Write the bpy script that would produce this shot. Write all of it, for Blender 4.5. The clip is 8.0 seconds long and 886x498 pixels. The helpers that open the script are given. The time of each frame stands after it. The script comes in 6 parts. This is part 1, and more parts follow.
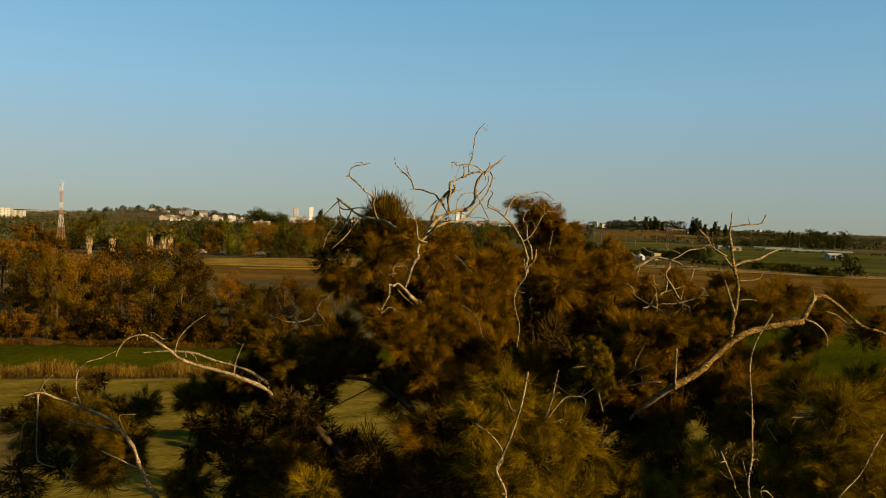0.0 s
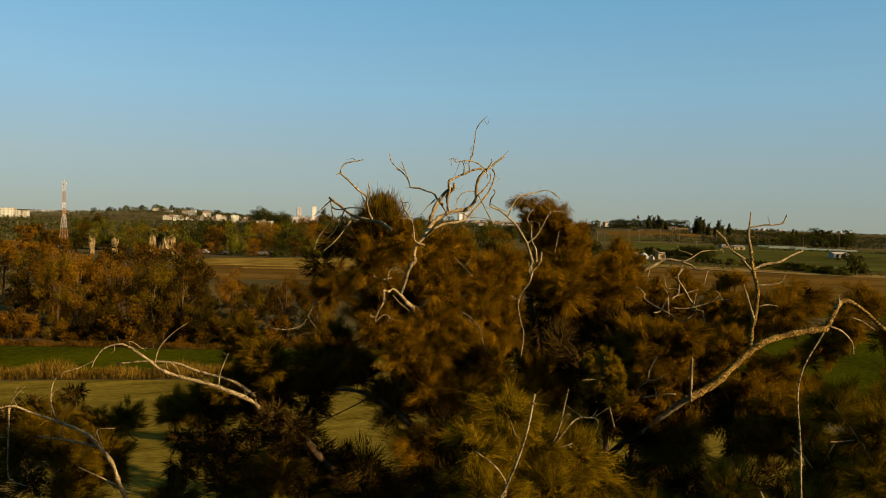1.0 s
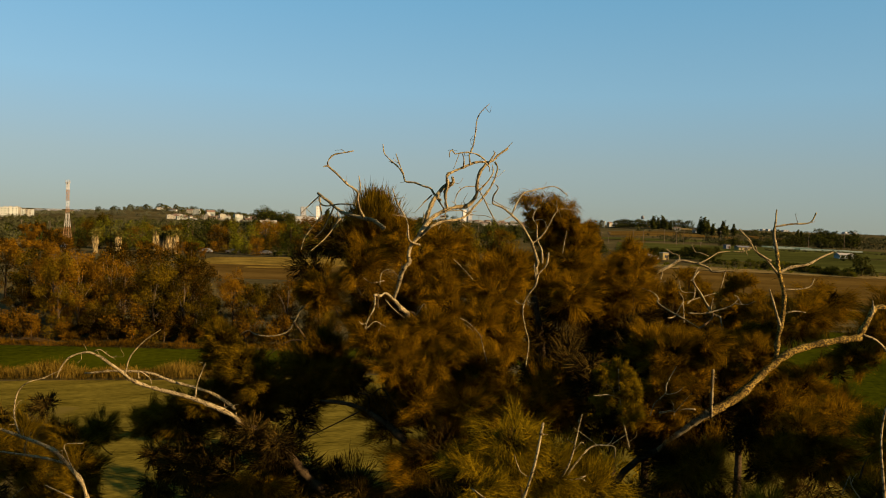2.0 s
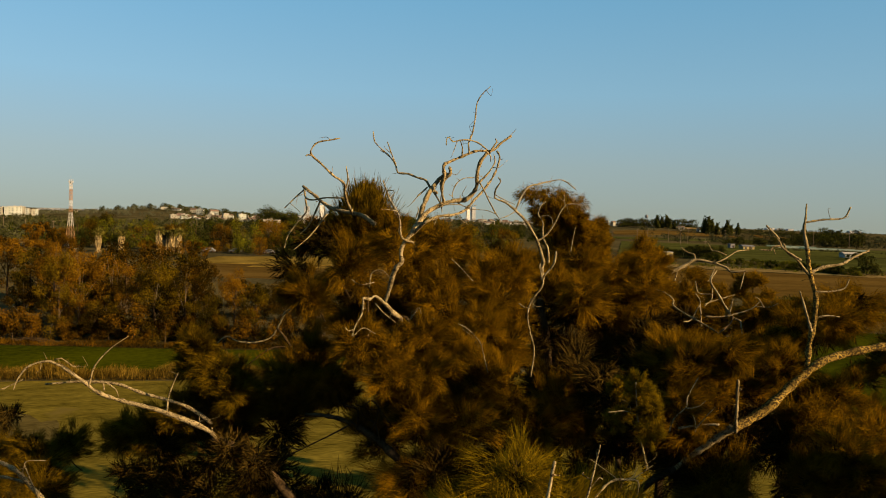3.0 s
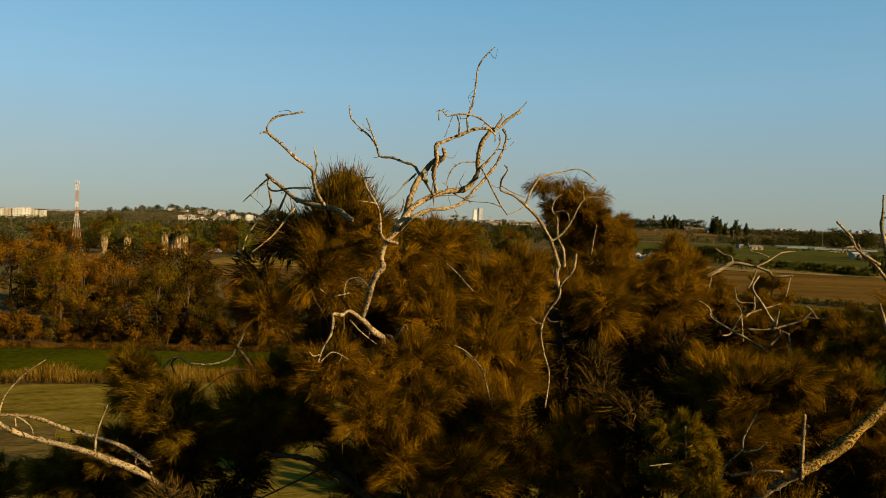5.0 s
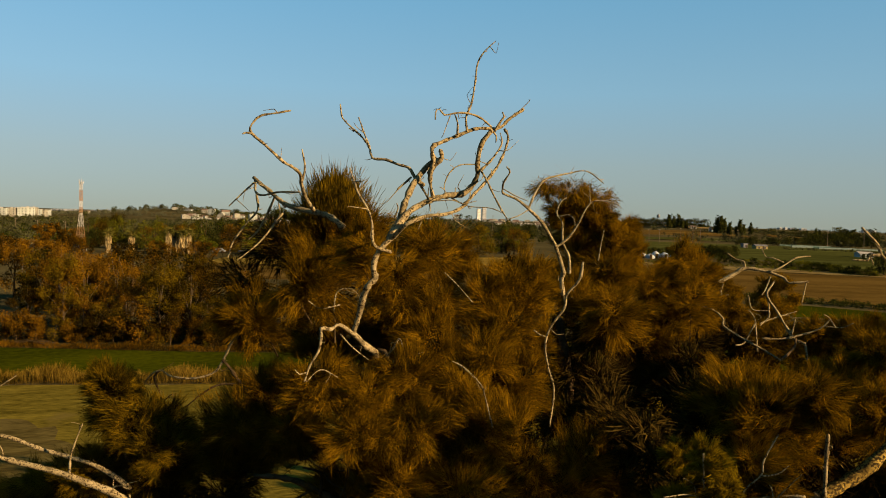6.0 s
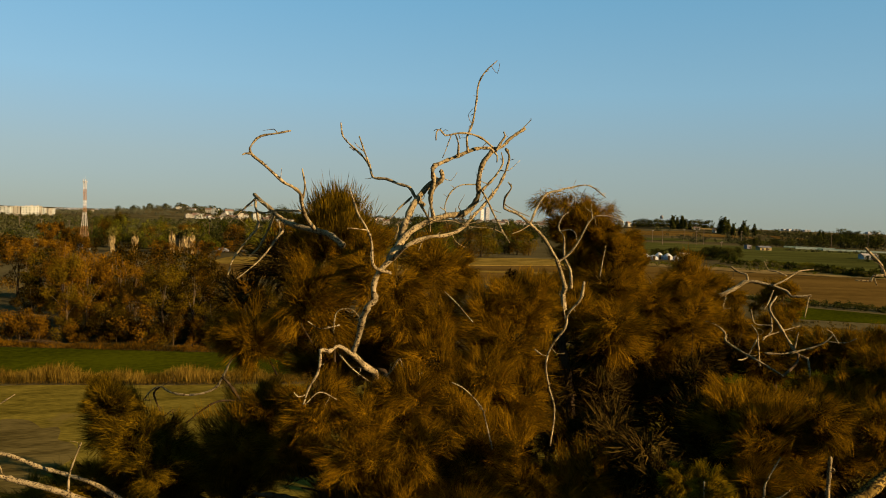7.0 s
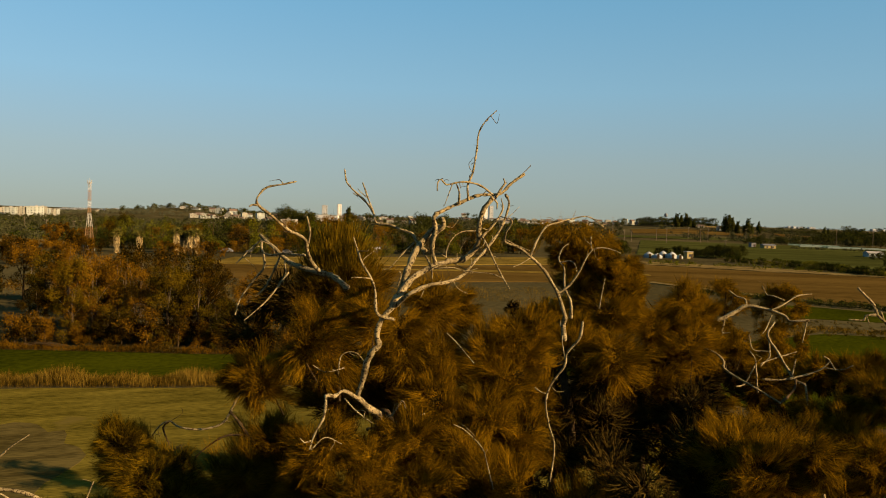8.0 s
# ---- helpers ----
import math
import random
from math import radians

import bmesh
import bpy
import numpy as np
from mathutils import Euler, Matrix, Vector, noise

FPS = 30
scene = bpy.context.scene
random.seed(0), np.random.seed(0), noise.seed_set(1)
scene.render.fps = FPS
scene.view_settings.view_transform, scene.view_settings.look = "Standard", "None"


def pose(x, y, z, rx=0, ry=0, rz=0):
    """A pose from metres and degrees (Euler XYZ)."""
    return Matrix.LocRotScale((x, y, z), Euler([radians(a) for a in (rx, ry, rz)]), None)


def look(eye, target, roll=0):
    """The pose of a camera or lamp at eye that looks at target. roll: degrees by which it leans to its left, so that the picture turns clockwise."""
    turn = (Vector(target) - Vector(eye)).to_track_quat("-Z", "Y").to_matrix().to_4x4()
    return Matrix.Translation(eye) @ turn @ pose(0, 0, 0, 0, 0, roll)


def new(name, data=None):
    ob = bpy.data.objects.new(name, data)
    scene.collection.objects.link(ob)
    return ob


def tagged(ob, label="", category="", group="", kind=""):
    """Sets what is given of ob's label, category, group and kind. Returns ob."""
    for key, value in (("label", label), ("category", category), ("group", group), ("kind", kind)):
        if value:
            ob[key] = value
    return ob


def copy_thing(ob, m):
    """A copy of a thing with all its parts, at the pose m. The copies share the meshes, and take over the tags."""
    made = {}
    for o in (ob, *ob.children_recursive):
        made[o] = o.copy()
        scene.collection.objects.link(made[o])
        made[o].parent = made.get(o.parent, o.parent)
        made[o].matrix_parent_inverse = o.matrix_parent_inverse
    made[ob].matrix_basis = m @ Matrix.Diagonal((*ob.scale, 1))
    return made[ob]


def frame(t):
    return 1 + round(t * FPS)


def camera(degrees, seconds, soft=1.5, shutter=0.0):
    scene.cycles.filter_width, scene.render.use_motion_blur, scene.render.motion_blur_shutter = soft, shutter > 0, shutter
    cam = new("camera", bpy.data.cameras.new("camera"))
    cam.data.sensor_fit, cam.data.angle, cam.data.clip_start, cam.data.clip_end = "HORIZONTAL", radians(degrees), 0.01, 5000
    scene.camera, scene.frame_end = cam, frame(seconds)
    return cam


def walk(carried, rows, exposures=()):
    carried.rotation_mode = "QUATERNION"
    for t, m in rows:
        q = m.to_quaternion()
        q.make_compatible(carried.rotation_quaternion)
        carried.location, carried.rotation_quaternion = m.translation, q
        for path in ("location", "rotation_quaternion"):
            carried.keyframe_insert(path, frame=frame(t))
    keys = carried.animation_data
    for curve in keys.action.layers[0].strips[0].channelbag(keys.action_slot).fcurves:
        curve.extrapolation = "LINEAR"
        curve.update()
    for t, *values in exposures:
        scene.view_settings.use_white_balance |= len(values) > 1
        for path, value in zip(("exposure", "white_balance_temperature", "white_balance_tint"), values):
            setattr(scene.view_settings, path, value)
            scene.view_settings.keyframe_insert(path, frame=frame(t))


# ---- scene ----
cam = camera(60.0, 8.0, 0.95)
PATH = [
    (0, (-0.902, 0.379, 13.912), (-0.899, 2.378, 13.837), 1.8),
    (0.5, (-0.883, 0.634, 13.929), (-0.885, 2.632, 13.853), 1.7),
    (1, (-0.858, 0.944, 13.927), (-0.863, 2.943, 13.85), 1.7),
    (1.5, (-0.831, 1.284, 13.917), (-0.841, 3.282, 13.84), 1.8),
    (3, (-0.747, 2.309, 13.873), (-0.771, 4.307, 13.793), 1.8),
    (3.5, (-0.726, 2.657, 13.84), (-0.755, 4.655, 13.761), 1.8),
    (4, (-0.71, 2.99, 13.818), (-0.742, 4.989, 13.74), 1.8),
    (4.5, (-0.69, 3.316, 13.819), (-0.727, 5.314, 13.741), 1.8),
    (6, (-0.634, 3.948, 13.881), (-0.686, 5.946, 13.8), 1.7),
    (6.5, (-0.631, 3.987, 13.896), (-0.686, 5.985, 13.819), 2.0),
    (7, (-0.622, 3.976, 14.006), (-0.682, 5.974, 13.925), 1.9),
    (7.5, (-0.616, 3.91, 14.175), (-0.681, 5.907, 14.09), 1.7),
    (8, (-0.613, 3.863, 14.305), (-0.683, 5.86, 14.22), 1.7),
]
walk(cam, [(t, look(eye, target, roll)) for t, eye, target, roll in PATH])

# ---- light ----
SUN_AZIMUTH, SUN_HEIGHT = radians(116), radians(20)
sun_way = Vector((math.sin(SUN_AZIMUTH) * math.cos(SUN_HEIGHT), math.cos(SUN_AZIMUTH) * math.cos(SUN_HEIGHT), math.sin(SUN_HEIGHT)))
sun = new("sun", bpy.data.lights.new("sun", "SUN"))
sun.data.energy, sun.data.angle, sun.data.color = 5.0, radians(0.5), (1.0, 0.71, 0.39)
sun.matrix_world = look(sun_way * 200, (0, 0, 0))
world = bpy.data.worlds.new("sky")
scene.world = world
world.use_nodes = True
sky = world.node_tree.nodes.new("ShaderNodeTexSky")
sky.sky_type, sky.sun_disc = "NISHITA", False
sky.sun_elevation, sky.sun_rotation = SUN_HEIGHT, SUN_AZIMUTH
sky.altitude, sky.air_density, sky.dust_density, sky.ozone_density = 50, 0.5, 0.3, 3.0
# evening haze: the sky pales evenly towards the horizon, all the way round
upward, split, fade, tint, haze = [world.node_tree.nodes.new(kind) for kind in ("ShaderNodeTexCoord", "ShaderNodeSeparateXYZ", "ShaderNodeValToRGB", "ShaderNodeValToRGB", "ShaderNodeMix")]
fade.color_ramp.elements[0].position, fade.color_ramp.elements[0].color = 0.0, (0.95, 0.95, 0.95, 1)
fade.color_ramp.elements[1].position, fade.color_ramp.elements[1].color = 0.4, (0.65, 0.65, 0.65, 1)
tint.color_ramp.elements[0].position, tint.color_ramp.elements[0].color = 0.0, (0.50, 0.548, 0.445, 1)
tint.color_ramp.elements[1].position, tint.color_ramp.elements[1].color = 0.36, (0.19, 0.66, 1.0, 1)
for place, colour in ((0.07, (0.495, 0.625, 0.575, 1)), (0.16, (0.405, 0.73, 0.87, 1))):
    tint.color_ramp.elements.new(place).color = colour
haze.data_type = "RGBA"
lift = world.node_tree.nodes.new("ShaderNodeVectorMath")
lift.operation = "SCALE"
# the haze tint is scaled brighter towards -X and dimmer towards +X to fit the view
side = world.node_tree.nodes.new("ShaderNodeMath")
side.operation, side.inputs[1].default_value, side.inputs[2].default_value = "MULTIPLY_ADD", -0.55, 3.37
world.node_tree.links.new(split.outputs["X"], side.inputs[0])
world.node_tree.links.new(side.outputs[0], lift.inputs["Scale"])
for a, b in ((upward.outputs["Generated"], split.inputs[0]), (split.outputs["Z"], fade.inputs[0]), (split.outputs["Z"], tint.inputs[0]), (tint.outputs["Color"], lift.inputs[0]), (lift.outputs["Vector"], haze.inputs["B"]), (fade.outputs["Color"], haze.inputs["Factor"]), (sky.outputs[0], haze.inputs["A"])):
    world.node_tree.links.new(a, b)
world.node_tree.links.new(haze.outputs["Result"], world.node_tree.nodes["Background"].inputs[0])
world.node_tree.nodes["Background"].inputs[1].default_value = 0.05
scene.view_settings.exposure = 1.95


# ---- materials ----
def material(name, low, high, scale=1.0, rough=0.85, fine=8.0, bump=0.3, island=0.0, translucent=0.0, stretch=(1, 1, 1), metal=0.0, spots=None, each=0.0, gain=1.6, gloss=0.0, rows=None):
    """Two colours mixed by a coarse and a fine noise, at real size; island varies each leaf, each varies each object."""
    mat = bpy.data.materials.new(name)
    mat.use_nodes = True
    nodes, links = mat.node_tree.nodes, mat.node_tree.links
    shader = nodes["Principled BSDF"]
    mapping = nodes.new("ShaderNodeMapping")
    mapping.inputs["Scale"].default_value = stretch
    if rows is not None:
        mapping.vector_type = "TEXTURE"
        mapping.inputs["Rotation"].default_value, mapping.inputs["Scale"].default_value = (0, 0, radians(rows)), [1 / k for k in stretch]
    geometry = nodes.new("ShaderNodeNewGeometry")
    links.new(geometry.outputs["Position"], mapping.inputs["Vector"])
    coarse, grain = nodes.new("ShaderNodeTexNoise"), nodes.new("ShaderNodeTexNoise")
    coarse.inputs["Scale"].default_value, coarse.inputs["Detail"].default_value = scale, 5
    grain.inputs["Scale"].default_value, grain.inputs["Detail"].default_value = scale * fine, 3
    for node in (coarse, grain):
        links.new(mapping.outputs["Vector"], node.inputs["Vector"])
    total = nodes.new("ShaderNodeMath")
    total.operation = "MULTIPLY_ADD"
    links.new(coarse.outputs["Fac"], total.inputs[0])
    total.inputs[1].default_value = gain
    shifted = nodes.new("ShaderNodeMath")
    shifted.operation = "MULTIPLY_ADD"
    links.new(grain.outputs["Fac"], shifted.inputs[0])
    shifted.inputs[1].default_value, shifted.inputs[2].default_value = 1.0, -gain / 2
    links.new(shifted.outputs[0], total.inputs[2])
    value = total.outputs[0]
    for amount, source in ((island, geometry.outputs["Random Per Island"]), (each, nodes.new("ShaderNodeObjectInfo").outputs["Random"])):
        if amount:
            more = nodes.new("ShaderNodeMath")
            more.operation = "MULTIPLY_ADD"
            links.new(source, more.inputs[0])
            more.inputs[1].default_value = amount
            minus = nodes.new("ShaderNodeMath")
            minus.operation, minus.inputs[1].default_value = "SUBTRACT", amount / 2
            links.new(value, minus.inputs[0])
            links.new(minus.outputs[0], more.inputs[2])
            value = more.outputs[0]
    ramp = nodes.new("ShaderNodeValToRGB")
    ramp.color_ramp.elements[0].position, ramp.color_ramp.elements[0].color = 0.2, (*low, 1)
    ramp.color_ramp.elements[1].position, ramp.color_ramp.elements[1].color = 0.8, (*high, 1)
    links.new(value, ramp.inputs[0])
    colour = ramp.outputs["Color"]
    if spots:
        dots, edge, mixed = nodes.new("ShaderNodeTexNoise"), nodes.new("ShaderNodeValToRGB"), nodes.new("ShaderNodeMix")
        dots.inputs["Scale"].default_value, dots.inputs["Detail"].default_value = spots[1], 4
        links.new(geometry.outputs["Position"], dots.inputs["Vector"])
        edge.color_ramp.elements[0].position, edge.color_ramp.elements[1].position = spots[2], spots[2] + 0.07
        links.new(dots.outputs["Fac"], edge.inputs[0])
        mixed.data_type = "RGBA"
        links.new(edge.outputs["Color"], mixed.inputs["Factor"])
        links.new(colour, mixed.inputs["A"])
        mixed.inputs["B"].default_value = (*spots[0], 1)
        colour = mixed.outputs["Result"]
    links.new(colour, shader.inputs["Base Color"])
    shader.inputs["Roughness"].default_value, shader.inputs["Metallic"].default_value = rough, metal
    shader.inputs["Specular IOR Level"].default_value = gloss
    if bump:
        relief = nodes.new("ShaderNodeBump")
        relief.inputs["Strength"].default_value, relief.inputs["Distance"].default_value = bump, 0.3 / (scale * fine)
        links.new(grain.outputs["Fac"], relief.inputs["Height"])
        links.new(relief.outputs["Normal"], shader.inputs["Normal"])
    if translucent:
        thin, blend = nodes.new("ShaderNodeBsdfTranslucent"), nodes.new("ShaderNodeMixShader")
        links.new(colour, thin.inputs["Color"])
        blend.inputs["Fac"].default_value = translucent
        links.new(shader.outputs[0], blend.inputs[1])
        links.new(thin.outputs[0], blend.inputs[2])
        links.new(blend.outputs[0], nodes["Material Output"].inputs["Surface"])
    return mat


dead_wood = material("dead_wood", (0.066, 0.049, 0.023), (0.198, 0.150, 0.075), 12, 0.9, 6, 0.6, spots=((0.024, 0.016, 0.007), 80, 0.53))
lichen_wood = material("lichen_wood", (0.055, 0.034, 0.008), (0.21, 0.135, 0.03), 9, 0.92, 5, 0.9, spots=((0.024, 0.016, 0.006), 60, 0.47))
# Twig colour set dark to paint the shade inside the crowns.
shade_twigs = material("shade_twigs", (0.0082, 0.0055, 0.0012), (0.032, 0.0196, 0.0034), 3, 0.95, 5, 0, island=0.5)
bark = material("bark", (0.0115, 0.0072, 0.0032), (0.046, 0.030, 0.0145), 7, 0.95, 7, 0.9)
needles_rust = material("needles_rust", (0.012, 0.008, 0.0004), (0.142, 0.0725, 0.0021), 3.0, 0.7, 4, 0, island=0.42, translucent=0.3, gain=0.75)
needles_dull = material("needles_dull", (0.0095, 0.0075, 0.0005), (0.108, 0.064, 0.0025), 3.0, 0.7, 4, 0, island=0.42, translucent=0.3, gain=0.75)
needles_olive = material("needles_olive", (0.010, 0.008, 0.0004), (0.15, 0.095, 0.003), 3.0, 0.7, 4, 0, island=0.45, translucent=0.3, gain=0.75)
leaf_rust = material("leaf_rust", (0.0100, 0.0063, 0.0005), (0.075, 0.0350, 0.0018), 0.3, 0.7, 6, 0, island=0.16, translucent=0.12, each=0.7)
leaf_olive = material("leaf_olive", (0.010, 0.0078, 0.0005), (0.062, 0.0385, 0.0019), 0.3, 0.7, 6, 0, island=0.16, translucent=0.15, each=0.7)
# Far foliage painted greyer and bluer to look hazed by distance.
leaf_haze_hill = material("leaf_haze_hill", (0.020, 0.0205, 0.0110), (0.048, 0.047, 0.0250), 0.03, 0.8, 6, 0, island=0.16, each=0.3)
leaf_haze_mid = material("leaf_haze_mid", (0.0115, 0.0122, 0.0052), (0.035, 0.0335, 0.0130), 0.05, 0.8, 6, 0, island=0.15, each=0.3)
leaf_green = material("leaf_green", (0.008, 0.0105, 0.0008), (0.055, 0.0515, 0.0034), 0.12, 0.7, 6, 0, island=0.2, translucent=0.1, each=1.2)
leaf_dark = material("leaf_dark", (0.008, 0.0095, 0.0017), (0.030, 0.030, 0.0055), 0.12, 0.75, 6, 0, island=0.3, translucent=0.1, each=0.3)
palm_frond = material("palm_frond", (0.02, 0.022, 0.004), (0.085, 0.068, 0.012), 0.5, 0.7, 6, 0, island=0.4)
palm_skirt = material("palm_skirt", (0.090, 0.064, 0.026), (0.235, 0.172, 0.078), 1.2, 0.9, 6, 0.3, island=0.5)
dry_reed = material("dry_reed", (0.028, 0.0165, 0.0014), (0.108, 0.066, 0.009), 0.5, 0.85, 6, 0, island=0.7, translucent=0.2)
# More blue in the ground colour makes the distance look hazier.
soil_grass = material("soil_grass", (0.0205, 0.0165, 0.0065), (0.0500, 0.0395, 0.0160), 0.02, 0.95, 40, 0.4)
stubble = material("stubble", (0.0250, 0.0192, 0.0022), (0.0900, 0.0660, 0.0092), 0.5, 0.95, 9, 0.8, stretch=(0.34, 1.25, 1), spots=((0.064, 0.0460, 0.0095), 0.16, 0.66), gain=1.1, rows=22)
patch_brown = material("patch_brown", (0.026, 0.0190, 0.0052), (0.062, 0.0455, 0.0128), 0.5, 0.95, 8, 0.6, stretch=(0.34, 1.25, 1), rows=22)
crop_green = material("crop_green", (0.0062, 0.0084, 0.0004), (0.0235, 0.0252, 0.0008), 0.05, 0.9, 30, 0.4)
far_green = material("far_green", (0.0165, 0.0180, 0.0040), (0.0400, 0.0400, 0.0090), 0.02, 0.9, 20, 0.3, stretch=(0.4, 2, 1))
ploughed = material("ploughed", (0.0310, 0.0178, 0.0036), (0.0660, 0.0385, 0.0086), 0.03, 0.95, 22, 0.6, stretch=(0.4, 1.8, 1))
pale_track = material("pale_track", (0.05, 0.033, 0.010), (0.12, 0.082, 0.028), 0.15, 0.95, 14, 0.4)
dry_verge = material("dry_verge", (0.052, 0.034, 0.006), (0.115, 0.075, 0.014), 0.12, 0.95, 14, 0.5)
white_wall = material("white_wall", (0.135, 0.140, 0.118), (0.220, 0.226, 0.195), 0.2, 0.85, 6, 0.1, each=0.4)
cream_wall = material("cream_wall", (0.115, 0.106, 0.082), (0.19, 0.174, 0.132), 0.2, 0.85, 6, 0.1, each=0.4)
bright_wall = material("bright_wall", (0.27, 0.26, 0.235), (0.36, 0.35, 0.32), 0.2, 0.8, 6, 0.1)
yellow_wall = material("yellow_wall", (0.15, 0.112, 0.042), (0.20, 0.152, 0.062), 0.4, 0.85, 6, 0.1)
tower_wall = material("tower_wall", (0.14, 0.143, 0.145), (0.205, 0.208, 0.21), 0.2, 0.8, 6, 0.1)
grey_wall = material("grey_wall", (0.0613, 0.0613, 0.0613), (0.1, 0.0966, 0.0941), 0.2, 0.8, 6, 0.1)
tile_roof = material("tile_roof", (0.050, 0.034, 0.025), (0.100, 0.066, 0.047), 0.4, 0.85, 8, 0.3, each=0.3)
pale_roof = material("pale_roof", (0.1546, 0.1378, 0.1134), (0.2268, 0.2066, 0.1789), 0.4, 0.7, 8, 0.2, each=0.3)
dark_glass = material("dark_glass", (0.015, 0.018, 0.02), (0.035, 0.037, 0.04), 0.4, 0.2, 4, 0, gloss=0.5)
tunnel_film = material("tunnel_film", (0.034, 0.054, 0.038), (0.105, 0.120, 0.092), 0.3, 0.4, 5, 0.1, each=0.9)
tent_cloth = material("tent_cloth", (0.15, 0.145, 0.13), (0.225, 0.22, 0.205), 0.6, 0.7, 5, 0.1, each=0.4)
steel_red = material("steel_red", (0.12, 0.068, 0.034), (0.18, 0.11, 0.06), 1.0, 0.6, 5, 0)
steel_white = material("steel_white", (0.1924, 0.1789, 0.1579), (0.2612, 0.2512, 0.2344), 1.0, 0.55, 5, 0)
pole_wood = material("pole_wood", (0.0496, 0.0361, 0.0252), (0.1, 0.0773, 0.0554), 2, 0.9, 6, 0.4)


# ---- builders ----
def mesh(name, co, faces, mat):
    """A mesh from an array of places and a list of face arrays (each n x 3 or n x 4)."""
    me = bpy.data.meshes.new(name)
    co = np.asarray(co, dtype=np.float32)
    me.vertices.add(len(co))
    me.vertices.foreach_set("co", co.ravel())
    loops = np.concatenate([np.asarray(f, dtype=np.int32).ravel() for f in faces])
    sizes = np.concatenate([np.full(len(f), np.asarray(f).shape[1], dtype=np.int32) for f in faces])
    me.loops.add(len(loops))
    me.loops.foreach_set("vertex_index", loops)
    me.polygons.add(len(sizes))
    me.polygons.foreach_set("loop_start", np.concatenate([[0], np.cumsum(sizes)[:-1]]).astype(np.int32))
    me.update(calc_edges=True)
    me.shade_flat()
    me.materials.append(mat)
    return me


def smooth(me):
    me.shade_smooth()
    return me


def join(pieces):
    """One list of places and faces out of several (places, [faces]) pairs."""
    co, faces, start = [], [], 0
    for places, some in pieces:
        co.append(np.asarray(places, dtype=float))
        faces += [np.asarray(f) + start for f in some]
        start += len(places)
    return np.concatenate(co), faces


def part(name, me, parent, label="", place=None):
    ob = new(name, me)
    ob.parent = parent
    if place is not None:
        ob.matrix_basis = place
    if label:
        tagged(ob, label)
    return ob


def thing(name, label, category, place=None, group="", kind=""):
    ob = new(name)
    ob.empty_display_size = 0.2
    if place is not None:
        ob.matrix_basis = place
    return tagged(ob, label, category, group, kind)


def curve_points(points, step):
    """A smooth line through the points (Catmull-Rom), about one point a step."""
    p = np.asarray(points, dtype=float)
    p = np.vstack([2 * p[0] - p[1], p, 2 * p[-1] - p[-2]])
    out = []
    for i in range(1, len(p) - 2):
        n = max(2, int(np.linalg.norm(p[i + 1] - p[i]) / step))
        for u in np.arange(n) / n:
            a, b, c, d = p[i - 1], p[i], p[i + 1], p[i + 2]
            out.append(0.5 * (2 * b + (c - a) * u + (2 * a - 5 * b + 4 * c - d) * u * u + (3 * b - a - 3 * c + d) * u ** 3))
    out.append(p[-2])
    return np.array(out)


def tube(points, r0, r1, sides=7, step=0.04, rough=0.12, rng=None):
    """Places and faces of a tapering, slightly knotted round limb with closed ends."""
    rng = rng or np.random.default_rng(1)
    line = curve_points(points, step)
    n = len(line)
    tangent = np.gradient(line, axis=0)
    tangent /= np.linalg.norm(tangent, axis=1)[:, None] + 1e-9
    side = np.cross(tangent, [0.31, 0.82, 0.48])
    side /= np.linalg.norm(side, axis=1)[:, None] + 1e-9
    other = np.cross(tangent, side)
    radius = np.linspace(r0, r1, n) * (1 + rough * rng.standard_normal(n))
    angle = np.arange(sides) * 2 * math.pi / sides
    ring = radius[:, None, None] * (1 + rough * 0.5 * rng.standard_normal((n, sides, 1))) * (np.cos(angle)[None, :, None] * side[:, None] + np.sin(angle)[None, :, None] * other[:, None])
    co = (line[:, None] + ring).reshape(-1, 3)
    i, j = np.meshgrid(np.arange(n - 1), np.arange(sides), indexing="ij")
    a, b = i * sides + j, i * sides + (j + 1) % sides
    quads = np.stack([a, b, b + sides, a + sides], -1).reshape(-1, 4)
    co = np.vstack([co, line[0] - tangent[0] * r0 * 0.5, line[-1] + tangent[-1] * r1 * 0.8])
    k = np.arange(sides)
    low = np.stack([(k + 1) % sides, k, np.full(sides, n * sides)], -1)
    top = np.stack([k + (n - 1) * sides, (k + 1) % sides + (n - 1) * sides, np.full(sides, n * sides + 1)], -1)
    return co, [quads, np.vstack([low, top])]


def box(x0, y0, z0, x1, y1, z1):
    co = [(x, y, z) for z in (z0, z1) for y in (y0, y1) for x in (x0, x1)]
    return co, [np.array([(0, 2, 3, 1), (4, 5, 7, 6), (0, 1, 5, 4), (1, 3, 7, 5), (3, 2, 6, 7), (2, 0, 4, 6)])]


def unit(v):
    return v / (np.linalg.norm(v, axis=-1, keepdims=True) + 1e-9)


def ribbons(base, way, length, width, droop, rng):
    """Slim pointed blades, bent in the middle: one folded quad each."""
    n = len(base)
    side = unit(np.cross(way, rng.standard_normal((n, 3)))) * (width / 2)[:, None]
    fall = np.array([0, 0, -1.0]) * droop[:, None]
    mid = base + unit(way + 0.35 * fall) * (length * 0.55)[:, None]
    tip = mid + unit(way + fall) * (length * 0.45)[:, None]
    co = np.stack([base, mid + side, tip, mid - side], 1).reshape(-1, 3)
    return co, [np.arange(n)[:, None] * 4 + np.arange(4)[None, :]]


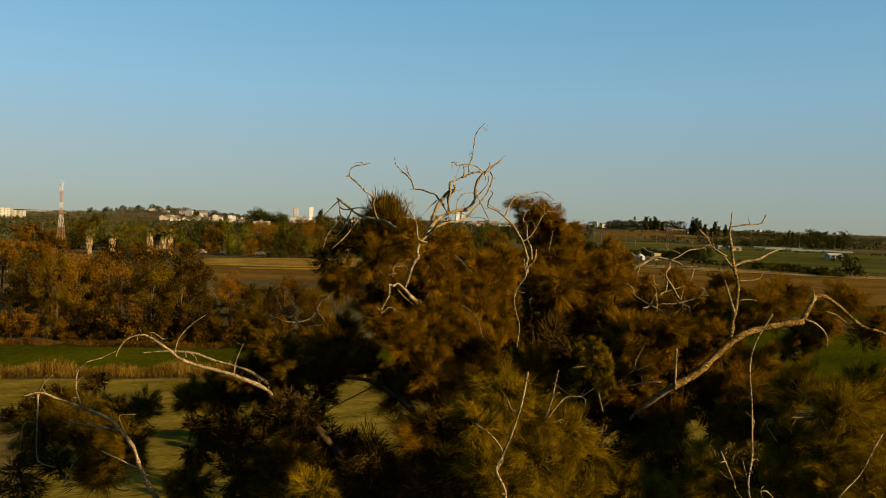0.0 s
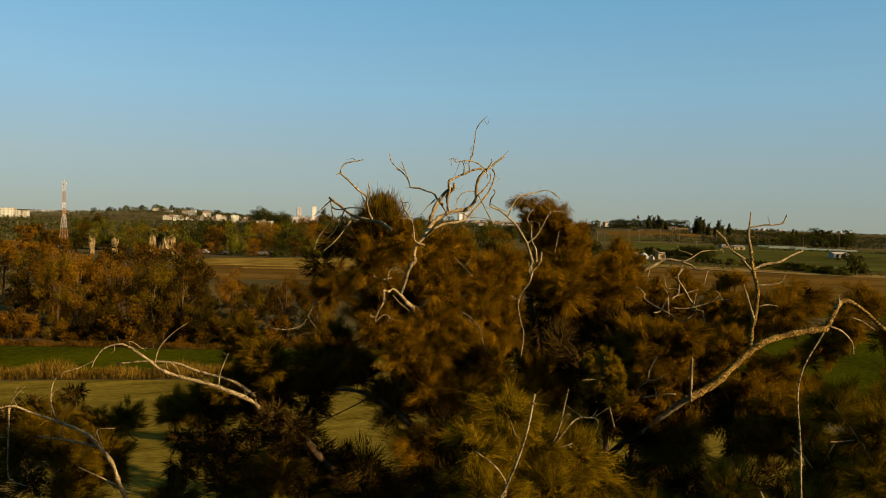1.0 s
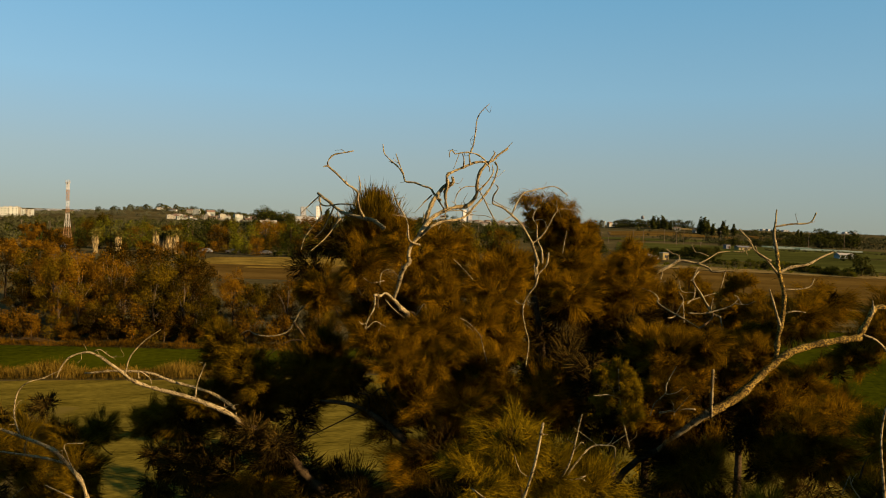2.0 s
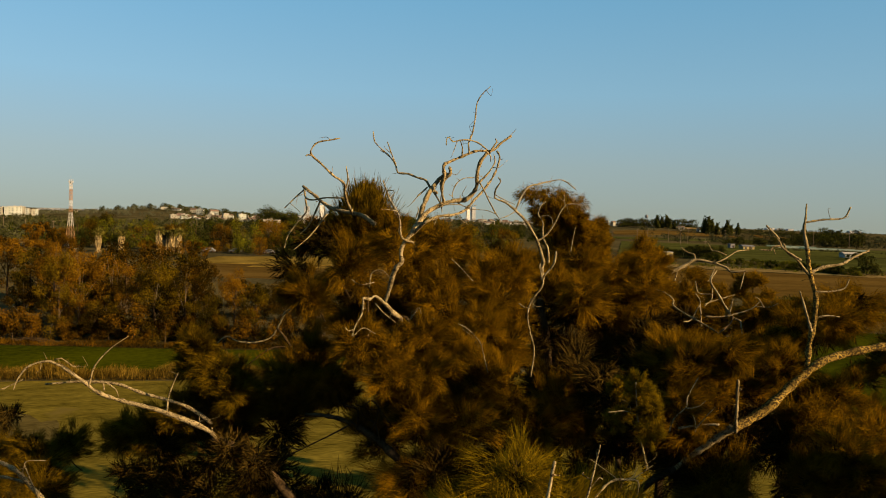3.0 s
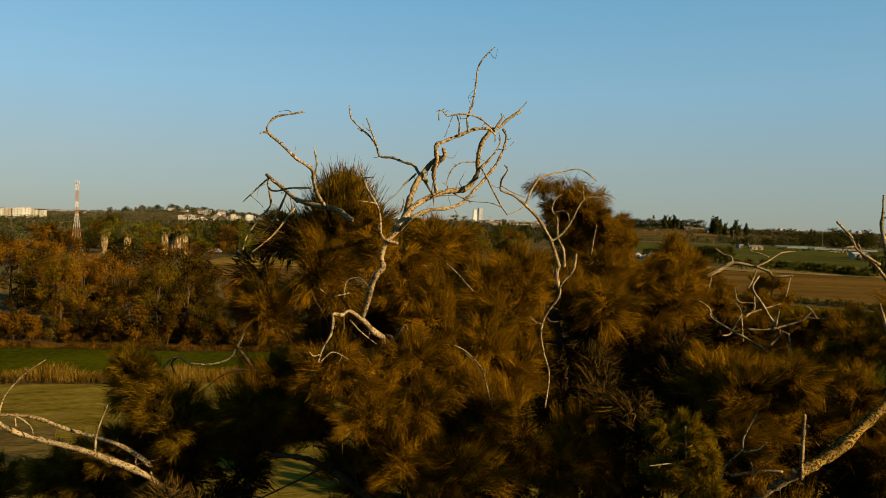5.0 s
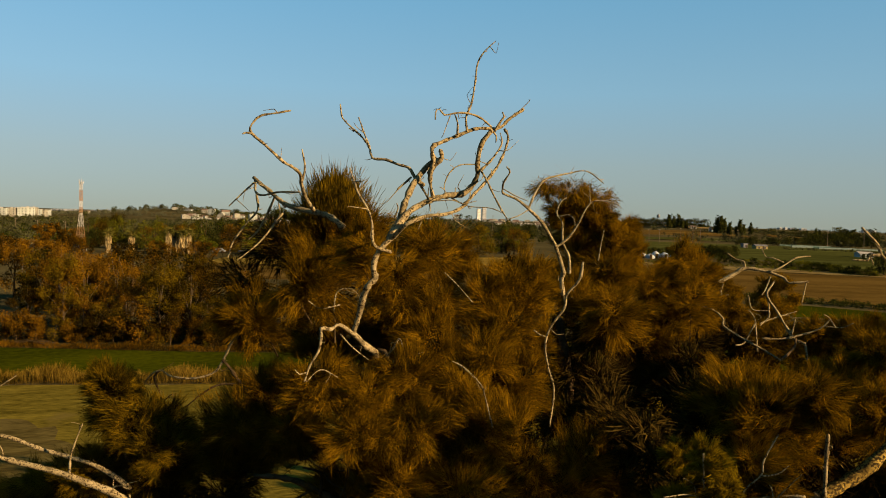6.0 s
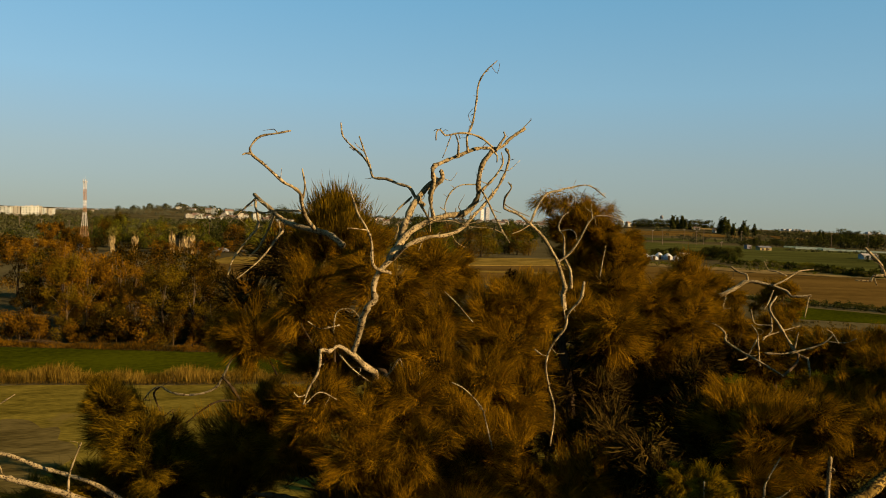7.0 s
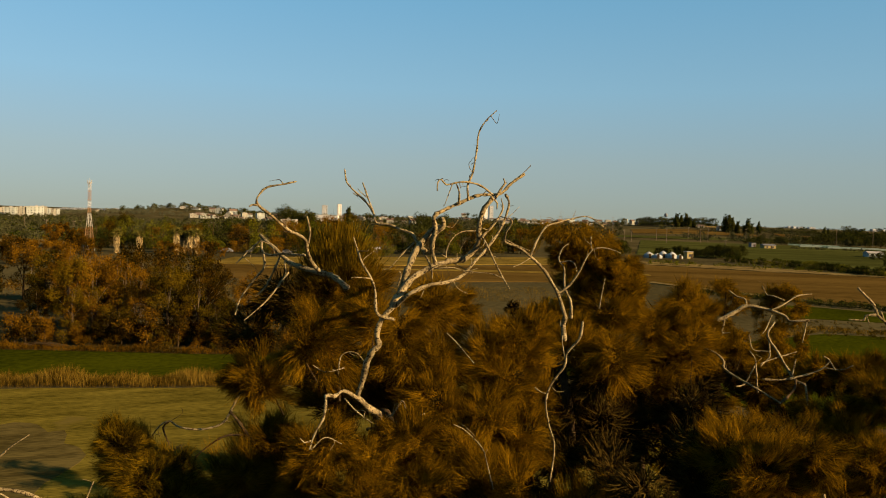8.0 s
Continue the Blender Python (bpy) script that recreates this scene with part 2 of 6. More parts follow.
def needles(base, way, length, width, droop, rng):
    """Very fine straight needles: one slim triangle each, widest at the foot."""
    n = len(base)
    side = unit(np.cross(way, rng.standard_normal((n, 3)))) * (width / 2)[:, None]
    tip = base + unit(way + np.array([0, 0, -0.5]) * droop[:, None]) * length[:, None]
    co = np.stack([base - side, base + side, tip], 1).reshape(-1, 3)
    return co, [np.arange(n)[:, None] * 3 + np.arange(3)[None, :]]


def tuft(centre, r, rng, thick=0.0034, shoots=64, each=42, upright=0.3, droop=0.5, blade=ribbons):
    """A rounded fur-like tuft: fans of nearly parallel needles that sweep outwards from a shaded core."""
    way = unit(rng.standard_normal((shoots, 3)) * (1, 1, 0.9))
    start = np.asarray(centre) + way * (r * rng.uniform(0.12, 0.7, shoots))[:, None]
    axis = unit(way + (0, 0, upright) + 0.4 * unit(rng.standard_normal(3)) + 0.3 * rng.standard_normal((shoots, 3)))
    start, axis = np.repeat(start, each, 0), np.repeat(axis, each, 0)
    n = len(start)
    base = start + axis * (rng.uniform(-0.15, 0.12, n) * r)[:, None] + rng.standard_normal((n, 3)) * r * 0.07
    direction = unit(axis + rng.standard_normal((n, 3)) * 0.24)
    length = r * rng.uniform(0.25, 0.55, n)
    return blade(base, direction, length, np.full(n, thick) * rng.uniform(0.7, 1.2, n), rng.uniform(0, droop, n), rng)


def twigs(points, r0, chance, rng):
    """Short broken twigs that stick out of a branch."""
    pieces = []
    line = curve_points(points, 0.05)
    for k in range(1, len(line) - 1):
        if rng.uniform() < chance:
            along_it = unit(line[k + 1] - line[k - 1])
            way = unit(along_it * rng.uniform(0.2, 0.9) + rng.standard_normal(3) * 0.7 + (0, 0, 0.15))
            size = rng.uniform(0.015, 0.05) if rng.uniform() < 0.6 else rng.uniform(0.06, 0.15)
            bend = rng.standard_normal(3) * size * 0.25
            thick = min(r0, rng.uniform(0.0016, 0.003) + 0.1 * r0)
            pieces.append(tube([line[k], line[k] + way * size * 0.5 + bend, line[k] + way * size + bend * 0.3], thick, 0.0011, 5, 0.03, 0.1, rng))
    return pieces


def limb(tree, points, r0, r1):
    """A bare dead branch with its knots and twigs."""
    rng = np.random.default_rng(len(tree.children) + 7)
    pieces = [tube(points, r0, r1, 8 if r0 > 0.015 else 6, max(0.022, r0 * 1.2), 0.13, rng)] + twigs(points, r0, 0.3, rng)
    part("branch", smooth(mesh("branch", *join(pieces), lichen_wood if tree is right_tree and r0 > 0.027 else dead_wood)), tree, "bare dead wood, bleached pale")


def dark_limb(tree, points, r0, r1):
    rng = np.random.default_rng(len(tree.children) + 9)
    pieces = [tube(points, r0, r1, 8, max(0.025, r0 * 1.1), 0.14, rng)] + twigs(points, r0, 0.4, rng)
    part("branch", smooth(mesh("branch", *join(pieces), bark)), tree, "living branch with dark bark")


def trunk(tree, points, r0, r1, name="trunk"):
    rng = np.random.default_rng(len(tree.children) + 3)
    part(name, smooth(mesh(name, *tube(points, r0, r1, 12, 0.15, 0.06, rng), bark)), tree, "dark rough living bark")


def sprays(centre, r, rng, thick, n, lean, fall):
    """One living tuft: many small twigs fan outwards and up, and each carries a soft spray of fine shoots that part only slightly."""
    twigs = 46
    heading = unit(rng.standard_normal((twigs, 3)) * (1, 1, 0.85) + (0, 0, 0.15 + 0.6 * lean) + 0.25 * unit(rng.standard_normal(3)))
    reach = rng.uniform(0.5, 0.8, twigs) * r
    k = rng.integers(0, twigs, n)
    d, s = heading[k], rng.uniform(0.15, 1, n) ** 0.6
    root = rng.standard_normal((twigs, 3)) * 0.2 * r
    base = np.asarray(centre) + (0, 0, -0.08 * r) + root[k] + d * (s * reach[k] * 0.9)[:, None] + rng.standard_normal((n, 3)) * 0.085 * r
    way = unit(d + rng.standard_normal((n, 3)) * 0.27 + (0, 0, 0.15) + 0.3 * unit(rng.standard_normal(3)))
    return needles(base, way, r * rng.uniform(0.26, 0.56, n), thick * rng.uniform(0.7, 1.25, n), rng.uniform(-0.2, fall, n), rng)


def needle_crown(tree, tufts, shade, mat, root, seed, thick=0.003, plumes=(), backed=True, mops=(), fresh=()):
    """The crown: all tufts as one mesh, with coarser ones deep inside, and each dark twig that carries one."""
    rng = np.random.default_rng(seed)
    pieces, inner = [], []
    for x, y, z, r in tufts:
        c = np.array((x, y, z))
        pieces.append(sprays(c, r * 1.1, rng, thick * 1.2, 6200, rng.uniform(-0.5, 0.6), rng.uniform(0.1, 0.9)))
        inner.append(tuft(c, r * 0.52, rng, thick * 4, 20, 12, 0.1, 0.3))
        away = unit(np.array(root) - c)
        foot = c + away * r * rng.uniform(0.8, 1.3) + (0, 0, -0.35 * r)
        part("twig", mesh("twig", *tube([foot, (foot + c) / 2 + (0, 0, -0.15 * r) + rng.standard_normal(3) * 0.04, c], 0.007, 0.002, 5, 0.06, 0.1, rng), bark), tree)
    # Extra dark tufts are put where the crown should look shaded.
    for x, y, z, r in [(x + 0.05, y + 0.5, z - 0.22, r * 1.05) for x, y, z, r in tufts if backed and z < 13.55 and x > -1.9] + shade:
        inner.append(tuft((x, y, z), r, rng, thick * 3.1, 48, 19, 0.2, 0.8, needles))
    # The brighter needle colour stands in for sun on these sprays.
    if fresh:
        part("spray", mesh("spray", *join([sprays((x, y, z), r, rng, thick * 1.1, 5000, 0.1, 0.6) for x, y, z, r in fresh]), needles_olive), tree, "fresh olive yellow sprays of fine shoots, coloured brighter to look sunlit")
    if plumes:
        upright = []
        for x, y, z, r in plumes:
            n = 3400
            base = np.array((x, y, z)) + rng.standard_normal((n, 3)) * (r * 0.36, r * 0.36, r * 0.34)
            out = base - (x, y, z - 1.3 * r)
            upright.append(ribbons(base, unit(out * (0.75, 0.75, 0.9) + rng.standard_normal((n, 3)) * r * 0.16), r * rng.uniform(0.3, 0.65, n), np.full(n, thick * 1.2), rng.uniform(-0.1, 0.2, n), rng))
        part("plume", mesh("plume", *join(upright), needles_dull), tree, "upright feathery olive shoots")
    if mops:
        hanging = []
        for x, y, z, r in mops:
            n = 1000
            out = unit(rng.standard_normal((n, 3)))
            out[:, 2] = np.abs(out[:, 2])
            base = np.array((x, y, z)) + out * (r, r, 0.62 * r) * rng.uniform(0.45, 0.95, n)[:, None]
            way = unit(out * (0.7, 0.7, 0.3) + rng.standard_normal((n, 3)) * 0.38 + (0, 0, -0.25))
            hanging.append(ribbons(base, way, r * rng.uniform(0.25, 0.6, n), np.full(n, thick), rng.uniform(0.2, 1.4, n), rng))
            # A dark core paints the shaded hollow of this tuft.
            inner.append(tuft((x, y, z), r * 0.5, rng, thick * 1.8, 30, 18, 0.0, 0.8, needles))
        part("drooping_tuft", mesh("drooping_tuft", *join(hanging), needles_rust), tree, "drooping olive tuft around a shade-coloured core")
    part("crown_core", mesh("crown_core", *join(inner), shade_twigs), tree, "coarse inner twigs, coloured dark as shade")
    part("crown", mesh("crown", *join(pieces), mat), tree, "fine drooping needle foliage")


def coarse_crown(tree, tufts, thick, shoots, each, mat, seed, blade=ribbons):
    """A crown seen from far off, hidden or out of view: rounded tufts of broad blades in one mesh."""
    rng = np.random.default_rng(seed)
    part("crown", mesh("crown", *join([tuft(t[:3], t[3], rng, thick, shoots, each, 0.3, 0.6, blade) for t in tufts]), mat), tree, "dense needle foliage")


def leaf_crown(blobs, n, size, rng):
    """Leaves as small pointed blades over the outside of many overlapping blobs, each lying roughly along its blob's skin."""
    weight = np.array([b[3] ** 2 for b in blobs])
    pick = rng.choice(len(blobs), n, p=weight / weight.sum())
    b = np.array(blobs)[pick]
    way = unit(rng.standard_normal((n, 3)))
    c = b[:, :3] + way * (b[:, 3] * rng.uniform(0.68, 1.08, n))[:, None]
    facing = unit(way + 0.42 * rng.standard_normal((n, 3)))
    u = unit(np.cross(facing, rng.standard_normal((n, 3))))
    v = np.cross(facing, u)
    s = (size * rng.uniform(0.6, 1.3, n))[:, None]
    co = np.stack([c + u * s * 0.7, c - u * s * 0.35 + v * s * 0.42, c - u * s * 0.35 - v * s * 0.42], 1).reshape(-1, 3)
    return co, [np.arange(n)[:, None] * 3 + np.arange(3)[None, :]]


def leafy_tree(name, label, mat, height, width, n, size, seed, bare=0.12, category="tree", lumps=22, lump=(0.1, 0.2), limbs=5, wood=None):
    """A broad tree: trunk, forking limbs and an uneven crown: boughs, each with several smaller heaps of leaves, and gaps between."""
    rng = np.random.default_rng(seed)
    tree = thing(name, label, category)
    blobs, heaps = [], []
    for i in range(lumps):
        h = rng.uniform(bare, 0.92)
        swell = math.sqrt(max(0.05, 1 - (2 * (h - bare) / (1 - bare) - 0.8) ** 2 * 0.75))
        a, d = rng.uniform(0, 2 * math.pi), width / 2 * swell * math.sqrt(rng.uniform(0.05, 1)) * 0.85
        r = width * rng.uniform(*lump)
        c = np.array((math.cos(a) * d, math.sin(a) * d, max(r * 0.7, min(h * height, height - r * 0.9))))
        blobs.append((*c, r))
        heaps.append((*c, r * 0.72))
        for way in unit(rng.standard_normal((6, 3)) + (0, 0, 0.25)):
            heaps.append((*(c + way * r * rng.uniform(0.6, 0.95)), r * rng.uniform(0.3, 0.52)))
    part("trunk", smooth(mesh("trunk", *tube([(0, 0, -0.2), (0.1, 0.05, height * 0.2), (-0.05, 0.1, height * 0.45), (0.1, 0, height * 0.75)], height * 0.022, height * 0.006, 8, height * 0.06, 0.06, rng), bark)), tree)
    for x, y, z, r in blobs[:limbs]:
        part("limb", mesh("limb", *tube([(0, 0, z * 0.5), (x * 0.5, y * 0.5, z * 0.8), (x, y, z), (x * 1.1 + rng.normal(0, 0.2) * r, y * 1.1 + rng.normal(0, 0.2) * r, z + r * 1.15)], height * (0.0026 if wood else 0.009), height * 0.001, 5, height * 0.1, 0.05, rng), wood or bark), tree)
    part("crown", mesh("crown", *leaf_crown(heaps, n, size, rng), mat), tree)
    return tree


def spread(model, spots, seed, low=0.85, high=1.2, group=""):
    """Copies of a tree at the spots (x, y, scale), turned and sized by chance; the model takes the first spot."""
    rng = np.random.default_rng(seed)
    if group:
        tagged(model, group=group)
    poses = []
    for x, y, s in spots:
        k = s * rng.uniform(low, high)
        poses.append(Matrix.Translation((x, y, lie(x, y))) @ Matrix.Rotation(rng.uniform(0, 6.28), 4, "Z") @ Matrix.Diagonal((k * rng.uniform(0.9, 1.15), k * rng.uniform(0.9, 1.15), k, 1)))
    for m in poses[1:]:
        copy_thing(model, m)
    model.matrix_basis = poses[0]


# ---- ground ----
HILLS = [(-522, 1400, 15.5, 112, 170), (-50, 1600, 9, 420, 350), (250, 960, 13, 130, 120), (430, 1250, 6, 160, 160), (200, 2500, 9, 600, 400), (1000, 2600, 8, 600, 500)]


def lie(x, y):
    """The height of the land."""
    return sum(h * math.exp(-((x - cx) / sx) ** 2 - ((y - cy) / sy) ** 2) for cx, cy, h, sx, sy in HILLS)


def land():
    ys = [-600, -200, -60, 0, 40, 100, 200, 320, 450, 600] + [600 + 60 * k for k in range(1, 42)] + [3500, 4200, 4900]
    xs = [-4900, -3500, -2500] + [-2000 + 80 * k for k in range(51)] + [2500, 3500, 4900]
    co = [(x, y, lie(x, y) if y > 450 else 0.0) for y in ys for x in xs]
    n = len(xs)
    i, j = np.meshgrid(np.arange(len(ys) - 1), np.arange(n - 1), indexing="ij")
    a = (i * n + j).ravel()
    return mesh("ground", co, [np.stack([a, a + 1, a + n + 1, a + n], -1)], soil_grass)


tagged(new("ground", smooth(land())), "olive brown dry farmland reaching the horizon", "ground", kind="structure")


def sheet(name, corners, z, mat, label, category="field"):
    """A field: a slab of earth with a low edge, its outline broken up a little."""
    rng = np.random.default_rng(len(name))
    line = []
    for (x0, y0), (x1, y1) in zip(corners, corners[1:] + corners[:1]):
        n = max(2, int(math.hypot(x1 - x0, y1 - y0) / 6))
        line += [(x0 + (x1 - x0) * k / n + rng.normal(0, 0.25), y0 + (y1 - y0) * k / n + rng.normal(0, 0.25)) for k in range(n)]
    bm = bmesh.new()
    low = [bm.verts.new((x, y, z - 0.3)) for x, y in line]
    top = [bm.verts.new((x, y, z)) for x, y in line]
    bm.faces.new(top)
    for k in range(len(line)):
        bm.faces.new((low[k], low[(k + 1) % len(line)], top[(k + 1) % len(line)], top[k]))
    me = bpy.data.meshes.new(name)
    bm.normal_update()
    bm.to_mesh(me)
    me.materials.append(mat)
    tagged(new(name, me), label, category, kind="structure")


sheet("field_stubble", [(-110, -30), (40, -30), (26, 58), (4, 72.4), (-15, 65.8), (-23, 63.8), (-34, 61.8), (-60, 54.4), (-100, 41.4)], 0.03, stubble, "mown straw coloured stubble field with wheel marks")
# A darker grey brown area laid over one corner of the stubble.
sheet("bare_patch", [(-60, 26), (-40, 47), (-34, 50.6), (-32.2, 52.6), (-30.6, 51.6), (-29.0, 52.9), (-27.4, 50.9), (-26.0, 51.2), (-24.6, 48.4), (-23.0, 47.9), (-21.8, 44.9), (-22.2, 42.0), (-20.6, 38.6), (-22.5, 34), (-24, 30), (-50, 20)], 0.05, patch_brown, "darker grey brown patch in the stubble", "soil")
sheet("field_green", [(-100, 44.4), (-60, 57.4), (-36, 63.7), (-23, 65.8), (-15, 68), (6, 75.4), (28, 60), (120, 40), (150, 60), (112, 88), (58, 107), (47, 108), (39, 102), (26, 93), (-19, 79.0), (-29, 77.8), (-46, 76.8), (-100, 70)], 0.06, crop_green, "low bright green crop strip beside the reeds")
sheet("field_ploughed", [(-67, 203), (-36, 206), (20, 240), (58, 262), (90, 244), (122, 233), (200, 208), (170, 100), (76, 142), (66, 151), (55, 165), (43, 188), (-26, 164), (-55, 163)], 0.12, ploughed, "bare brown ploughed field")
sheet("field_far", [(72, 340), (135, 620), (330, 560), (260, 380), (217, 412), (230, 250), (143, 272), (126, 330)], 0.16, far_green, "wide green field beyond the ploughed land")
sheet("field_strip", [(48.4, 125.9), (56.1, 144.5), (60.9, 142.3), (70.1, 136.0), (100, 114), (94, 104), (63.3, 123.2), (53.4, 125.2)], 0.1, crop_green, "narrow green crop strip below the ditch")
sheet("track", [(42, 186), (43.5, 190), (56, 168), (67, 153), (75, 144.5), (118, 112), (117, 109), (73, 141), (65, 149), (54, 163)], 0.2, pale_track, "pale dirt track along the field edge", "track")
sheet("track_far", [(57, 264), (60, 284), (94, 266), (127, 252), (196, 232), (189, 218), (122, 235), (90, 246)], 0.22, pale_track, "pale dirt track beyond the ploughed field", "track")
sheet("field_pale", [(-260, 330), (-170, 268), (-150, 290), (-178, 318), (-206, 352), (-235, 385)], 0.1, pale_track, "pale dry mown field far off")
sheet("field_path", [(-52, 195), (-52, 199), (0, 210), (48, 214), (48, 210), (0, 205)], 0.2, dry_verge, "pale grassy path between two ploughed strips", "path")
sheet("verge", [(-70, 205), (-72, 234), (20, 286), (56, 296), (57, 265), (18, 244), (-36, 209)], 0.2, dry_verge, "dry pale grass verge below the trees", "verge")


def strip(name, x0, x1, y0, y1, mat, label):
    """A field that follows the slope of a far hill."""
    xs, ys = np.linspace(x0, x1, 14), np.linspace(y0, y1, 7)
    co = [(x + 0.15 * (y - y0), y, lie(x + 0.15 * (y - y0), y) + 0.5) for y in ys for x in xs]
    a = (np.arange(6)[:, None] * 14 + np.arange(13)[None, :]).ravel()
    tagged(new(name, mesh(name, co, [np.stack([a, a + 1, a + 15, a + 14], -1)], mat)), label, "field", kind="structure")


strip("hill_field_brown", 170, 300, 815, 870, ploughed, "brown bare field on the hillside")
strip("hill_field_green", 120, 330, 700, 770, far_green, "green field below the hill")
strip("hill_field_pale", 235, 330, 905, 935, pale_track, "pale dry grass on the hillside")
strip("hill_field_tan", 330, 560, 820, 900, ploughed, "tan bare field on the far plain")
strip("plain_field_pale", 350, 620, 1000, 1100, pale_track, "pale dry field on the far plain")
strip("plain_field_left", -420, -330, 700, 740, pale_track, "pale dry strip on the far plain")
strip("plain_field_tan", -430, -330, 1230, 1290, pale_track, "tan bare slope below the hill houses")

# ---- the near casuarina trees ----
TREE = "tall casuarina with rusty needle tufts and bleached dead branches"
centre_tree = thing("casuarina_tree", TREE, "tree", group="casuarina trees")
left_tree = thing("casuarina_tree", "casuarina with bare arching limbs and dark needle tufts", "tree", group="casuarina trees")
rear_tree = thing("casuarina_tree", "slender casuarina with a drooping crown tuft and forked dead top", "tree", group="casuarina trees")
right_tree = thing("casuarina_tree", "casuarina with one thick lichen spotted limb and dense tufts", "tree", group="casuarina trees")
near_tree = thing("casuarina_tree", "casuarina top with olive green needles and thin bare twigs", "tree", group="casuarina trees")

# dead limbs of centre_tree
limb(centre_tree, [(-1.19, 8.85, 12.87), (-1.17, 8.80, 12.95), (-1.17, 8.75, 13.02), (-1.22, 8.68, 13.07), (-1.29, 8.60, 13.16)], 0.0274, 0.0173)
limb(centre_tree, [(-1.29, 8.60, 13.16), (-1.25, 8.56, 13.28), (-1.22, 8.51, 13.40), (-1.18, 8.47, 13.48), (-1.15, 8.48, 13.51), (-1.16, 8.48, 13.58), (-1.14, 8.49, 13.66), (-1.07, 8.50, 13.75)], 0.0188, 0.0169)
limb(centre_tree, [(-1.28, 8.60, 13.15), (-1.35, 8.45, 13.23), (-1.39, 8.40, 13.21), (-1.44, 8.35, 13.22), (-1.43, 8.30, 13.18), (-1.44, 8.27, 13.10), (-1.48, 8.23, 13.02), (-1.50, 8.20, 12.94)], 0.0144, 0.0053)
limb(centre_tree, [(-1.49, 8.22, 12.99), (-1.53, 8.20, 12.98), (-1.55, 8.18, 13.01)], 0.0053, 0.0026)
limb(centre_tree, [(-1.07, 8.50, 13.75), (-1.02, 8.60, 13.86), (-1.00, 8.65, 13.96), (-0.95, 8.70, 14.09), (-0.87, 8.75, 14.20), (-0.81, 8.70, 14.24)], 0.0254, 0.0162)
limb(centre_tree, [(-0.86, 8.72, 14.15), (-0.83, 8.70, 14.20), (-0.78, 8.67, 14.25), (-0.79, 8.65, 14.29)], 0.0148, 0.0175)
limb(centre_tree, [(-1.06, 8.50, 13.76), (-0.98, 8.60, 13.90), (-0.86, 8.67, 13.98), (-0.75, 8.73, 14.02), (-0.64, 8.80, 14.04), (-0.56, 8.78, 14.14), (-0.56, 8.75, 14.23), (-0.54, 8.73, 14.34), (-0.48, 8.72, 14.43)], 0.0198, 0.0148)
limb(centre_tree, [(-0.83, 8.70, 14.01), (-0.85, 8.67, 14.12), (-0.83, 8.63, 14.22), (-0.84, 8.60, 14.30), (-0.79, 8.65, 14.34), (-0.71, 8.70, 14.38), (-0.61, 8.75, 14.43), (-0.55, 8.80, 14.45), (-0.43, 8.85, 14.46), (-0.36, 8.91, 14.53), (-0.27, 8.97, 14.60)], 0.0148, 0.0094)
limb(centre_tree, [(-0.46, 8.80, 14.43), (-0.42, 8.82, 14.50), (-0.40, 8.83, 14.53), (-0.41, 8.85, 14.56)], 0.0105, 0.0046)
limb(centre_tree, [(-0.48, 8.72, 14.43), (-0.45, 8.73, 14.40), (-0.45, 8.75, 14.36)], 0.0074, 0.0030)
limb(centre_tree, [(-0.63, 8.65, 14.41), (-0.64, 8.67, 14.50), (-0.61, 8.68, 14.58), (-0.59, 8.70, 14.72), (-0.58, 8.71, 14.83), (-0.54, 8.72, 14.91), (-0.47, 8.73, 14.98)], 0.0088, 0.0030)
limb(centre_tree, [(-0.48, 8.72, 14.45), (-0.55, 8.69, 14.50), (-0.62, 8.66, 14.52), (-0.69, 8.63, 14.52), (-0.77, 8.59, 14.50), (-0.80, 8.56, 14.53), (-0.82, 8.53, 14.51), (-0.82, 8.50, 14.46)], 0.0074, 0.0042)
limb(centre_tree, [(-0.69, 8.65, 14.39), (-0.69, 8.62, 14.46), (-0.71, 8.60, 14.51)], 0.0073, 0.0043)
limb(centre_tree, [(-1.06, 8.50, 13.75), (-0.96, 8.40, 13.84), (-0.85, 8.47, 13.89), (-0.76, 8.53, 13.90), (-0.66, 8.60, 13.94), (-0.57, 8.66, 14.04), (-0.50, 8.72, 14.12), (-0.42, 8.78, 14.24), (-0.37, 8.84, 14.39), (-0.39, 8.90, 14.46)], 0.0141, 0.0077)
limb(centre_tree, [(-0.54, 8.75, 14.18), (-0.46, 8.78, 14.27), (-0.41, 8.82, 14.36), (-0.42, 8.85, 14.43)], 0.0089, 0.0046)
limb(centre_tree, [(-0.54, 8.75, 14.19), (-0.50, 8.71, 14.12), (-0.45, 8.68, 14.02), (-0.40, 8.64, 13.93), (-0.36, 8.60, 13.87)], 0.0075, 0.0043)
limb(centre_tree, [(-0.57, 8.75, 14.22), (-0.67, 8.71, 14.21), (-0.73, 8.68, 14.16), (-0.76, 8.64, 14.08), (-0.75, 8.60, 14.03)], 0.0048, 0.0035)
limb(centre_tree, [(-0.89, 8.72, 14.08), (-0.95, 8.76, 14.13), (-0.99, 8.80, 14.19), (-1.06, 8.82, 14.21), (-1.14, 8.84, 14.24), (-1.23, 8.86, 14.25), (-1.25, 8.87, 14.31), (-1.30, 8.89, 14.38), (-1.38, 8.91, 14.45), (-1.44, 8.93, 14.51), (-1.46, 8.95, 14.60)], 0.0119, 0.0047)
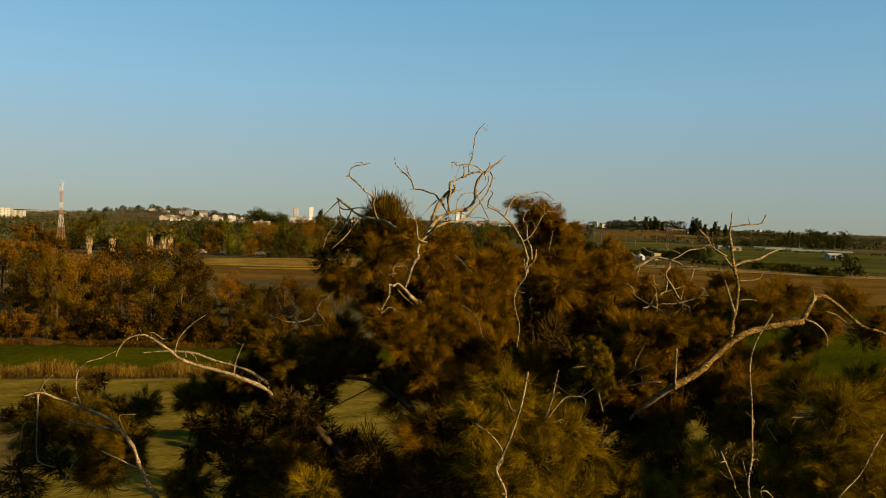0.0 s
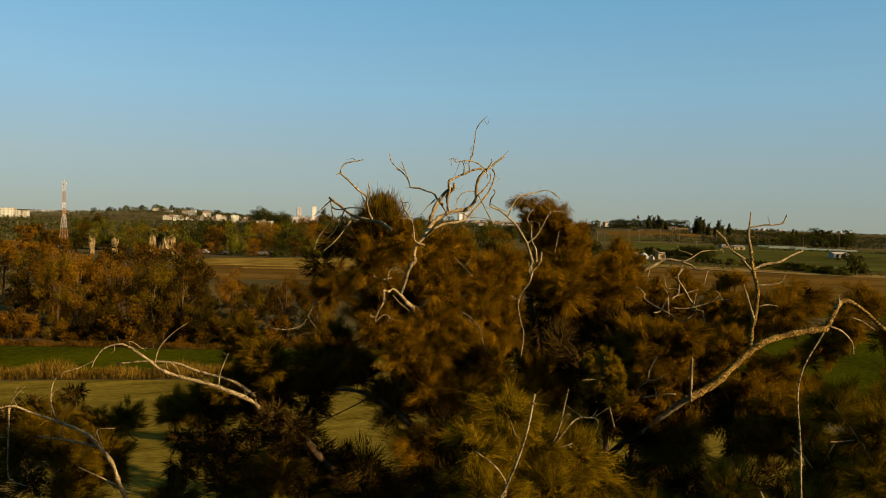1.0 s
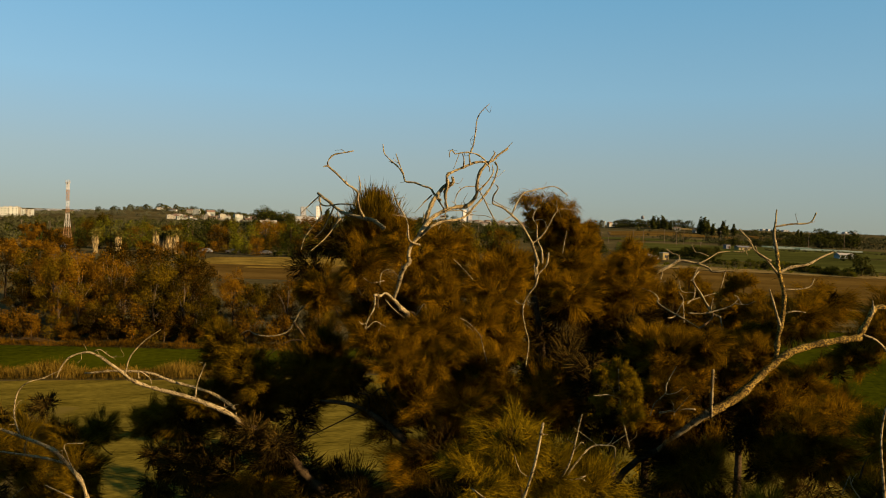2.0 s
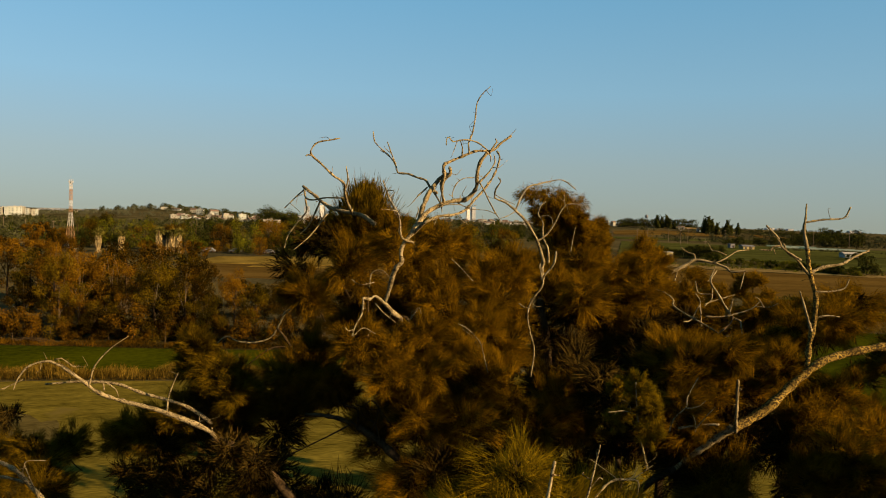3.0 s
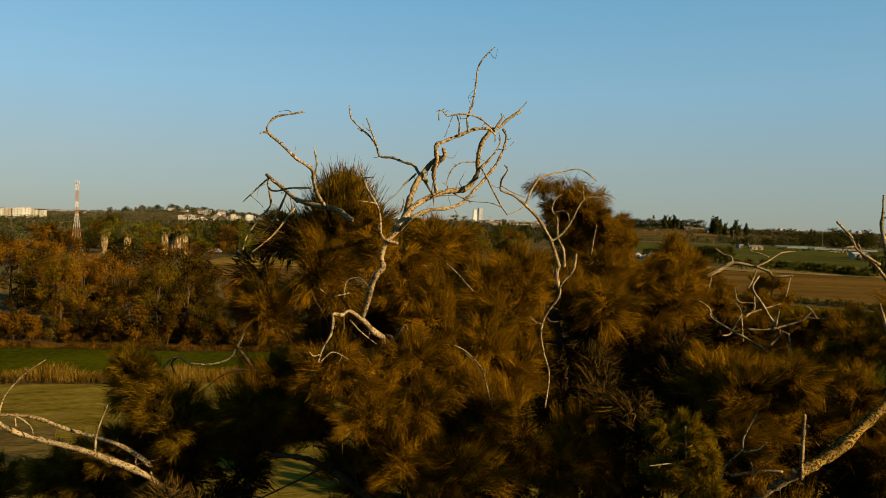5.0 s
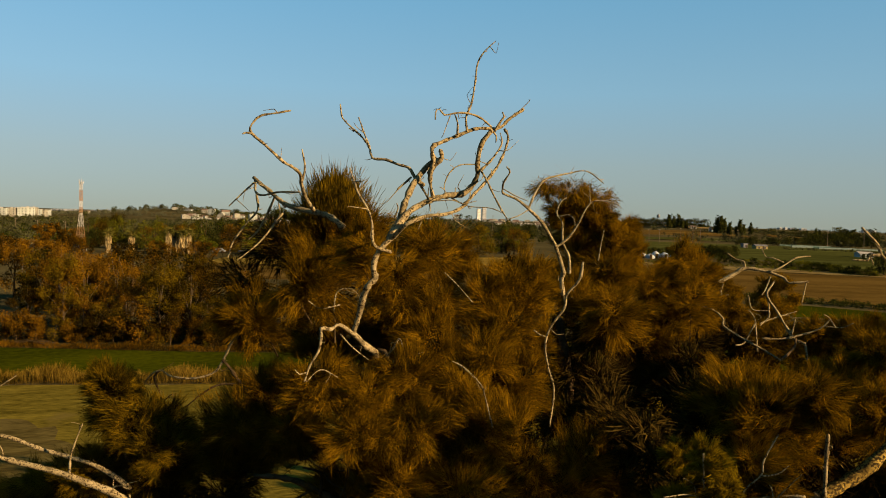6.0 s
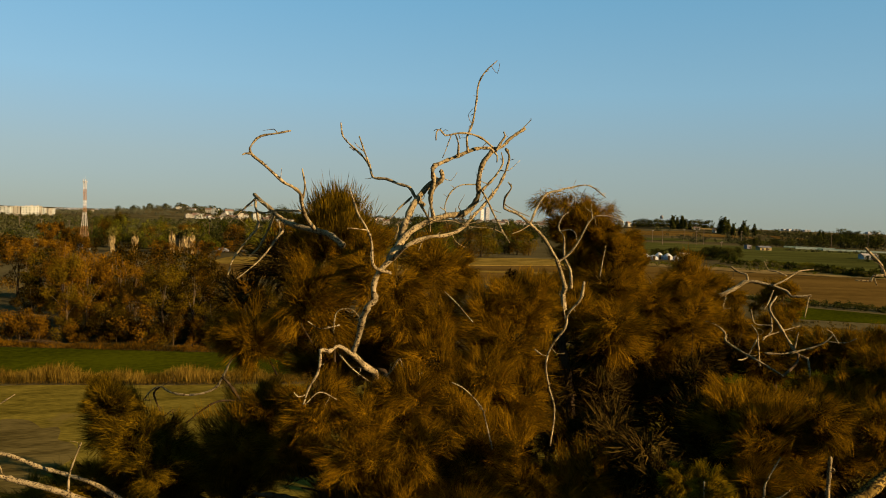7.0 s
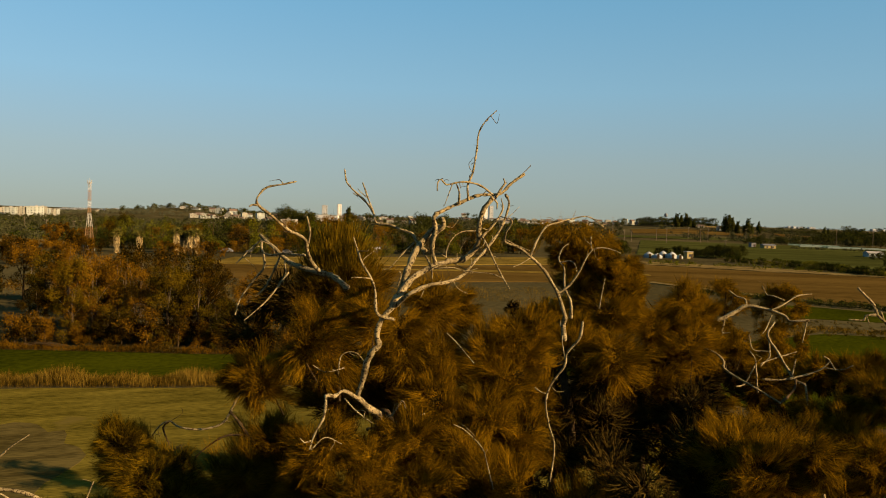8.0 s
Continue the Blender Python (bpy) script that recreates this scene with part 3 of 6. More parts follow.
limb(centre_tree, [(-1.25, 8.85, 14.32), (-1.29, 8.88, 14.41), (-1.33, 8.90, 14.51)], 0.0076, 0.0037)
limb(centre_tree, [(-1.36, 8.90, 14.42), (-1.39, 8.90, 14.44)], 0.0062, 0.0037)
limb(centre_tree, [(-0.95, 8.75, 14.13), (-0.89, 8.70, 14.05), (-0.85, 8.65, 13.98), (-0.84, 8.60, 13.92)], 0.0089, 0.0043)
limb(centre_tree, [(-0.97, 8.75, 14.13), (-1.02, 8.72, 14.08), (-1.05, 8.70, 14.05)], 0.0075, 0.0059)
limb(centre_tree, [(-1.06, 8.50, 13.67), (-1.13, 8.45, 13.69), (-1.16, 8.40, 13.73), (-1.17, 8.42, 13.84), (-1.20, 8.44, 13.92), (-1.26, 8.46, 14.01), (-1.29, 8.48, 14.08), (-1.32, 8.50, 14.16)], 0.0113, 0.0056)
limb(centre_tree, [(-1.43, 9.00, 13.80), (-1.54, 9.07, 13.87), (-1.69, 9.13, 13.90), (-1.83, 9.20, 13.93), (-1.93, 9.26, 13.98), (-2.01, 9.31, 14.04), (-2.09, 9.37, 14.09), (-2.15, 9.43, 14.13)], 0.0204, 0.0136)
limb(centre_tree, [(-1.64, 9.10, 13.90), (-1.66, 8.90, 13.98), (-1.67, 8.80, 14.07), (-1.66, 8.70, 14.13), (-1.70, 8.62, 14.17), (-1.73, 8.55, 14.19), (-1.82, 8.47, 14.28), (-1.89, 8.40, 14.35), (-1.88, 8.43, 14.41), (-1.84, 8.45, 14.45), (-1.75, 8.47, 14.47), (-1.68, 8.50, 14.49)], 0.0144, 0.0056)
limb(centre_tree, [(-1.88, 8.40, 14.34), (-1.91, 8.38, 14.34), (-1.92, 8.35, 14.33)], 0.0069, 0.0041)
limb(centre_tree, [(-1.67, 8.80, 14.07), (-1.64, 8.75, 14.17), (-1.65, 8.70, 14.28)], 0.0090, 0.0044)
limb(centre_tree, [(-2.13, 9.40, 14.10), (-2.09, 9.28, 14.02), (-2.00, 9.15, 14.00), (-1.87, 9.03, 14.02), (-1.70, 8.90, 14.02)], 0.0085, 0.0062)
limb(centre_tree, [(-2.12, 9.40, 14.02), (-2.10, 9.37, 13.90), (-2.16, 9.33, 13.81), (-2.25, 9.30, 13.67), (-2.27, 9.25, 13.56)], 0.0085, 0.0049)
limb(centre_tree, [(-2.13, 9.40, 14.10), (-2.21, 9.38, 14.02), (-2.30, 9.35, 13.92)], 0.0075, 0.0040)
limb(centre_tree, [(-1.96, 9.30, 14.00), (-2.01, 9.30, 13.88), (-2.07, 9.30, 13.76), (-2.14, 9.30, 13.69)], 0.0100, 0.0050)
limb(centre_tree, [(-1.88, 9.20, 13.88), (-2.00, 9.13, 13.70), (-2.07, 9.07, 13.62), (-2.13, 9.00, 13.56)], 0.0072, 0.0047)
limb(centre_tree, [(-1.86, 9.20, 13.92), (-1.91, 9.20, 13.96), (-1.90, 9.20, 13.87), (-1.95, 9.20, 13.80)], 0.0065, 0.0049)
limb(centre_tree, [(-0.75, 9.00, 13.52), (-0.68, 8.97, 13.46), (-0.62, 8.93, 13.40), (-0.56, 8.90, 13.34)], 0.0063, 0.0031)
limb(centre_tree, [(-0.73, 9.00, 12.93), (-0.65, 8.97, 12.92), (-0.56, 8.95, 12.86), (-0.50, 8.93, 12.78), (-0.46, 8.90, 12.68)], 0.0063, 0.0037)
limb(centre_tree, [(-1.19, 8.85, 12.90), (-1.08, 8.80, 13.01), (-1.02, 8.75, 13.11), (-0.99, 8.70, 13.07)], 0.0091, 0.0044)
limb(centre_tree, [(-1.25, 8.80, 12.90), (-1.07, 8.80, 12.95), (-0.87, 8.80, 13.02)], 0.0105, 0.0060)
limb(centre_tree, [(-1.36, 8.55, 13.16), (-1.29, 8.57, 13.08), (-1.19, 8.60, 13.00)], 0.0057, 0.0029)
limb(centre_tree, [(-1.49, 8.20, 12.94), (-1.42, 8.25, 13.00), (-1.33, 8.30, 12.95)], 0.0042, 0.0027)
limb(centre_tree, [(-1.43, 8.70, 13.27), (-1.41, 8.70, 13.40), (-1.32, 8.70, 13.42), (-1.25, 8.70, 13.35)], 0.0059, 0.0030)
limb(centre_tree, [(-1.39, 8.70, 13.32), (-1.50, 8.65, 13.30), (-1.57, 8.60, 13.35)], 0.0053, 0.0029)
limb(centre_tree, [(-1.05, 8.55, 13.87), (-1.03, 8.55, 13.93), (-1.04, 8.55, 13.96)], 0.0057, 0.0029)
limb(centre_tree, [(-0.72, 8.80, 14.01), (-0.61, 8.77, 13.96), (-0.47, 8.73, 13.95), (-0.39, 8.70, 13.92)], 0.0045, 0.0024)
limb(centre_tree, [(-0.83, 8.60, 13.98), (-0.71, 8.60, 13.99), (-0.64, 8.60, 13.97), (-0.56, 8.60, 13.99)], 0.0043, 0.0023)
limb(centre_tree, [(-0.91, 8.50, 13.85), (-0.88, 8.47, 13.87), (-0.90, 8.45, 13.81)], 0.0042, 0.0022)
dark_limb(centre_tree, [(-1.16, 8.90, 11.77), (-1.35, 8.97, 11.91), (-1.59, 9.03, 12.03), (-1.80, 9.10, 12.07), (-2.01, 9.10, 12.08)], 0.0370, 0.0153)
dark_limb(centre_tree, [(-1.53, 8.95, 12.03), (-1.52, 8.88, 12.19), (-1.62, 8.80, 12.25)], 0.0112, 0.0055)
limb(centre_tree, [(-2.25, 9.50, 12.97), (-2.32, 9.55, 12.92), (-2.39, 9.56, 12.77), (-2.46, 9.56, 12.68), (-2.62, 9.57, 12.63), (-2.78, 9.58, 12.64), (-2.87, 9.59, 12.68), (-2.95, 9.59, 12.63), (-3.02, 9.60, 12.53)], 0.0106, 0.0054)
dark_limb(centre_tree, [(-2.88, 9.60, 12.67), (-2.91, 9.58, 12.63), (-2.87, 9.56, 12.54), (-2.82, 9.54, 12.47), (-2.75, 9.52, 12.52), (-2.72, 9.50, 12.47)], 0.0072, 0.0035)
dark_limb(centre_tree, [(-2.21, 9.60, 12.53), (-2.25, 9.58, 12.59), (-2.34, 9.57, 12.72), (-2.39, 9.55, 12.78)], 0.0180, 0.0089)
dark_limb(centre_tree, [(-2.26, 9.60, 12.59), (-2.42, 9.57, 12.59), (-2.54, 9.53, 12.52), (-2.63, 9.50, 12.44)], 0.0108, 0.0042)
dark_limb(centre_tree, [(-2.80, 9.50, 12.48), (-2.81, 9.45, 12.42), (-2.74, 9.40, 12.38)], 0.0071, 0.0035)
dark_limb(centre_tree, [(-1.17, 8.90, 11.99), (-1.31, 8.95, 12.15), (-1.41, 9.00, 12.25), (-1.51, 9.00, 12.18), (-1.59, 9.00, 12.21)], 0.0092, 0.0038)
dark_limb(centre_tree, [(-1.32, 8.90, 11.93), (-1.37, 8.90, 12.07), (-1.45, 8.90, 12.12), (-1.50, 8.90, 12.19)], 0.0074, 0.0037)
dark_limb(centre_tree, [(-1.05, 9.00, 12.10), (-1.23, 9.00, 12.19), (-1.41, 9.00, 12.17), (-1.58, 9.10, 12.19)], 0.0075, 0.0038)
dark_limb(centre_tree, [(-1.58, 9.00, 12.04), (-1.77, 9.05, 11.92), (-2.05, 9.10, 11.76), (-2.25, 9.10, 11.65), (-2.32, 9.10, 11.52)], 0.0083, 0.0038)
dark_limb(centre_tree, [(-2.05, 9.10, 11.76), (-2.19, 9.10, 11.77), (-2.29, 9.10, 11.70)], 0.0061, 0.0031)
dark_limb(centre_tree, [(-1.39, 8.90, 12.03), (-1.35, 8.85, 12.13), (-1.33, 8.80, 12.27)], 0.0059, 0.0029)
limb(centre_tree, [(-0.42, 8.60, 12.61), (-0.47, 8.60, 12.79), (-0.50, 8.60, 12.87), (-0.60, 8.60, 12.97), (-0.68, 8.60, 13.01)], 0.0060, 0.0034)
centre_tree_plumes = [(-1.58, 9.55, 13.91, 0.25), (-1.52, 9.60, 13.84, 0.24), (-1.66, 9.60, 13.83, 0.24), (-1.58, 9.60, 14.03, 0.18)]
centre_tree_shade = [(-0.22, 10.60, 13.52, 0.10), (-1.86, 9.50, 13.61, 0.24), (-2.08, 9.70, 13.63, 0.32), (-2.28, 9.70, 13.37, 0.27)]
centre_tree_tufts = [(-2.10, 8.90, 13.22, 0.16), (-1.50, 9.50, 13.78, 0.20), (-1.74, 9.60, 13.74, 0.19), (-1.58, 8.90, 13.46, 0.29), (-1.30, 9.00, 13.61, 0.22), (-0.90, 9.60, 13.62, 0.26), (-1.08, 9.30, 13.49, 0.23), (-1.06, 9.25, 13.30, 0.23), (-1.96, 8.85, 13.21, 0.22), (-1.72, 9.05, 13.38, 0.19), (-0.84, 9.40, 13.27, 0.24), (-0.84, 9.10, 13.06, 0.23), (-0.46, 9.50, 13.37, 0.24), (-0.21, 9.60, 13.33, 0.23), (-0.32, 9.35, 13.15, 0.26)]
centre_tree_tufts += [(-0.10, 9.50, 12.98, 0.18), (-1.51, 8.55, 12.88, 0.22), (-1.22, 8.60, 12.81, 0.20), (-0.96, 8.75, 12.89, 0.22), (-0.68, 8.80, 12.82, 0.21), (-0.46, 9.10, 12.96, 0.23), (-0.20, 9.35, 12.72, 0.24), (-1.23, 8.50, 12.56, 0.23), (-0.91, 8.60, 12.62, 0.22), (-0.56, 8.80, 12.54, 0.25), (-0.29, 9.10, 12.50, 0.23), (-1.78, 9.30, 12.35, 0.18), (-1.00, 8.60, 12.26, 0.25), (-0.58, 8.70, 12.21, 0.28)]
centre_tree_tufts += [(-0.17, 9.00, 12.20, 0.22), (0.27, 9.20, 12.27, 0.27), (0.11, 9.10, 12.06, 0.23), (0.45, 9.30, 12.04, 0.20), (-1.73, 9.80, 12.86, 0.26), (-1.38, 9.70, 13.02, 0.29), (-0.91, 9.90, 12.79, 0.35), (-0.46, 10.00, 12.52, 0.35), (-1.17, 9.60, 12.16, 0.37), (-1.39, 9.60, 13.75, 0.21), (-0.67, 9.90, 13.59, 0.17)]
centre_tree_tufts += [(-0.31, 9.50, 13.42, 0.22), (-0.14, 9.60, 13.47, 0.18), (-2.30, 9.50, 12.32, 0.28), (-1.89, 9.50, 12.26, 0.26), (-2.09, 9.70, 12.46, 0.29), (-1.39, 9.20, 11.93, 0.31), (-1.08, 9.10, 11.51, 0.32), (-1.22, 9.00, 11.01, 0.32), (-1.01, 9.50, 12.32, 0.30), (-1.41, 9.00, 10.97, 0.25), (-0.80, 9.40, 11.91, 0.33), (-0.81, 9.20, 11.16, 0.32), (-0.38, 9.90, 12.31, 0.32), (-0.70, 9.00, 10.83, 0.32)]
# dead limbs of left_tree
# The pale limb carries on in dark bark, which paints its shaded end.
dark_limb(left_tree, [(-2.79, 8.94, 11.885), (-2.64, 8.95, 11.82), (-2.39, 9.00, 11.66), (-2.08, 9.10, 11.28), (-1.76, 9.25, 10.98), (-1.36, 9.40, 10.53), (-0.94, 9.40, 10.07)], 0.0378, 0.0508)
limb(left_tree, [(-2.74, 8.94, 11.86), (-2.84, 8.90, 11.97), (-3.18, 8.85, 12.12), (-3.56, 8.82, 12.22), (-3.73, 8.78, 12.29), (-3.85, 8.75, 12.39), (-4.03, 8.75, 12.51)], 0.0251, 0.0142)
limb(left_tree, [(-4.02, 8.72, 12.52), (-4.14, 8.71, 12.56), (-4.30, 8.71, 12.51), (-4.39, 8.71, 12.40), (-4.42, 8.70, 12.31)], 0.0122, 0.0049)
limb(left_tree, [(-2.82, 8.98, 12.00), (-2.90, 8.97, 12.07), (-3.05, 8.95, 12.16), (-3.22, 8.95, 12.21), (-3.43, 8.95, 12.26), (-3.65, 8.94, 12.335), (-3.95, 8.92, 12.35), (-4.25, 8.90, 12.32)], 0.0185, 0.0085)
limb(left_tree, [(-3.80, 8.75, 12.36), (-3.75, 8.75, 12.53), (-3.62, 8.75, 12.68), (-3.47, 8.75, 12.79)], 0.0081, 0.0041)
limb(left_tree, [(-3.17, 8.85, 12.12), (-3.14, 8.82, 12.28), (-3.06, 8.80, 12.48)], 0.0091, 0.0041)
limb(left_tree, [(-3.67, 8.75, 12.32), (-3.67, 8.75, 12.39), (-3.57, 8.75, 12.33), (-3.55, 8.75, 12.27)], 0.0073, 0.0041)
limb(left_tree, [(-4.08, 8.72, 12.57), (-4.02, 8.71, 12.59), (-3.91, 8.71, 12.52), (-3.86, 8.70, 12.54)], 0.0065, 0.0032)
limb(left_tree, [(-2.92, 8.90, 12.02), (-2.87, 8.88, 12.05), (-2.79, 8.85, 12.07)], 0.0075, 0.0041)
limb(left_tree, [(-2.79, 8.93, 11.90), (-2.79, 8.90, 11.99)], 0.0075, 0.0050)
limb(left_tree, [(-3.87, 9.50, 9.93), (-4.16, 9.30, 10.52), (-4.31, 9.23, 10.85), (-4.40, 9.17, 11.17), (-4.50, 9.10, 11.36)], 0.0355, 0.0212)
limb(left_tree, [(-4.50, 9.10, 11.36), (-4.61, 9.00, 11.54), (-4.84, 8.90, 11.68), (-5.11, 8.85, 11.79), (-5.28, 8.79, 11.87), (-5.43, 8.74, 11.84)], 0.0212, 0.0081)
limb(left_tree, [(-4.86, 8.90, 11.67), (-5.01, 9.05, 11.84), (-5.07, 9.20, 12.02), (-4.99, 9.23, 12.13), (-4.84, 9.27, 12.18), (-4.68, 9.30, 12.26)], 0.0104, 0.0043)
limb(left_tree, [(-5.29, 8.75, 11.86), (-5.29, 8.74, 11.53), (-5.28, 8.72, 11.19), (-5.22, 8.71, 11.11), (-5.08, 8.70, 11.07)], 0.0102, 0.0061)
limb(left_tree, [(-4.49, 9.10, 11.36), (-4.68, 9.07, 11.42), (-4.85, 9.03, 11.46), (-5.13, 9.00, 11.50)], 0.0148, 0.0084)
limb(left_tree, [(-4.86, 9.00, 11.47), (-4.85, 8.95, 11.57), (-4.76, 8.90, 11.73)], 0.0084, 0.0041)
limb(left_tree, [(-5.31, 8.75, 11.55), (-5.41, 8.73, 11.55), (-5.45, 8.72, 11.44), (-5.45, 8.70, 11.26)], 0.0061, 0.0032)
limb(left_tree, [(-5.27, 8.75, 11.90), (-5.21, 8.72, 11.99), (-5.10, 8.70, 12.10)], 0.0061, 0.0032)
limb(left_tree, [(-4.27, 9.30, 10.80), (-4.48, 9.25, 10.95), (-4.78, 9.20, 11.11)], 0.0130, 0.0064)
limb(left_tree, [(-5.13, 9.00, 10.76), (-5.01, 9.00, 11.02), (-4.88, 9.00, 11.16)], 0.0084, 0.0042)
limb(left_tree, [(-4.40, 9.10, 11.21), (-4.51, 9.10, 11.45), (-4.53, 9.10, 11.56), (-4.35, 9.10, 11.58)], 0.0068, 0.0042)
left_tree_shade = [(-5.69, 9.20, 10.61, 0.33), (-5.56, 9.70, 11.62, 0.23), (-5.78, 9.60, 11.50, 0.23), (-5.30, 9.20, 10.95, 0.27), (-5.17, 9.90, 11.73, 0.21), (-6.11, 9.70, 11.33, 0.20), (-5.65, 9.00, 10.94, 0.32), (-5.13, 9.70, 10.65, 0.41), (-3.48, 9.70, 11.27, 0.41), (-3.07, 9.50, 10.86, 0.44), (-2.62, 9.60, 11.04, 0.41), (-2.31, 9.40, 10.71, 0.40), (-4.77, 10.00, 11.00, 0.35), (-2.21, 9.30, 11.30, 0.30), (-1.82, 9.20, 11.15, 0.29), (-2.29, 9.10, 10.99, 0.31), (-2.33, 9.20, 11.52, 0.29), (-2.68, 9.40, 11.76, 0.25), (-2.68, 9.30, 11.91, 0.24), (-2.61, 9.50, 11.92, 0.24), (-2.59, 9.40, 11.51, 0.30), (-2.87, 9.30, 11.56, 0.28), (-2.31, 9.50, 11.80, 0.28)]
left_tree_shade += [(-2.54, 8.60, 11.90, 0.20), (-2.32, 8.60, 11.78, 0.22), (-2.42, 8.70, 11.62, 0.24), (-2.03, 9.30, 10.95, 0.34), (-1.68, 9.20, 10.78, 0.36), (-2.24, 9.00, 10.72, 0.32), (-1.94, 9.60, 11.14, 0.27), (-3.76, 9.50, 11.38, 0.26), (-3.18, 9.35, 11.31, 0.34), (-3.46, 9.40, 11.32, 0.37), (-3.76, 9.50, 11.04, 0.27), (-3.43, 9.50, 11.60, 0.30), (-3.14, 9.00, 10.89, 0.38), (-3.01, 9.00, 10.76, 0.32), (-2.97, 9.30, 11.19, 0.36)]
left_tree_tufts = [(-2.03, 9.30, 11.03, 0.29), (-1.68, 9.10, 11.02, 0.30), (-2.30, 9.20, 10.83, 0.30), (-1.73, 9.00, 10.79, 0.30), (-3.01, 9.25, 12.50, 0.23), (-2.80, 9.35, 12.36, 0.23), (-2.59, 9.40, 12.13, 0.23), (-3.11, 9.10, 12.08, 0.20), (-2.97, 9.40, 12.12, 0.24), (-2.97, 9.00, 12.68, 0.18), (-2.80, 8.95, 12.44, 0.22), (-2.60, 9.00, 12.32, 0.19), (-2.69, 9.20, 12.10, 0.24), (-4.91, 9.80, 11.48, 0.24), (-4.65, 9.60, 10.98, 0.25), (-5.12, 9.50, 11.20, 0.27), (-5.30, 9.60, 11.45, 0.35), (-4.72, 9.70, 11.23, 0.29), (-4.91, 9.50, 10.80, 0.34), (-5.59, 9.50, 11.26, 0.34)]
left_tree_tufts += [(-2.26, 9.60, 11.98, 0.29), (-2.04, 9.70, 12.18, 0.27), (-2.12, 9.80, 12.50, 0.18), (-3.60, 9.60, 11.78, 0.29), (-3.90, 9.70, 11.67, 0.25), (-4.72, 10.20, 11.39, 0.22)]
left_tree_tufts += [(-2.55, 9.20, 11.17, 0.32), (-3.85, 9.40, 10.66, 0.30), (-2.61, 8.90, 10.87, 0.31), (-2.72, 9.10, 11.00, 0.33)]
left_tree_tufts += [(-3.05, 9.60, 11.72, 0.24)]
# dead limbs of rear_tree
limb(rear_tree, [(0.24, 10.60, 13.25), (0.24, 10.70, 13.38), (0.25, 10.67, 13.44), (0.19, 10.63, 13.61), (0.16, 10.60, 13.68)], 0.0248, 0.0166)
limb(rear_tree, [(0.16, 10.60, 13.68), (0.04, 10.55, 13.86), (-0.09, 10.50, 13.98), (-0.20, 10.45, 14.06), (-0.31, 10.40, 14.10), (-0.32, 10.35, 14.15), (-0.31, 10.30, 14.20), (-0.27, 10.25, 14.27), (-0.30, 10.20, 14.31)], 0.0166, 0.0062)
limb(rear_tree, [(-0.08, 10.60, 13.98), (-0.02, 10.67, 14.12), (0.06, 10.73, 14.24), (0.17, 10.80, 14.28), (0.28, 10.87, 14.31), (0.46, 10.93, 14.34), (0.63, 11.00, 14.24)], 0.0103, 0.0053)
limb(rear_tree, [(0.16, 10.60, 13.65), (0.26, 10.60, 13.73), (0.34, 10.60, 13.84), (0.43, 10.60, 14.02), (0.51, 10.60, 14.07), (0.62, 10.60, 14.06), (0.70, 10.60, 14.03)], 0.0124, 0.0050)
limb(rear_tree, [(0.32, 10.80, 13.42), (0.31, 10.80, 13.57), (0.25, 10.80, 13.70), (0.24, 10.80, 13.87), (0.19, 10.80, 13.95), (0.22, 10.80, 14.05), (0.27, 10.80, 14.09)], 0.0149, 0.0064)
limb(rear_tree, [(0.20, 10.80, 13.92), (0.29, 10.77, 13.94), (0.33, 10.73, 13.91), (0.34, 10.70, 13.85)], 0.0068, 0.0042)
limb(rear_tree, [(-0.32, 10.20, 14.13), (-0.22, 10.25, 14.08), (-0.11, 10.30, 14.04)], 0.0054, 0.0032)
limb(rear_tree, [(-0.09, 10.50, 13.97), (-0.17, 10.45, 13.92), (-0.25, 10.40, 13.89)], 0.0061, 0.0032)
limb(rear_tree, [(0.45, 10.60, 14.05), (0.44, 10.60, 14.13), (0.44, 10.60, 14.17)], 0.0075, 0.0041)
limb(rear_tree, [(0.18, 9.15, 13.61), (0.16, 9.16, 13.49), (0.08, 9.18, 13.38), (0.07, 9.19, 13.29), (-0.02, 9.20, 13.15), (-0.05, 9.20, 13.02), (-0.02, 9.20, 12.86), (0.02, 9.20, 12.72), (-0.00, 9.20, 12.47)], 0.0097, 0.0059)
limb(rear_tree, [(-0.13, 9.20, 13.13), (-0.09, 9.20, 13.10), (-0.05, 9.20, 13.09)], 0.0065, 0.0049)
limb(rear_tree, [(0.08, 9.20, 13.30), (0.06, 9.25, 13.42), (0.06, 9.30, 13.49)], 0.0052, 0.0033)
limb(rear_tree, [(0.50, 10.40, 13.56), (0.52, 10.40, 13.70), (0.54, 10.40, 13.82)], 0.0060, 0.0040)
rear_tree_mops = [(0.34, 11.40, 14.14, 0.32), (0.60, 11.45, 14.06, 0.26), (0.16, 11.38, 14.16, 0.2)]
rear_tree_shade = [(1.36, 11.30, 11.97, 0.31), (0.90, 11.10, 11.79, 0.30), (1.02, 10.60, 11.70, 0.29), (0.61, 10.60, 11.64, 0.28), (1.24, 10.20, 11.90, 0.27), (1.10, 11.60, 12.10, 0.31), (0.56, 10.90, 12.82, 0.28), (0.94, 11.20, 12.62, 0.29), (0.39, 11.00, 12.53, 0.28), (0.81, 11.00, 12.24, 0.30), (0.34, 10.90, 12.14, 0.30), (0.65, 11.00, 12.44, 0.36), (1.31, 11.20, 12.53, 0.32)]
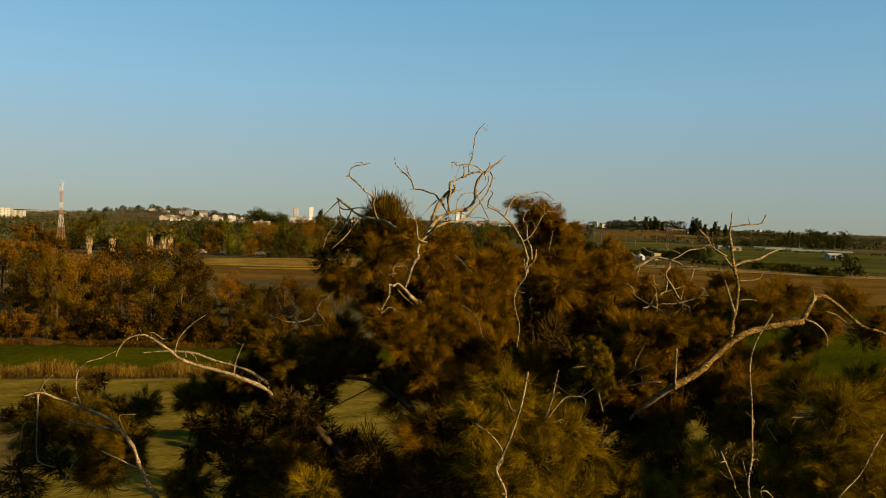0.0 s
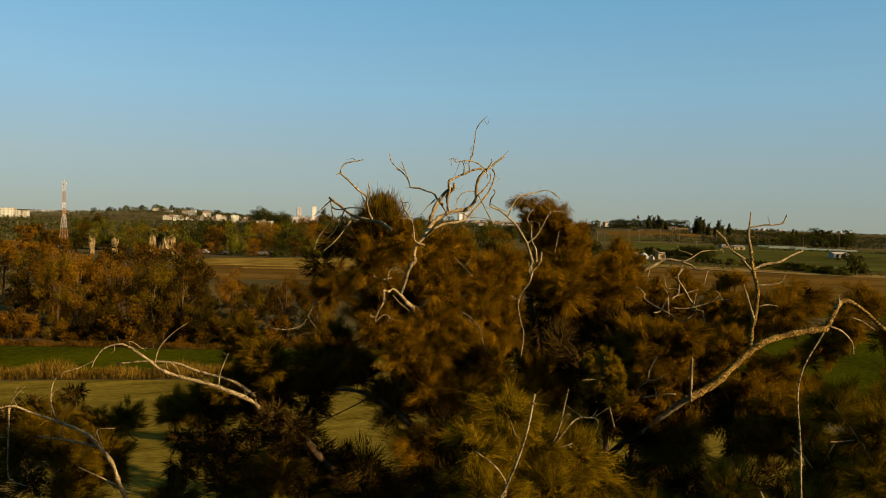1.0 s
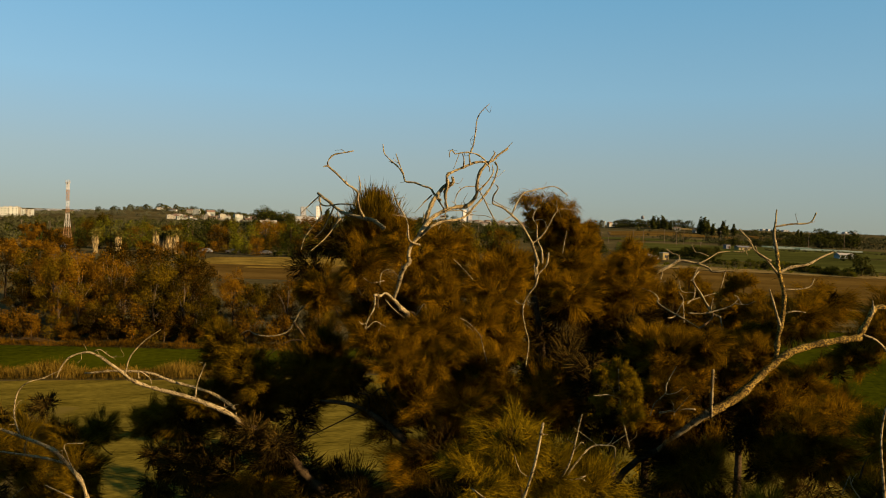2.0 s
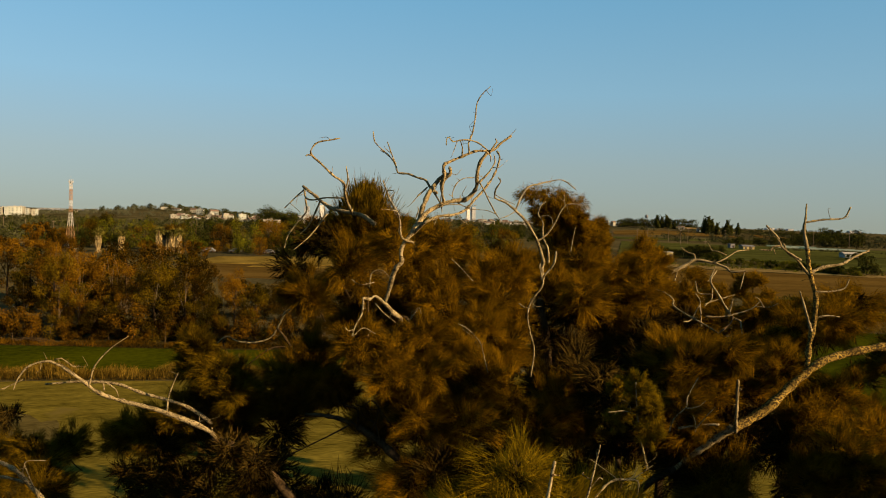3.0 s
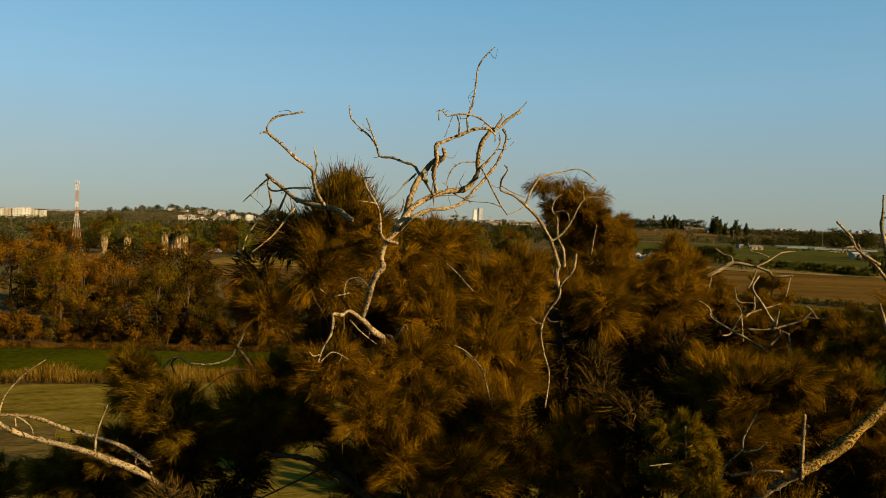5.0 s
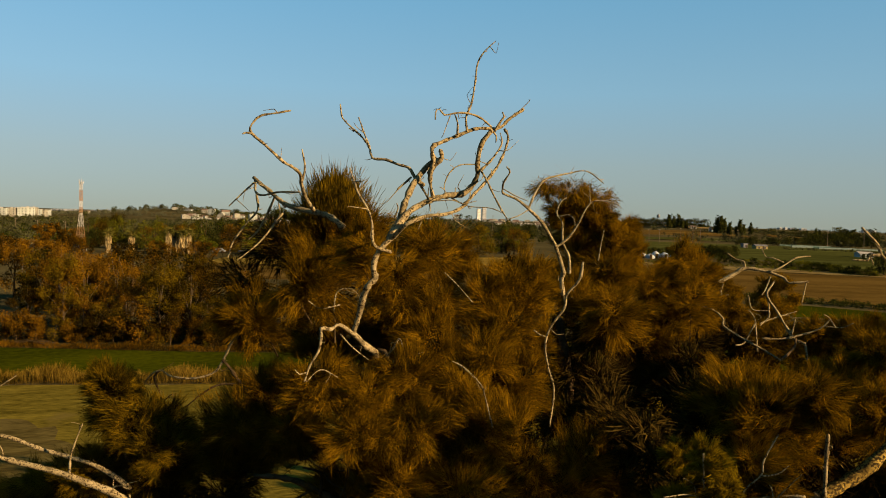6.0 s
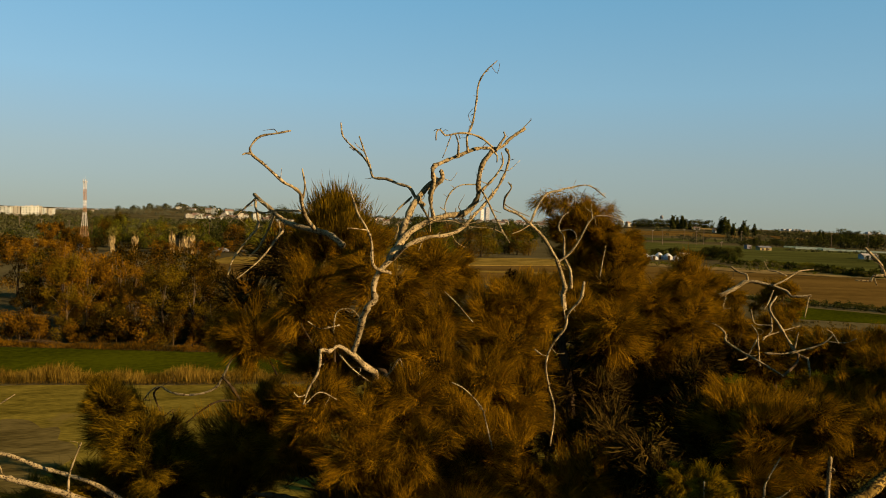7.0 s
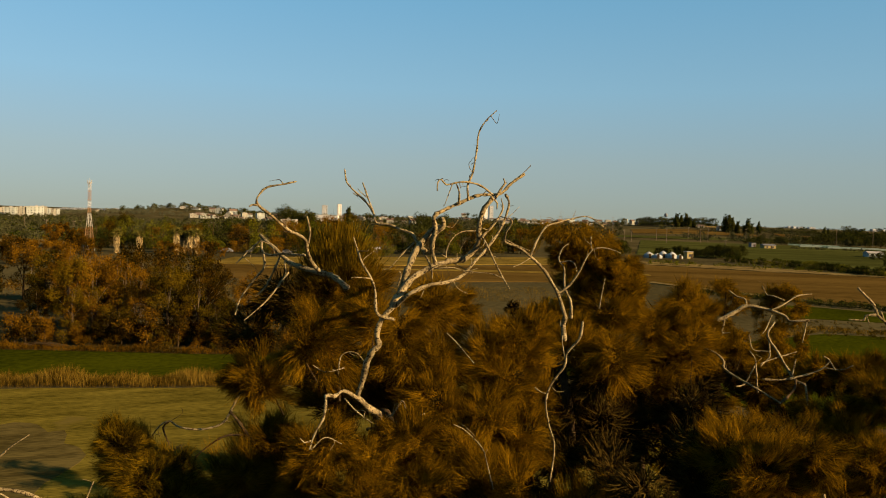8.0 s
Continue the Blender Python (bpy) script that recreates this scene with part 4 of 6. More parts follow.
rear_tree_tufts = [(0.96, 11.40, 13.66, 0.15), (0.93, 11.80, 13.62, 0.18), (1.04, 11.90, 13.81, 0.17), (0.80, 11.40, 13.76, 0.19), (0.57, 11.50, 13.84, 0.19), (1.16, 11.50, 12.80, 0.33), (0.34, 11.50, 14.01, 0.18), (0.57, 11.50, 14.04, 0.19), (0.71, 11.40, 13.91, 0.16), (0.43, 11.50, 13.88, 0.18), (1.15, 12.30, 13.65, 0.16), (1.17, 12.20, 13.42, 0.18), (0.17, 11.50, 13.32, 0.20), (0.54, 11.60, 13.55, 0.28), (0.72, 11.20, 13.41, 0.29), (0.41, 11.00, 13.16, 0.27), (0.71, 10.70, 13.10, 0.30)]
# dead limbs of right_tree
limb(right_tree, [(2.04, 12.20, 13.25), (2.26, 12.20, 13.37), (2.38, 12.20, 13.44), (2.61, 12.15, 13.41), (2.76, 12.10, 13.35), (2.78, 12.05, 13.31), (2.96, 12.00, 13.33)], 0.0261, 0.0127)
limb(right_tree, [(2.38, 12.20, 13.44), (2.37, 12.23, 13.51), (2.30, 12.27, 13.53), (2.22, 12.30, 13.59)], 0.0146, 0.0084)
limb(right_tree, [(2.60, 12.10, 13.41), (2.73, 12.12, 13.47), (2.87, 12.15, 13.56), (2.95, 12.17, 13.58), (3.06, 12.20, 13.59)], 0.0113, 0.0063)
limb(right_tree, [(2.74, 12.10, 13.52), (2.64, 12.13, 13.56), (2.58, 12.17, 13.57), (2.54, 12.20, 13.66)], 0.0093, 0.0052)
limb(right_tree, [(2.15, 12.20, 13.28), (2.12, 12.15, 13.15), (2.18, 12.10, 13.16)], 0.0104, 0.0062)
limb(right_tree, [(2.11, 12.10, 13.16), (2.09, 12.10, 13.09)], 0.0093, 0.0052)
limb(right_tree, [(2.57, 12.00, 13.37), (2.50, 11.95, 13.23), (2.45, 11.90, 13.19)], 0.0092, 0.0050)
limb(right_tree, [(2.94, 12.00, 13.31), (2.90, 11.95, 13.21), (2.86, 11.90, 13.11)], 0.0081, 0.0050)
limb(right_tree, [(2.49, 11.70, 13.34), (2.40, 11.64, 13.21), (2.48, 11.58, 13.06), (2.55, 11.52, 12.92), (2.61, 11.46, 12.81), (2.69, 11.40, 12.77)], 0.0108, 0.0160)
limb(right_tree, [(2.69, 11.40, 12.77), (2.69, 11.35, 12.68), (2.68, 11.30, 12.59)], 0.0113, 0.0065)
limb(right_tree, [(2.53, 11.40, 12.82), (2.76, 11.38, 12.90), (2.84, 11.35, 12.96), (2.88, 11.33, 13.03), (2.81, 11.30, 13.07)], 0.0132, 0.0056)
limb(right_tree, [(2.87, 11.30, 13.03), (2.88, 11.20, 12.96)], 0.0074, 0.0046)
limb(right_tree, [(2.82, 11.30, 12.96), (2.96, 11.25, 12.96), (3.04, 11.20, 13.01)], 0.0074, 0.0046)
limb(right_tree, [(2.28, 11.40, 12.81), (2.45, 11.40, 12.81), (2.58, 11.40, 12.84)], 0.0123, 0.0094)
limb(right_tree, [(1.61, 11.30, 13.13), (1.76, 11.25, 13.08), (1.83, 11.20, 13.01), (1.82, 11.15, 12.95), (1.96, 11.10, 12.86), (2.13, 11.05, 12.77), (2.30, 11.00, 12.67)], 0.0102, 0.0116)
limb(right_tree, [(2.29, 11.50, 12.94), (2.41, 11.55, 12.98), (2.68, 11.60, 13.06)], 0.0086, 0.0058)
limb(right_tree, [(2.20, 11.30, 12.70), (2.20, 11.37, 12.93), (2.21, 11.43, 13.00), (2.18, 11.50, 13.07)], 0.0102, 0.0057)
limb(right_tree, [(2.37, 11.50, 13.00), (2.38, 11.53, 13.06), (2.24, 11.57, 13.07), (2.20, 11.60, 13.21)], 0.0086, 0.0058)
limb(right_tree, [(2.20, 11.40, 12.94), (2.09, 11.35, 12.77), (1.99, 11.30, 12.75)], 0.0094, 0.0065)
dark_limb(right_tree, [(2.30, 11.00, 12.67), (2.50, 11.20, 12.76), (2.60, 11.40, 12.82)], 0.0143, 0.0094)
limb(right_tree, [(2.56, 11.40, 12.86), (2.59, 11.40, 13.02)], 0.0094, 0.0057)
limb(right_tree, [(2.44, 11.70, 13.15), (2.41, 11.60, 13.00), (2.29, 11.50, 12.92)], 0.0088, 0.0067)
limb(right_tree, [(2.05, 9.20, 13.90), (2.10, 9.20, 13.85), (2.16, 9.20, 13.79), (2.19, 9.20, 13.72), (2.25, 9.20, 13.67), (2.37, 9.20, 13.60)], 0.0080, 0.0120)
limb(right_tree, [(2.18, 9.20, 13.72), (2.11, 9.20, 13.71), (2.10, 9.20, 13.68), (2.00, 9.20, 13.68)], 0.0100, 0.0047)
limb(right_tree, [(2.12, 9.20, 13.70), (2.14, 9.20, 13.65)], 0.0053, 0.0033)
limb(right_tree, [(1.35, 9.25, 11.66), (1.42, 9.15, 11.78), (1.61, 9.07, 11.97), (1.76, 9.00, 12.12)], 0.0196, 0.0376)
limb(right_tree, [(1.77, 9.00, 12.12), (1.86, 9.03, 12.16), (2.08, 9.05, 12.30), (2.36, 9.09, 12.56), (2.61, 9.12, 12.73), (3.00, 9.16, 12.83), (3.29, 9.20, 12.87)], 0.0432, 0.0331)
limb(right_tree, [(3.27, 9.20, 12.87), (3.38, 9.25, 13.03), (3.46, 9.30, 13.14), (3.56, 9.32, 13.17), (3.74, 9.33, 13.07), (3.94, 9.35, 12.91), (4.09, 9.37, 12.81), (4.37, 9.38, 12.72), (4.61, 9.40, 12.41)], 0.0304, 0.0113)
limb(right_tree, [(3.40, 9.25, 13.06), (3.43, 9.25, 13.14), (3.42, 9.25, 13.23)], 0.0139, 0.0083)
limb(right_tree, [(3.32, 9.20, 12.90), (3.47, 9.23, 12.84), (3.60, 9.27, 12.72), (3.64, 9.30, 12.59)], 0.0138, 0.0084)
limb(right_tree, [(2.44, 9.12, 12.65), (2.46, 9.15, 12.85), (2.50, 9.17, 13.04), (2.52, 9.20, 13.27), (2.48, 9.25, 13.49), (2.47, 9.30, 13.69)], 0.0274, 0.0168)
limb(right_tree, [(2.47, 9.30, 13.69), (2.46, 9.36, 13.86), (2.49, 9.41, 13.98), (2.52, 9.47, 14.11)], 0.0168, 0.0074)
limb(right_tree, [(2.47, 9.25, 13.48), (2.62, 9.29, 13.54), (2.79, 9.32, 13.57), (2.93, 9.36, 13.64), (3.08, 9.40, 13.70)], 0.0167, 0.0085)
limb(right_tree, [(2.49, 9.40, 13.94), (2.65, 9.40, 13.97), (2.83, 9.40, 13.99), (2.89, 9.40, 14.09)], 0.0113, 0.0068)
limb(right_tree, [(2.47, 9.25, 13.47), (2.34, 9.23, 13.61), (2.26, 9.22, 13.66), (2.21, 9.20, 13.74)], 0.0139, 0.0066)
limb(right_tree, [(2.47, 9.15, 12.97), (2.39, 9.12, 13.18), (2.33, 9.10, 13.33)], 0.0165, 0.0066)
limb(right_tree, [(2.51, 9.20, 13.32), (2.66, 9.20, 13.33), (2.77, 9.20, 13.36), (2.81, 9.20, 13.44)], 0.0099, 0.0055)
limb(right_tree, [(2.51, 9.20, 13.08), (2.63, 9.20, 13.11), (2.74, 9.20, 13.10)], 0.0083, 0.0055)
limb(right_tree, [(3.60, 9.30, 12.99), (3.72, 9.30, 12.95), (3.86, 9.30, 12.86)], 0.0101, 0.0056)
limb(right_tree, [(1.77, 8.95, 12.09), (1.76, 8.93, 12.35), (1.75, 8.90, 12.56)], 0.0161, 0.0133)
limb(right_tree, [(1.09, 8.60, 12.17), (1.13, 8.60, 12.29), (1.22, 8.60, 12.38), (1.23, 8.60, 12.47), (1.31, 8.60, 12.63)], 0.0070, 0.0042)
limb(right_tree, [(1.22, 8.60, 12.37), (1.32, 8.60, 12.39), (1.38, 8.60, 12.44)], 0.0063, 0.0035)
limb(right_tree, [(1.23, 8.80, 12.15), (1.40, 8.75, 12.20), (1.53, 8.70, 12.22)], 0.0109, 0.0089)
limb(right_tree, [(1.34, 8.70, 12.15), (1.33, 8.70, 12.25), (1.31, 8.70, 12.29)], 0.0064, 0.0036)
limb(right_tree, [(1.34, 8.70, 12.18), (1.40, 8.65, 12.29), (1.46, 8.60, 12.39)], 0.0064, 0.0035)
limb(right_tree, [(0.74, 7.90, 12.07), (0.67, 7.85, 12.31), (0.62, 7.80, 12.54), (0.59, 7.75, 12.75)], 0.0077, 0.0045)
limb(right_tree, [(0.62, 7.80, 12.50), (0.52, 7.75, 12.54), (0.39, 7.70, 12.54)], 0.0045, 0.0024)
right_tree_shade = [(2.45, 12.00, 12.54, 0.30), (2.22, 12.20, 12.73, 0.27), (1.47, 9.30, 11.53, 0.39), (1.86, 9.00, 11.24, 0.38), (2.72, 9.60, 11.49, 0.41), (2.95, 9.30, 11.18, 0.43), (3.91, 10.20, 11.14, 0.43), (4.71, 10.00, 11.15, 0.46), (4.09, 9.80, 10.77, 0.49)]
right_tree_shade += [(0.60, 9.00, 12.51, 0.26), (0.49, 9.10, 12.39, 0.26), (0.65, 8.90, 12.34, 0.26), (0.44, 9.30, 12.56, 0.28), (3.26, 9.50, 10.71, 0.44), (2.34, 8.90, 11.03, 0.38), (1.22, 9.00, 11.15, 0.38), (1.82, 9.90, 11.88, 0.35), (1.77, 11.70, 12.65, 0.28)]
right_tree_tufts = [(2.29, 8.60, 11.81, 0.24), (2.56, 8.60, 11.96, 0.27), (1.41, 9.40, 12.72, 0.22), (1.23, 9.30, 12.71, 0.23), (1.63, 10.30, 12.56, 0.24), (1.84, 9.90, 12.47, 0.25), (1.63, 9.90, 12.34, 0.25), (2.06, 10.20, 12.50, 0.21), (1.51, 11.60, 13.47, 0.28), (1.74, 11.70, 13.41, 0.23), (1.25, 11.40, 13.26, 0.28), (1.50, 11.30, 13.14, 0.27), (1.70, 11.60, 13.05, 0.23), (1.27, 11.30, 12.89, 0.30), (1.64, 9.20, 12.66, 0.23), (1.39, 9.00, 12.68, 0.24), (1.71, 9.00, 12.77, 0.23), (2.95, 11.20, 12.50, 0.20), (3.14, 11.00, 12.72, 0.24), (3.80, 10.50, 11.81, 0.34), (4.68, 10.20, 11.83, 0.36), (2.91, 8.80, 12.15, 0.25), (2.70, 8.30, 11.88, 0.24), (4.41, 10.20, 11.38, 0.43)]
right_tree_tufts += [(2.77, 11.40, 12.49, 0.21), (2.63, 10.30, 12.46, 0.24), (2.85, 12.60, 12.88, 0.23), (2.53, 12.40, 12.71, 0.22), (1.63, 9.20, 12.44, 0.20), (2.12, 9.60, 12.43, 0.23), (2.28, 9.30, 12.64, 0.23), (1.29, 8.90, 12.37, 0.22), (1.45, 8.90, 12.21, 0.16), (2.42, 9.50, 12.06, 0.22), (2.38, 8.30, 12.14, 0.20)]
right_tree_tufts += [(2.55, 8.20, 12.00, 0.22), (4.25, 11.80, 12.98, 0.38), (3.67, 11.20, 12.82, 0.32), (5.55, 12.50, 12.82, 0.36), (2.60, 11.90, 12.70, 0.28), (2.63, 10.50, 12.40, 0.29), (2.13, 10.30, 12.47, 0.33), (3.12, 10.00, 12.26, 0.28), (4.35, 10.80, 12.69, 0.28), (1.71, 9.00, 11.69, 0.38), (1.41, 9.40, 12.04, 0.33), (3.77, 10.20, 12.53, 0.23), (2.58, 9.30, 12.04, 0.33), (5.82, 12.00, 12.53, 0.34), (3.20, 10.40, 12.10, 0.30), (3.03, 12.00, 12.79, 0.22), (3.35, 12.00, 12.80, 0.23), (3.66, 12.00, 12.77, 0.24), (3.44, 11.60, 12.60, 0.26), (3.09, 11.40, 12.42, 0.26), (2.33, 12.30, 12.93, 0.22), (2.13, 12.30, 12.84, 0.22)]
# dead limbs of near_tree
limb(near_tree, [(1.45, 5.10, 11.85), (0.63, 4.00, 12.58), (0.63, 4.05, 12.84), (0.63, 4.08, 13.05), (0.62, 4.10, 13.24), (0.65, 4.12, 13.36), (0.74, 4.15, 13.50)], 0.0068, 0.0035)
limb(near_tree, [(1.45, 5.10, 11.85), (0.71, 4.30, 12.50), (0.65, 4.32, 12.61), (0.59, 4.35, 12.75)], 0.0074, 0.0030)
limb(near_tree, [(1.45, 5.10, 11.85), (1.21, 4.40, 12.45), (1.35, 4.40, 12.63), (1.43, 4.43, 12.75), (1.49, 4.45, 12.84)], 0.0063, 0.0031)
limb(near_tree, [(1.45, 5.10, 11.85), (0.76, 4.20, 12.54), (0.77, 4.20, 12.60), (0.81, 4.20, 12.56)], 0.0060, 0.0036)
limb(near_tree, [(-0.05, 5.75, 11.70), (-0.40, 5.30, 12.05), (-0.45, 5.25, 12.20), (-0.51, 5.23, 12.33), (-0.48, 5.21, 12.42), (-0.42, 5.18, 12.59), (-0.37, 5.16, 12.78), (-0.34, 5.14, 12.98)], 0.0108, 0.0060)
limb(near_tree, [(-0.50, 5.25, 12.32), (-0.47, 5.27, 12.43), (-0.54, 5.28, 12.53), (-0.66, 5.30, 12.61)], 0.0061, 0.0037)
limb(near_tree, [(-0.16, 5.80, 12.48), (-0.11, 5.72, 12.63), (-0.07, 5.65, 12.90)], 0.0068, 0.0033)
limb(near_tree, [(-0.15, 5.80, 12.46), (-0.05, 5.84, 12.59), (0.03, 5.88, 12.66), (0.11, 5.92, 12.66), (0.18, 5.96, 12.64), (0.19, 6.00, 12.56)], 0.0075, 0.0035)
limb(near_tree, [(-0.15, 5.80, 12.49), (-0.07, 5.80, 12.50), (-0.01, 5.80, 12.52)], 0.0061, 0.0034)
limb(near_tree, [(1.91, 5.80, 12.47), (1.79, 5.80, 12.64), (1.67, 5.80, 12.79), (1.61, 5.80, 12.86)], 0.0068, 0.0034)
limb(near_tree, [(1.58, 5.90, 12.38), (1.50, 5.90, 12.49), (1.49, 5.90, 12.54), (1.45, 5.90, 12.43)], 0.0052, 0.0028)
limb(near_tree, [(1.80, 5.80, 12.60), (1.68, 5.75, 12.60), (1.59, 5.70, 12.61)], 0.0051, 0.0027)
near_tree_shade = [(0.85, 6.90, 11.68, 0.24), (1.74, 6.70, 11.83, 0.23), (2.11, 6.60, 11.97, 0.23), (2.37, 6.40, 12.09, 0.24), (2.53, 6.20, 11.94, 0.24), (1.40, 6.80, 11.64, 0.24), (-0.23, 6.40, 12.10, 0.27), (0.21, 6.60, 11.81, 0.27)]
near_tree_tufts = [(-0.46, 5.70, 12.70, 0.22), (-0.64, 5.60, 12.54, 0.20), (-0.24, 5.90, 12.50, 0.24), (0.05, 6.00, 12.40, 0.24), (-0.55, 5.60, 12.29, 0.21), (-0.19, 5.70, 12.23, 0.24), (0.20, 6.10, 12.16, 0.23), (-0.40, 5.50, 12.08, 0.23), (0.04, 5.80, 11.96, 0.25), (0.49, 6.20, 11.92, 0.19), (1.39, 6.80, 11.88, 0.25), (1.15, 6.60, 11.73, 0.23), (1.55, 6.80, 11.69, 0.21), (1.70, 5.90, 12.76, 0.20)]
near_tree_tufts += [(1.94, 5.80, 12.67, 0.22), (2.19, 5.80, 12.48, 0.22), (1.83, 5.70, 12.37, 0.22), (2.14, 5.60, 12.22, 0.23), (1.82, 6.20, 12.31, 0.21), (1.66, 6.00, 12.02, 0.23), (1.83, 5.60, 12.13, 0.21), (-1.67, 5.20, 12.16, 0.15), (0.78, 6.30, 11.80, 0.20), (2.26, 6.10, 12.78, 0.15)]

trunk(centre_tree, [(-1.0, 9.5, -0.3), (-0.9, 9.6, 3.5), (-0.65, 9.4, 7), (-0.75, 9.3, 10), (-0.85, 9.1, 12), (-1.15, 8.85, 13.0)], 0.24, 0.05)
trunk(left_tree, [(-3.2, 10.2, -0.3), (-3.3, 10.1, 4), (-2.9, 9.9, 7.5), (-3.1, 9.7, 9.7), (-3.5, 9.5, 10.4)], 0.2, 0.06)
trunk(rear_tree, [(0.6, 11.6, -0.3), (0.5, 11.5, 5), (0.6, 11.3, 10), (0.4, 11.0, 12.2), (0.25, 10.85, 13.0)], 0.16, 0.035)
trunk(right_tree, [(1.6, 9.9, -0.3), (1.5, 9.8, 4), (1.2, 9.6, 8.5), (0.95, 9.4, 10.8), (1.05, 9.35, 11.4), (1.35, 9.25, 11.66)], 0.22, 0.03)
trunk(near_tree, [(0.4, 6.6, -0.3), (0.3, 6.5, 4), (0.2, 6.2, 8), (0.0, 5.9, 10.5), (-0.1, 5.7, 12.1)], 0.17, 0.03)
trunk(near_tree, [(0.25, 6.3, 7.5), (0.9, 5.8, 10.0), (1.3, 5.2, 11.5), (1.7, 5.0, 12.2)], 0.07, 0.02, "limb")
trunk(right_tree, [(1.2, 9.6, 8.5), (1.7, 11.0, 10.6), (1.95, 12.1, 12.3), (2.05, 12.25, 13.2)], 0.07, 0.025, "limb")
trunk(left_tree, [(-2.9, 9.9, 8), (-2.4, 9.6, 10.5), (-2.6, 9.4, 11.6), (-2.9, 9.1, 12.0)], 0.09, 0.03, "limb")


# Random spots for dark tufts that paint shade low in a crown.
def shade_tufts(cx, cy, low, high, wide, n, seed):
    rng = np.random.default_rng(seed)
    return [(cx + rng.normal(0, wide), cy + rng.normal(0, wide) + 0.4, rng.uniform(low, high), rng.uniform(0.28, 0.42)) for _ in range(n)]


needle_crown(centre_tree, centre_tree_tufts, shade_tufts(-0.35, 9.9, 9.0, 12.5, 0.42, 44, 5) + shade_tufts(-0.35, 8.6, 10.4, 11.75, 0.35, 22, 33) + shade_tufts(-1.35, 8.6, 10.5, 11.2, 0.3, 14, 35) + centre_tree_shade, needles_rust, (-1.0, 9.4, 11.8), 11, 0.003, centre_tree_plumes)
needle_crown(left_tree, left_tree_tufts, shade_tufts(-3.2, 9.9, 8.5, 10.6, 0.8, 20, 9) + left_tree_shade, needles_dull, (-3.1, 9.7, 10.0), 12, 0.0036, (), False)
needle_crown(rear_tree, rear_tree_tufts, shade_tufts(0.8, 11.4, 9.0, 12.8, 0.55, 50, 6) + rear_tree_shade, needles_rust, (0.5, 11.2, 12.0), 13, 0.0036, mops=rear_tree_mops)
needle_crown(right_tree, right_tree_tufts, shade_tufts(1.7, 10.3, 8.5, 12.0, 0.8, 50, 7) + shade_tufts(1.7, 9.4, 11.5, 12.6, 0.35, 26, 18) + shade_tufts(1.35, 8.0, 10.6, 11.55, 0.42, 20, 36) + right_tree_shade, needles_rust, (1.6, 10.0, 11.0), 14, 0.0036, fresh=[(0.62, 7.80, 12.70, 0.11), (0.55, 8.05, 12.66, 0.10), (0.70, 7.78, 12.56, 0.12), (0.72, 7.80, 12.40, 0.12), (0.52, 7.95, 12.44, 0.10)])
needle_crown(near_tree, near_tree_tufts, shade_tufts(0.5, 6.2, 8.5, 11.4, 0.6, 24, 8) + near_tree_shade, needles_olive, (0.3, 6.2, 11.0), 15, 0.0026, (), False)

# an unseen casuarina out of view, added so its shade falls on the lower tufts
shade_tree = thing("casuarina_tree", "unseen casuarina dense with rusty needles, added to shade the lower tufts", "tree", group="casuarina trees")
trunk(shade_tree, [(6.4, 5.9, -0.3), (6.3, 5.8, 5), (6.5, 5.7, 10), (6.3, 5.6, 15.0)], 0.24, 0.05)
rng = np.random.default_rng(17)
shade_tree_tufts = []
for k in range(120):
    y = rng.uniform(4.1, 6.4)
    shade_tree_tufts.append((rng.uniform(5.9, 7.2), y, rng.uniform(10.0, 16.55 - 1.7 * (y - 4.7) if y > 4.7 else 15.4), rng.uniform(0.38, 0.5)))
# Two loose clusters placed to shade the rear crowns and the left tree.
for k in range(26):
    shade_tree_tufts.append((rng.uniform(6.0, 7.0), rng.uniform(8.55, 9.1), rng.uniform(13.2, 14.4), rng.uniform(0.34, 0.42)))
for k in range(56):
    shade_tree_tufts.append((rng.uniform(6.0, 7.2), rng.uniform(3.0, 3.35), rng.uniform(15.2, 16.2), rng.uniform(0.32, 0.4)))
# gaps cut along sun rays let light reach a spray, a branch and some tufts
shade_tree_tufts = [p for p in shade_tree_tufts if all((Vector(p[:3]) - Vector(lit)).cross(sun_way).length > 0.42 for lit in ((0.76, 7.80, 12.56), (-2.50, 9.57, 12.68), (3.30, 10.3, 12.0), (-4.80, 9.60, 11.40), (2.15, 5.85, 12.50)))]
coarse_crown(shade_tree, shade_tree_tufts, 0.036, 14, 12, needles_rust, 16)

